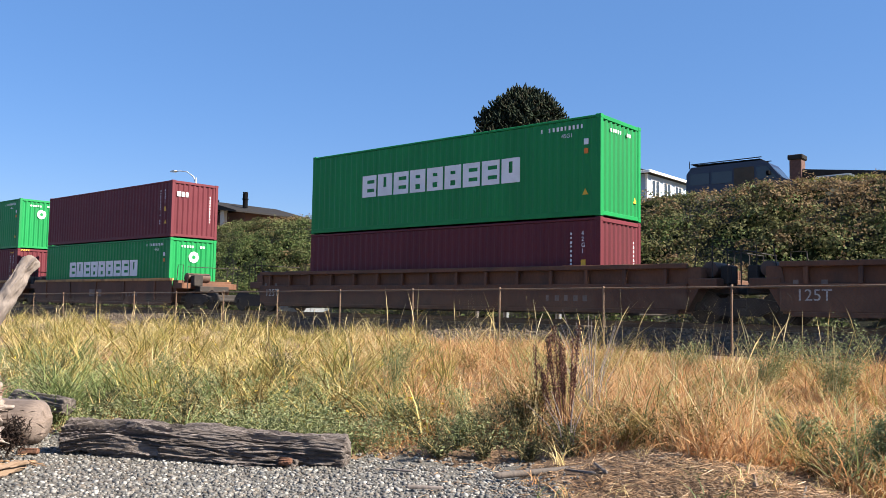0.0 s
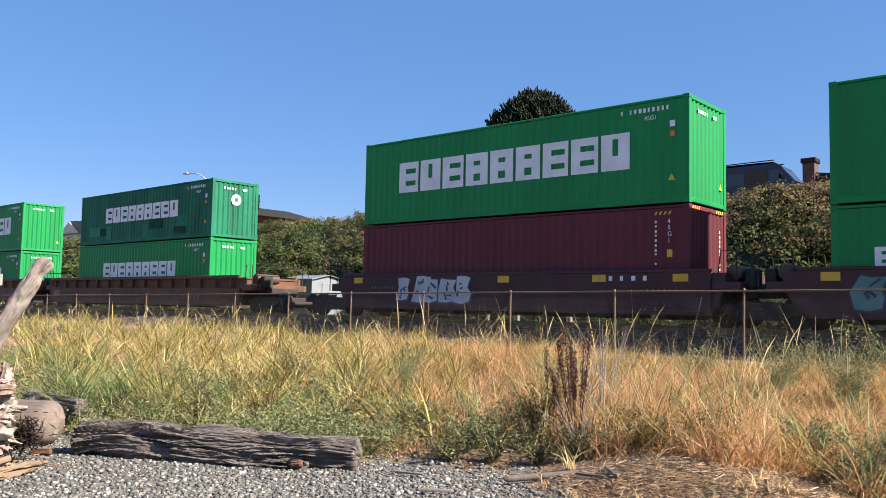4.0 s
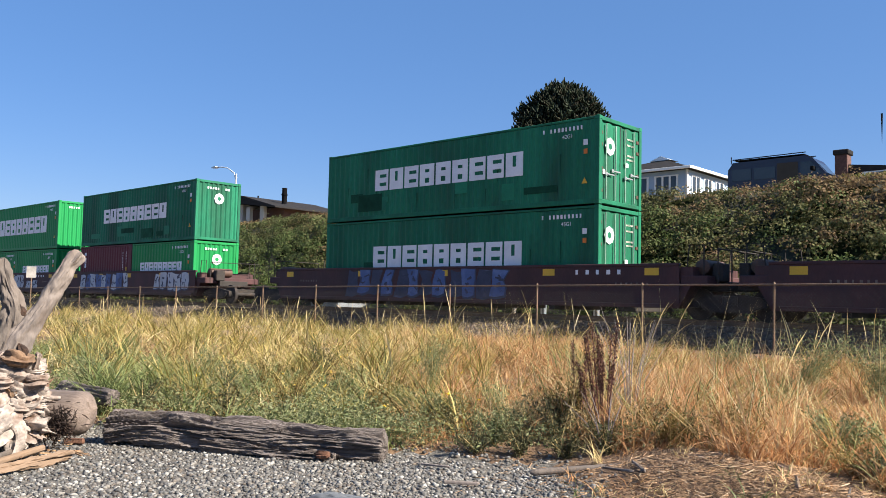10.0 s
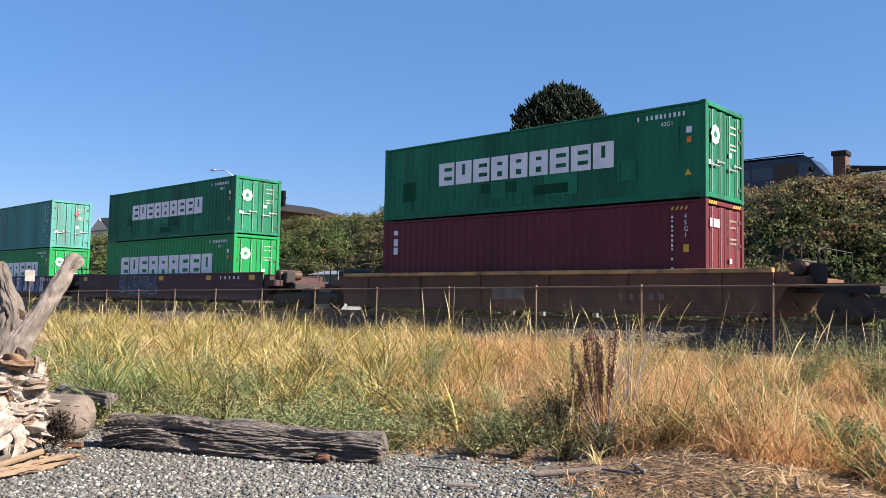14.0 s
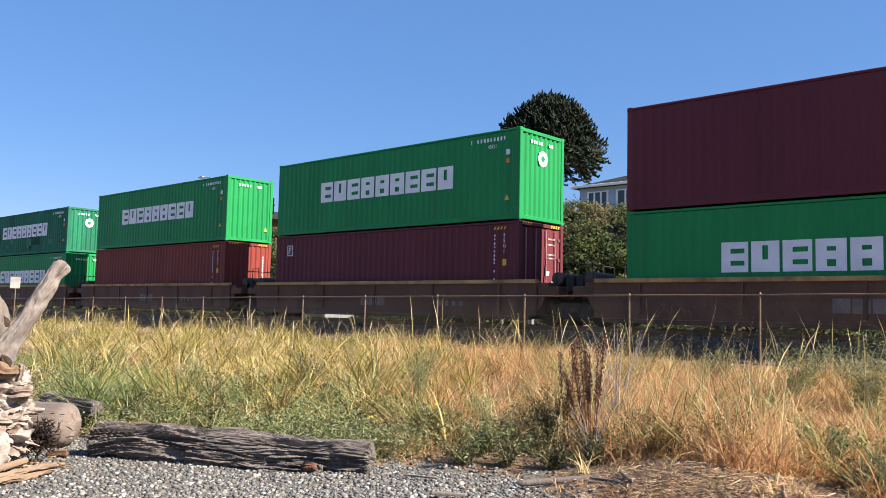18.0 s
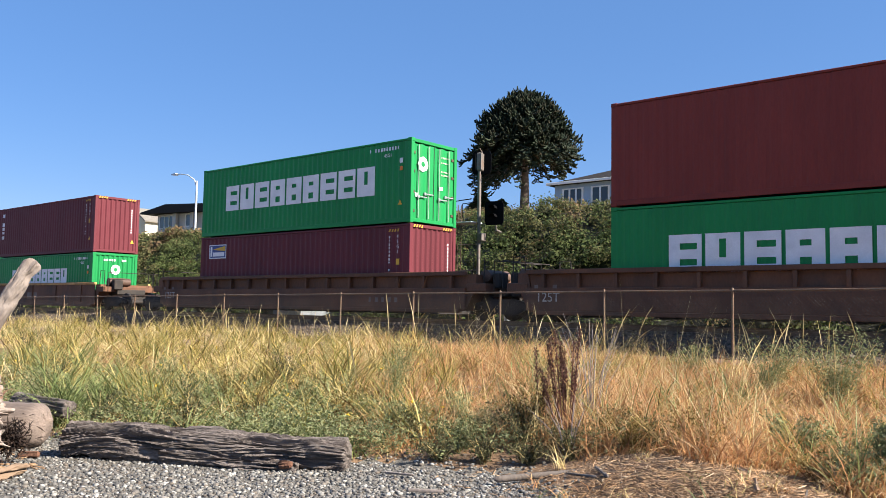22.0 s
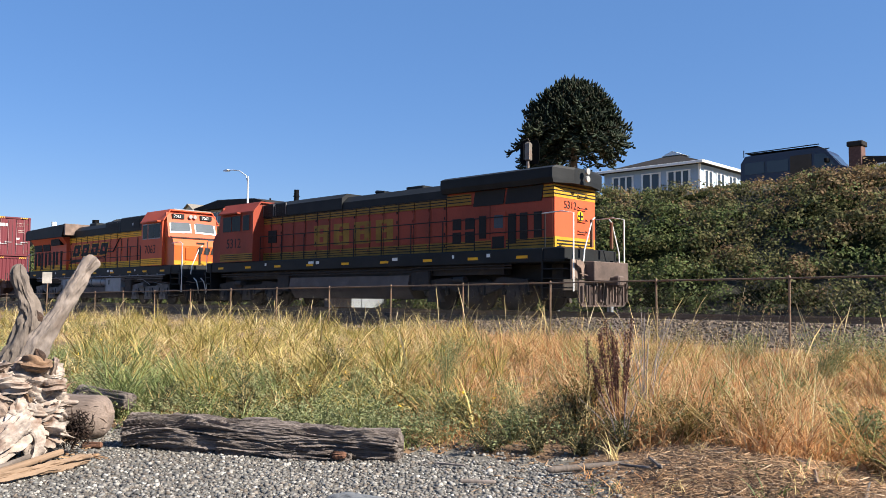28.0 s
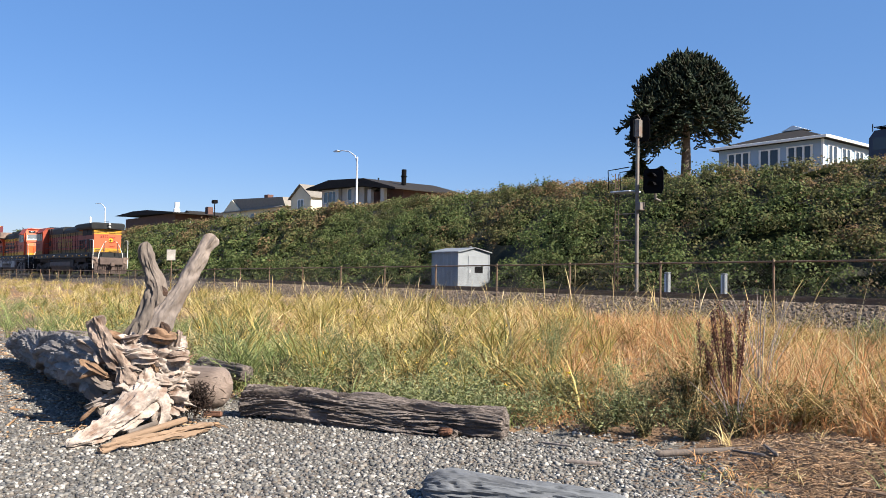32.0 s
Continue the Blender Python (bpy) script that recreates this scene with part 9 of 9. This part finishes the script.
# the uprooted stump: a trunk lying back along the beach, its roots towards the path
stump = thing("driftwood_stump", "bleached uprooted tree stump lying on the beach", "tree stump", pose(0, 0, 0), "driftwood on the beach")
def limb(name, a, b, r0, r1, seed, material, label="", rough=0.14, mid=None, n=26, rings=40):
    g, m = log_shape(a, b, r0, r1, seed, rough=rough, n=n, rings=rings, end_round=0.5)
    if mid:
        L = (Vector(b) - Vector(a)).length
        g.v = [(x, y + mid[0] * math.sin(math.pi * min(1, max(0, x / L))), z + mid[1] * math.sin(math.pi * min(1, max(0, x / L)))) for x, y, z in g.v]
    return part(name, g, material, stump, label, m, True)
limb("trunk", (-8.62, 2.80, 0.47), (-15.2, 3.2, 0.30), 0.34, 0.24, 11, log_trunk, "grey peeling trunk", 0.2, n=90, rings=240)
heart, across, to_path = Vector((-8.34, 2.80, 0)), Vector((0.31, 0.95, 0)), Vector((0.95, -0.31, 0))
def at(u, z, d=0.0):
    """A place on the stump: across the roots, up, and out towards the path."""
    return heart + across * u + to_path * d + Vector((0, 0, z))
def gnarl(name, pts, radii, seed, material, label="", rough=0.3, n=30, step=0.022, flat=1.0, grain=1.0, jag=0.3, torn=0.6):
    """A gnarled limb along a curve: ridged lengthwise, hollowed and torn at the ends; flat presses it from above."""
    pts = [Vector(p) for p in pts]
    line, rads = [], []
    for k in range(len(pts) - 1):
        p0, p1, p2, p3 = pts[max(k - 1, 0)], pts[k], pts[k + 1], pts[min(k + 2, len(pts) - 1)]
        m = max(3, int((p2 - p1).length / step))
        for q in range(m + (k == len(pts) - 2)):
            t = q / m
            line.append(0.5 * (2 * p1 + (p2 - p0) * t + (2 * p0 - 5 * p1 + 4 * p2 - p3) * t * t + (3 * p1 - p0 - 3 * p2 + p3) * t ** 3))
            rads.append(radii[k] + (radii[k + 1] - radii[k]) * t)
    off, run, vs = Vector((seed * 3.1, seed * 1.7, -seed)), 0.0, []
    last = len(line) - 1
    up = to_path if abs((pts[-1] - pts[0]).normalized().z) > 0.6 else Vector((0, 0, 1))
    for i, p in enumerate(line):
        d = (line[min(i + 1, last)] - line[max(i - 1, 0)]).normalized()
        a_ = (up - d * up.dot(d)).normalized()
        b_ = d.cross(a_)
        if i:
            run += (p - line[i - 1]).length
        edge = min(i, last - i)
        cap = (0.05, 0.62, 0.86, 0.96)[edge] if edge < 4 else 1.0
        for j in range(n):
            t = 2 * math.pi * j / n
            c_, s_ = math.cos(t), math.sin(t)
            w = 0.5 * noise.noise(Vector((run * 4.5, c_, s_)) + off)
            big = noise.noise(Vector((run * 3.2, c_ * 1.0, s_ * 1.0)) + off)
            ridge = 1 - 2 * abs(noise.noise(Vector((run * 1.7, c_ * 2.3 + w, s_ * 2.3 - w)) + off))
            crack = max(0.0, 0.16 - abs(noise.noise(Vector((run * 1.2, c_ * 3.4 + w, s_ * 3.4)) - off))) * 3.2
            fine = 1 - 2 * abs(noise.noise(Vector((run * 5.0, c_ * 6, s_ * 6)) + off))
            pit = max(0.0, noise.noise(Vector((run * 7.0, c_ * 1.6, s_ * 1.6)) - off) - 0.25)
            k = 1 + rough * (0.8 * big + grain * (0.42 * ridge - 0.9 * crack + 0.14 * fine) - 1.5 * pit)
            r = rads[i] * max(0.15, k)
            Y, Z = rads[i] * c_, rads[i] * s_
            r += torn * (0.045 * ridged(run * 3.0 + seed, Y * 13, Z * 13) + 0.020 * ridged(run * 7, Y * 30 + seed, Z * 30) - 0.12 * max(0.0, noise.noise(Vector((run * 6 + seed, Y * 9, Z * 9))) - 0.15))
            r = max(0.2 * rads[i], r) * cap
            q = p + a_ * (r * c_ * flat) + b_ * (r * s_)
            if edge < 4:
                q = q + d * (rads[i] * jag * noise.noise(Vector((c_ * 2.5, s_ * 2.5, seed + i))))
            q.z = max(q.z, -0.04)
            vs.append(tuple(q))
    fs = [(i * n + j, i * n + (j + 1) % n, (i + 1) * n + (j + 1) % n, (i + 1) * n + j) for i in range(last) for j in range(n)]
    fs += [tuple(range(n))[::-1], tuple(last * n + j for j in range(n))]
    return part(name, Geo().add(vs, fs), material, stump, label, smooth=True)
# the forked butt that stands up behind the roots
gnarl("fork", [at(0.04, 0.50, -0.30), at(0.06, 0.78, -0.28), at(0.13, 1.02, -0.28), at(0.17, 1.26, -0.28), at(0.165, 1.42, -0.28), at(0.10, 1.60, -0.28), at(0.06, 1.76, -0.28), at(0.07, 1.86, -0.28)], [0.22, 0.20, 0.155, 0.115, 0.09, 0.075, 0.062, 0.058], 12, log_brown, "grey-brown upright limb with a rotted knot", 0.26, 48, 0.015, torn=0.7)
gnarl("fork", [at(0.13, 0.70, -0.22), at(0.22, 1.02, -0.22), at(0.36, 1.27, -0.22), at(0.52, 1.56, -0.22), at(0.68, 1.84, -0.22), at(0.75, 1.94, -0.22)], [0.15, 0.125, 0.095, 0.085, 0.075, 0.082], 13, log_pale_limb, "long leaning grey limb", 0.18, 44, 0.016, torn=0.5)
# solid dark lump, coloured as the shade of the hollow here
gnarl("rotted_knot", [at(0.24, 1.20, -0.21), at(0.225, 1.33, -0.22), at(0.20, 1.45, -0.24)], [0.03, 0.05, 0.02], 14, log_rot_shade, "dark lump standing for the shaded hollow between the limbs", 0.5, 20)
gnarl("rotted_knot", [at(0.26, 0.86, -0.08), at(0.26, 0.95, -0.09), at(0.23, 1.04, -0.12)], [0.04, 0.05, 0.02], 15, log_rot_shade, "dark lump of wood under the fork", 0.5, 20)
# dark core, seen only through the gaps between the roots, painting their shade
gnarl("heartwood", [at(-0.12, 0.22, -0.1), at(0.02, 0.45, -0.06), at(0.12, 0.78, -0.1)], [0.26, 0.30, 0.22], 16, log_rot_shade, "dark core standing for the shade between the roots", 0.25, 34)
# broken root that leans up, and the long foot
gnarl("root", [at(-0.40, 1.09, 0.10), at(-0.355, 0.98, 0.12), at(-0.28, 0.84, 0.16), at(-0.18, 0.68, 0.20), at(-0.10, 0.54, 0.20), at(-0.03, 0.40, 0.16)], [0.082, 0.075, 0.068, 0.075, 0.095, 0.12], 17, log_tan_grey, "broken upright root with a brown end", 0.40, 44, 0.012, torn=1.0)
gnarl("root", [at(0.14, 0.50, 0.14), at(0.09, 0.36, 0.26), at(-0.02, 0.24, 0.42), at(-0.22, 0.13, 0.62), at(-0.44, 0.05, 0.86), at(-0.56, 0.02, 0.98)], [0.13, 0.17, 0.165, 0.13, 0.075, 0.03], 18, log_bone, "long bleached root foot", 0.34, 64, 0.012, 0.85, torn=0.9)
gnarl("root", [at(0.10, 0.36, 0.22), at(0.22, 0.26, 0.30), at(0.22, 0.12, 0.34), at(0.16, 0.0, 0.38)], [0.10, 0.10, 0.08, 0.05], 19, log_bone, "", 0.4, 34, 0.02)
# layered ledges of bleached root wood, with deep gaps between
def root_mass(c, r, seed, squash, tall, n1=150, n2=100):
    """An eroded, layered lump of root wood with deep hollows."""
    vs = []
    off = Vector((seed * 1.7, seed * 0.6, -seed))
    for i in range(n2 + 1):
        p = math.pi * i / n2
        for j in range(n1):
            t = 2 * math.pi * j / n1
            d = Vector((math.sin(p) * math.cos(t), math.sin(p) * math.sin(t), math.cos(p)))
            w = d * r + 0.16 * r * noise.noise_vector(d * 2.3 + off)
            big = noise.noise(w * (1.7 / r) + off)
            tilt_ = w.z + 0.35 * w.y + 0.25 * noise.noise(w * 5 + off) * r
            strata = ridged(w.x * 3 + seed, w.y * 3, tilt_ * 17)
            ledge = ridged(w.x * 6, w.y * 6 + seed, tilt_ * 38)
            hollow = max(0.0, noise.noise(Vector((w.x * 7, w.y * 7, tilt_ * 11)) - off) - 0.06)
            fine = ridged(w.x * 22, w.y * 22, w.z * 60 + seed)
            k = 1 + 0.45 * big + (0.085 * strata + 0.035 * ledge + 0.010 * fine - 0.42 * hollow) / r
            vs.append((d.x * r * squash * max(0.3, k), d.y * r * max(0.3, k), d.z * r * tall * max(0.3, k)))
    fs = [(i * n1 + j, i * n1 + (j + 1) % n1, (i + 1) * n1 + (j + 1) % n1, (i + 1) * n1 + j) for i in range(n2) for j in range(n1)]
    part("root_mass", Geo().add(vs, fs), log_bone, stump, "bleached layered root wood with dark hollows", pose(*c, 0, 0, -18), True)
root_mass(at(0.05, 0.60, 0.02), 0.34, 2.0, 0.75, 1.0, 190, 130)
root_mass(at(0.24, 0.74, 0.06), 0.23, 5.0, 0.8, 0.9)
root_mass(at(0.34, 0.50, 0.06), 0.19, 8.0, 0.8, 0.8)
root_mass(at(0.30, 0.27, 0.10), 0.22, 11.0, 0.8, 0.8)
root_mass(at(-0.02, 0.34, 0.14), 0.23, 14.0, 0.85, 0.9)
ro = random.Random(31)
for k in range(22):
    u, z = ro.uniform(-0.18, 0.42), ro.uniform(0.22, 0.95)
    d0, le, a = ro.uniform(0.08, 0.22), ro.uniform(0.18, 0.38), ro.uniform(-0.7, 0.35)
    if k % 3 == 0:
        a = ro.uniform(0.6, 1.5)
    du, dz, r = le * math.cos(a), le * math.sin(a), ro.uniform(0.028, 0.06)
    gnarl("root", [at(u - du * 0.5, z - dz * 0.5, d0 - 0.1), at(u - du * 0.15, z - dz * 0.1 + ro.uniform(-0.05, 0.05), d0 + 0.03), at(u + du * 0.2, z + dz * 0.25 + ro.uniform(-0.05, 0.05), d0 + 0.06), at(u + du * 0.5, z + dz * 0.5, d0 - 0.04)], [r * 0.9, r * 1.2, r, r * 0.35], 30 + k, (log_bone, log_bone, log_tan, log_tan_grey)[k % 4], "", 0.55, 28, 0.014, ro.uniform(0.6, 0.95), 1.2, 0.8, 1.0)
# ragged pieces where the roots leave the trunk
for k, (a, b, c, r) in enumerate((((-0.56, 0.86, 0.0), (-0.42, 0.80, 0.04), (-0.30, 0.66, 0.10), 0.06), ((-0.52, 0.68, 0.06), (-0.40, 0.62, 0.10), (-0.26, 0.52, 0.14), 0.05), ((-0.40, 0.52, 0.08), (-0.28, 0.44, 0.14), (-0.14, 0.40, 0.16), 0.06), ((-0.46, 0.22, 0.06), (-0.30, 0.28, 0.12), (-0.14, 0.34, 0.16), 0.045), ((-0.30, 0.93, -0.08), (-0.16, 0.86, 0.0), (-0.04, 0.74, 0.06), 0.07), ((-0.42, 0.40, -0.02), (-0.30, 0.30, 0.06), (-0.2, 0.14, 0.1), 0.09), ((0.02, 0.40, 0.22), (0.10, 0.50, 0.24), (0.14, 0.62, 0.2), 0.05))):
    gnarl("root", [at(*a), at(*b), at(*c)], [r * 0.7, r * 1.1, r], 60 + k, (log_bone, log_tan, log_brown)[k % 3], "", 0.5, 30, 0.014, 0.8, 1.2, 0.8, 1.0)
for k, (a, b, r) in enumerate((((-0.50, 0.10, 0.18), (-0.30, 0.26, 0.2), 0.016), ((0.30, 0.06, 0.5), (0.02, 0.02, 0.55), 0.022), ((-0.52, 0.50, 0.1), (-0.34, 0.56, 0.12), 0.02), ((0.46, 0.60, 0.1), (0.56, 0.72, 0.05), 0.02))):
    gnarl("rootlet", [at(*a), (at(*a) + at(*b)) / 2 + Vector((0, 0, 0.02)), at(*b)], [r * 0.5, r, r], 80 + k, log_tan, "", 0.3, 12)
# dark shaggy fibres beside the pale log
sh = np.array([tuple(at(0.60, 0.24, -0.06))])
n = 620
c = sh + rng.normal(0, 1, (n, 3)) * np.array([0.05, 0.065, 0.075])
c[:, 2] = np.maximum(c[:, 2], 0.03)
tagged(piece("root_fibre", loose("root_fibre", *leaves(n, c, rng.uniform(0.05, 0.13, n), 1.2, 0.06), log_rot_shade), stump), "dark shaggy root fibres", kind="stuff")
# bark crumbs and chips on the mound of litter
for k_ in range(9):
    b_, r_ = math.radians(random.gauss(21, 6)), random.uniform(6.1, 7.3)
    x_, y_, a_, l_ = -math.sin(b_) * r_, math.cos(b_) * r_, random.uniform(0, 3.14), random.uniform(0.25, 0.6)
    p_, q_ = (x_, y_, float(ground_z(x_, y_)) + 0.02), (x_ + math.cos(a_) * l_, y_ + math.sin(a_) * l_, float(ground_z(x_ + math.cos(a_) * l_, y_ + math.sin(a_) * l_)) + 0.03)
    drift_log(p_, q_, random.uniform(0.010, 0.022), 0.008, 20.0 + k_, (log_pale_limb, log_brown, log_stick)[k_ % 3], ("thin grey twig on the bark litter", "thin brown twig on the bark litter", "thin tan twig on the bark litter")[k_ % 3], rough=0.2, rings=16, n=8)
chip_m = mat("brown_wood_litter", (0.26, 0.16, 0.085), 0.95, 0, 0.4, 4, 30, 0.6, palette=[(0.24, 0.135, 0.07), (0.40, 0.24, 0.13), (0.48, 0.31, 0.18), (0.33, 0.20, 0.11), (0.58, 0.44, 0.30)])
n = 10000
b, r = np.radians(rng.normal(22, 6.0, n)), rng.uniform(6.0, 8.0, n)
x, y = -np.sin(b) * r, np.cos(b) * r
z = ground_z(x, y)
a, l, w = rng.uniform(0, 6.28, n), 0.02 + 0.20 * rng.uniform(0, 1, n) ** 2.5, 0.002 + 0.010 * rng.uniform(0, 1, n) ** 3
d = np.stack([np.cos(a), np.sin(a), rng.normal(0, 0.15, n)], -1) * l[:, None] / 2
s = np.stack([-np.sin(a), np.cos(a), np.zeros(n)], -1) * w[:, None] / 2
u = np.stack([np.zeros(n), np.zeros(n), w * 0.6], -1)
c = np.stack([x, y, z + 0.004 + rng.uniform(0, 0.014, n)], -1)
v = np.stack([c - d - s, c - d + s, c - d + u, c + d - s, c + d + s, c + d + u], 1).reshape(-1, 3)
t = np.array([(0, 1, 2), (3, 5, 4), (0, 3, 1), (1, 3, 4), (1, 4, 2), (2, 4, 5), (2, 5, 0), (0, 5, 3)])
tagged(new("wood_litter", loose("wood_litter", v, (t[None] + 6 * np.arange(n)[:, None, None]).reshape(-1, 3), chip_m)), "brown bark chips and twigs on the ground", "litter", kind="stuff")
drift_log((-4.35, 5.9, 0.05), (-3.75, 6.55, 0.12), 0.03, 0.025, 8.0, log_brown, "weathered branch on the bark litter", rough=0.1, rings=30, n=14)
drift_log((-3.15, 6.35, 0.06), (-3.0, 6.75, 0.1), 0.045, 0.03, 8.5, log_stick, "broken orange-brown wood piece on the litter", rough=0.2, rings=24, n=14)
# brown crumbs and twigs on the gravel beyond the stump
n = 9500
b, r = np.radians(rng.uniform(66, 93, n)), rng.uniform(8.5, 34, n)
x, y = -np.sin(b) * r, np.cos(b) * r
ok = (y < shore(x) + 0.3) & (rng.uniform(0, 1, n) < 0.25 + 0.75 * smooth_step(0.1, 0.5, wobble(x, y, 1.3, 8) + smooth_step(9.5, 13, r) * 0.5))
x, y = x[ok], y[ok]
n = len(x)
a, l, w = rng.uniform(0, 6.28, n), 0.03 + 0.30 * rng.uniform(0, 1, n) ** 3, 0.006 + 0.02 * rng.uniform(0, 1, n) ** 2
d = np.stack([np.cos(a), np.sin(a), rng.normal(0, 0.1, n)], -1) * l[:, None] / 2
s = np.stack([-np.sin(a), np.cos(a), np.zeros(n)], -1) * w[:, None] / 2
u = np.stack([np.zeros(n), np.zeros(n), w * 0.7], -1)
c = np.stack([x, y, ground_z(x, y) + 0.022], -1)
v = np.stack([c - d - s, c - d + s, c - d + u, c + d - s, c + d + s, c + d + u], 1).reshape(-1, 3)
tagged(new("wood_crumbs", loose("wood_crumbs", v, (t[None] + 6 * np.arange(n)[:, None, None]).reshape(-1, 3), chip_m)), "brown wood crumbs and twigs strewn on the gravel", "litter", kind="stuff")
drift_log((-7.40, 4.47, 0.05), (-6.12, 5.16, 0.02), 0.085, 0.10, 9.2, log_grey, "dark split slab leaning against the weathered log", rough=0.38, rings=160, n=80, flat=0.9, ridges=1.3, end_round=1.2)
drift_log((-6.23, 5.02, 0.04), (-6.11, 5.09, 0.05), 0.045, 0.03, 9.0, log_rust, "orange-brown rotted wood broken from the log", rough=0.55, rings=40, n=24, end_round=1.2)
drift_log((-8.55, 3.62, 0.02), (-8.38, 3.74, 0.03), 0.04, 0.03, 9.5, log_rust, "small rust-brown wood chunk by the log", rough=0.35, rings=24, n=16)
drift_log((-4.70, 5.15, 0.02), (-4.42, 5.30, 0.03), 0.018, 0.014, 9.7, log_pale_limb, "short pale stick on the pebbles", rough=0.2, rings=24, n=12)
drift_log((-5.35, 5.55, 0.02), (-5.05, 5.62, 0.03), 0.012, 0.010, 9.8, log_pale_limb, "thin pale stick on the pebbles", rough=0.2, rings=24, n=10)

def motions():
    times = [0, 2, 4, 6, 8, 10, 12, 14, 16, 18, 20, 22, 24, 26, 27, 28, 29, 30, 31, 32]
    for ob, u, y, z, rz in MOVING:
        walk(ob, [(t, pose(u + run_out(t), y, z, 0, 0, rz)) for t in times])
motions()
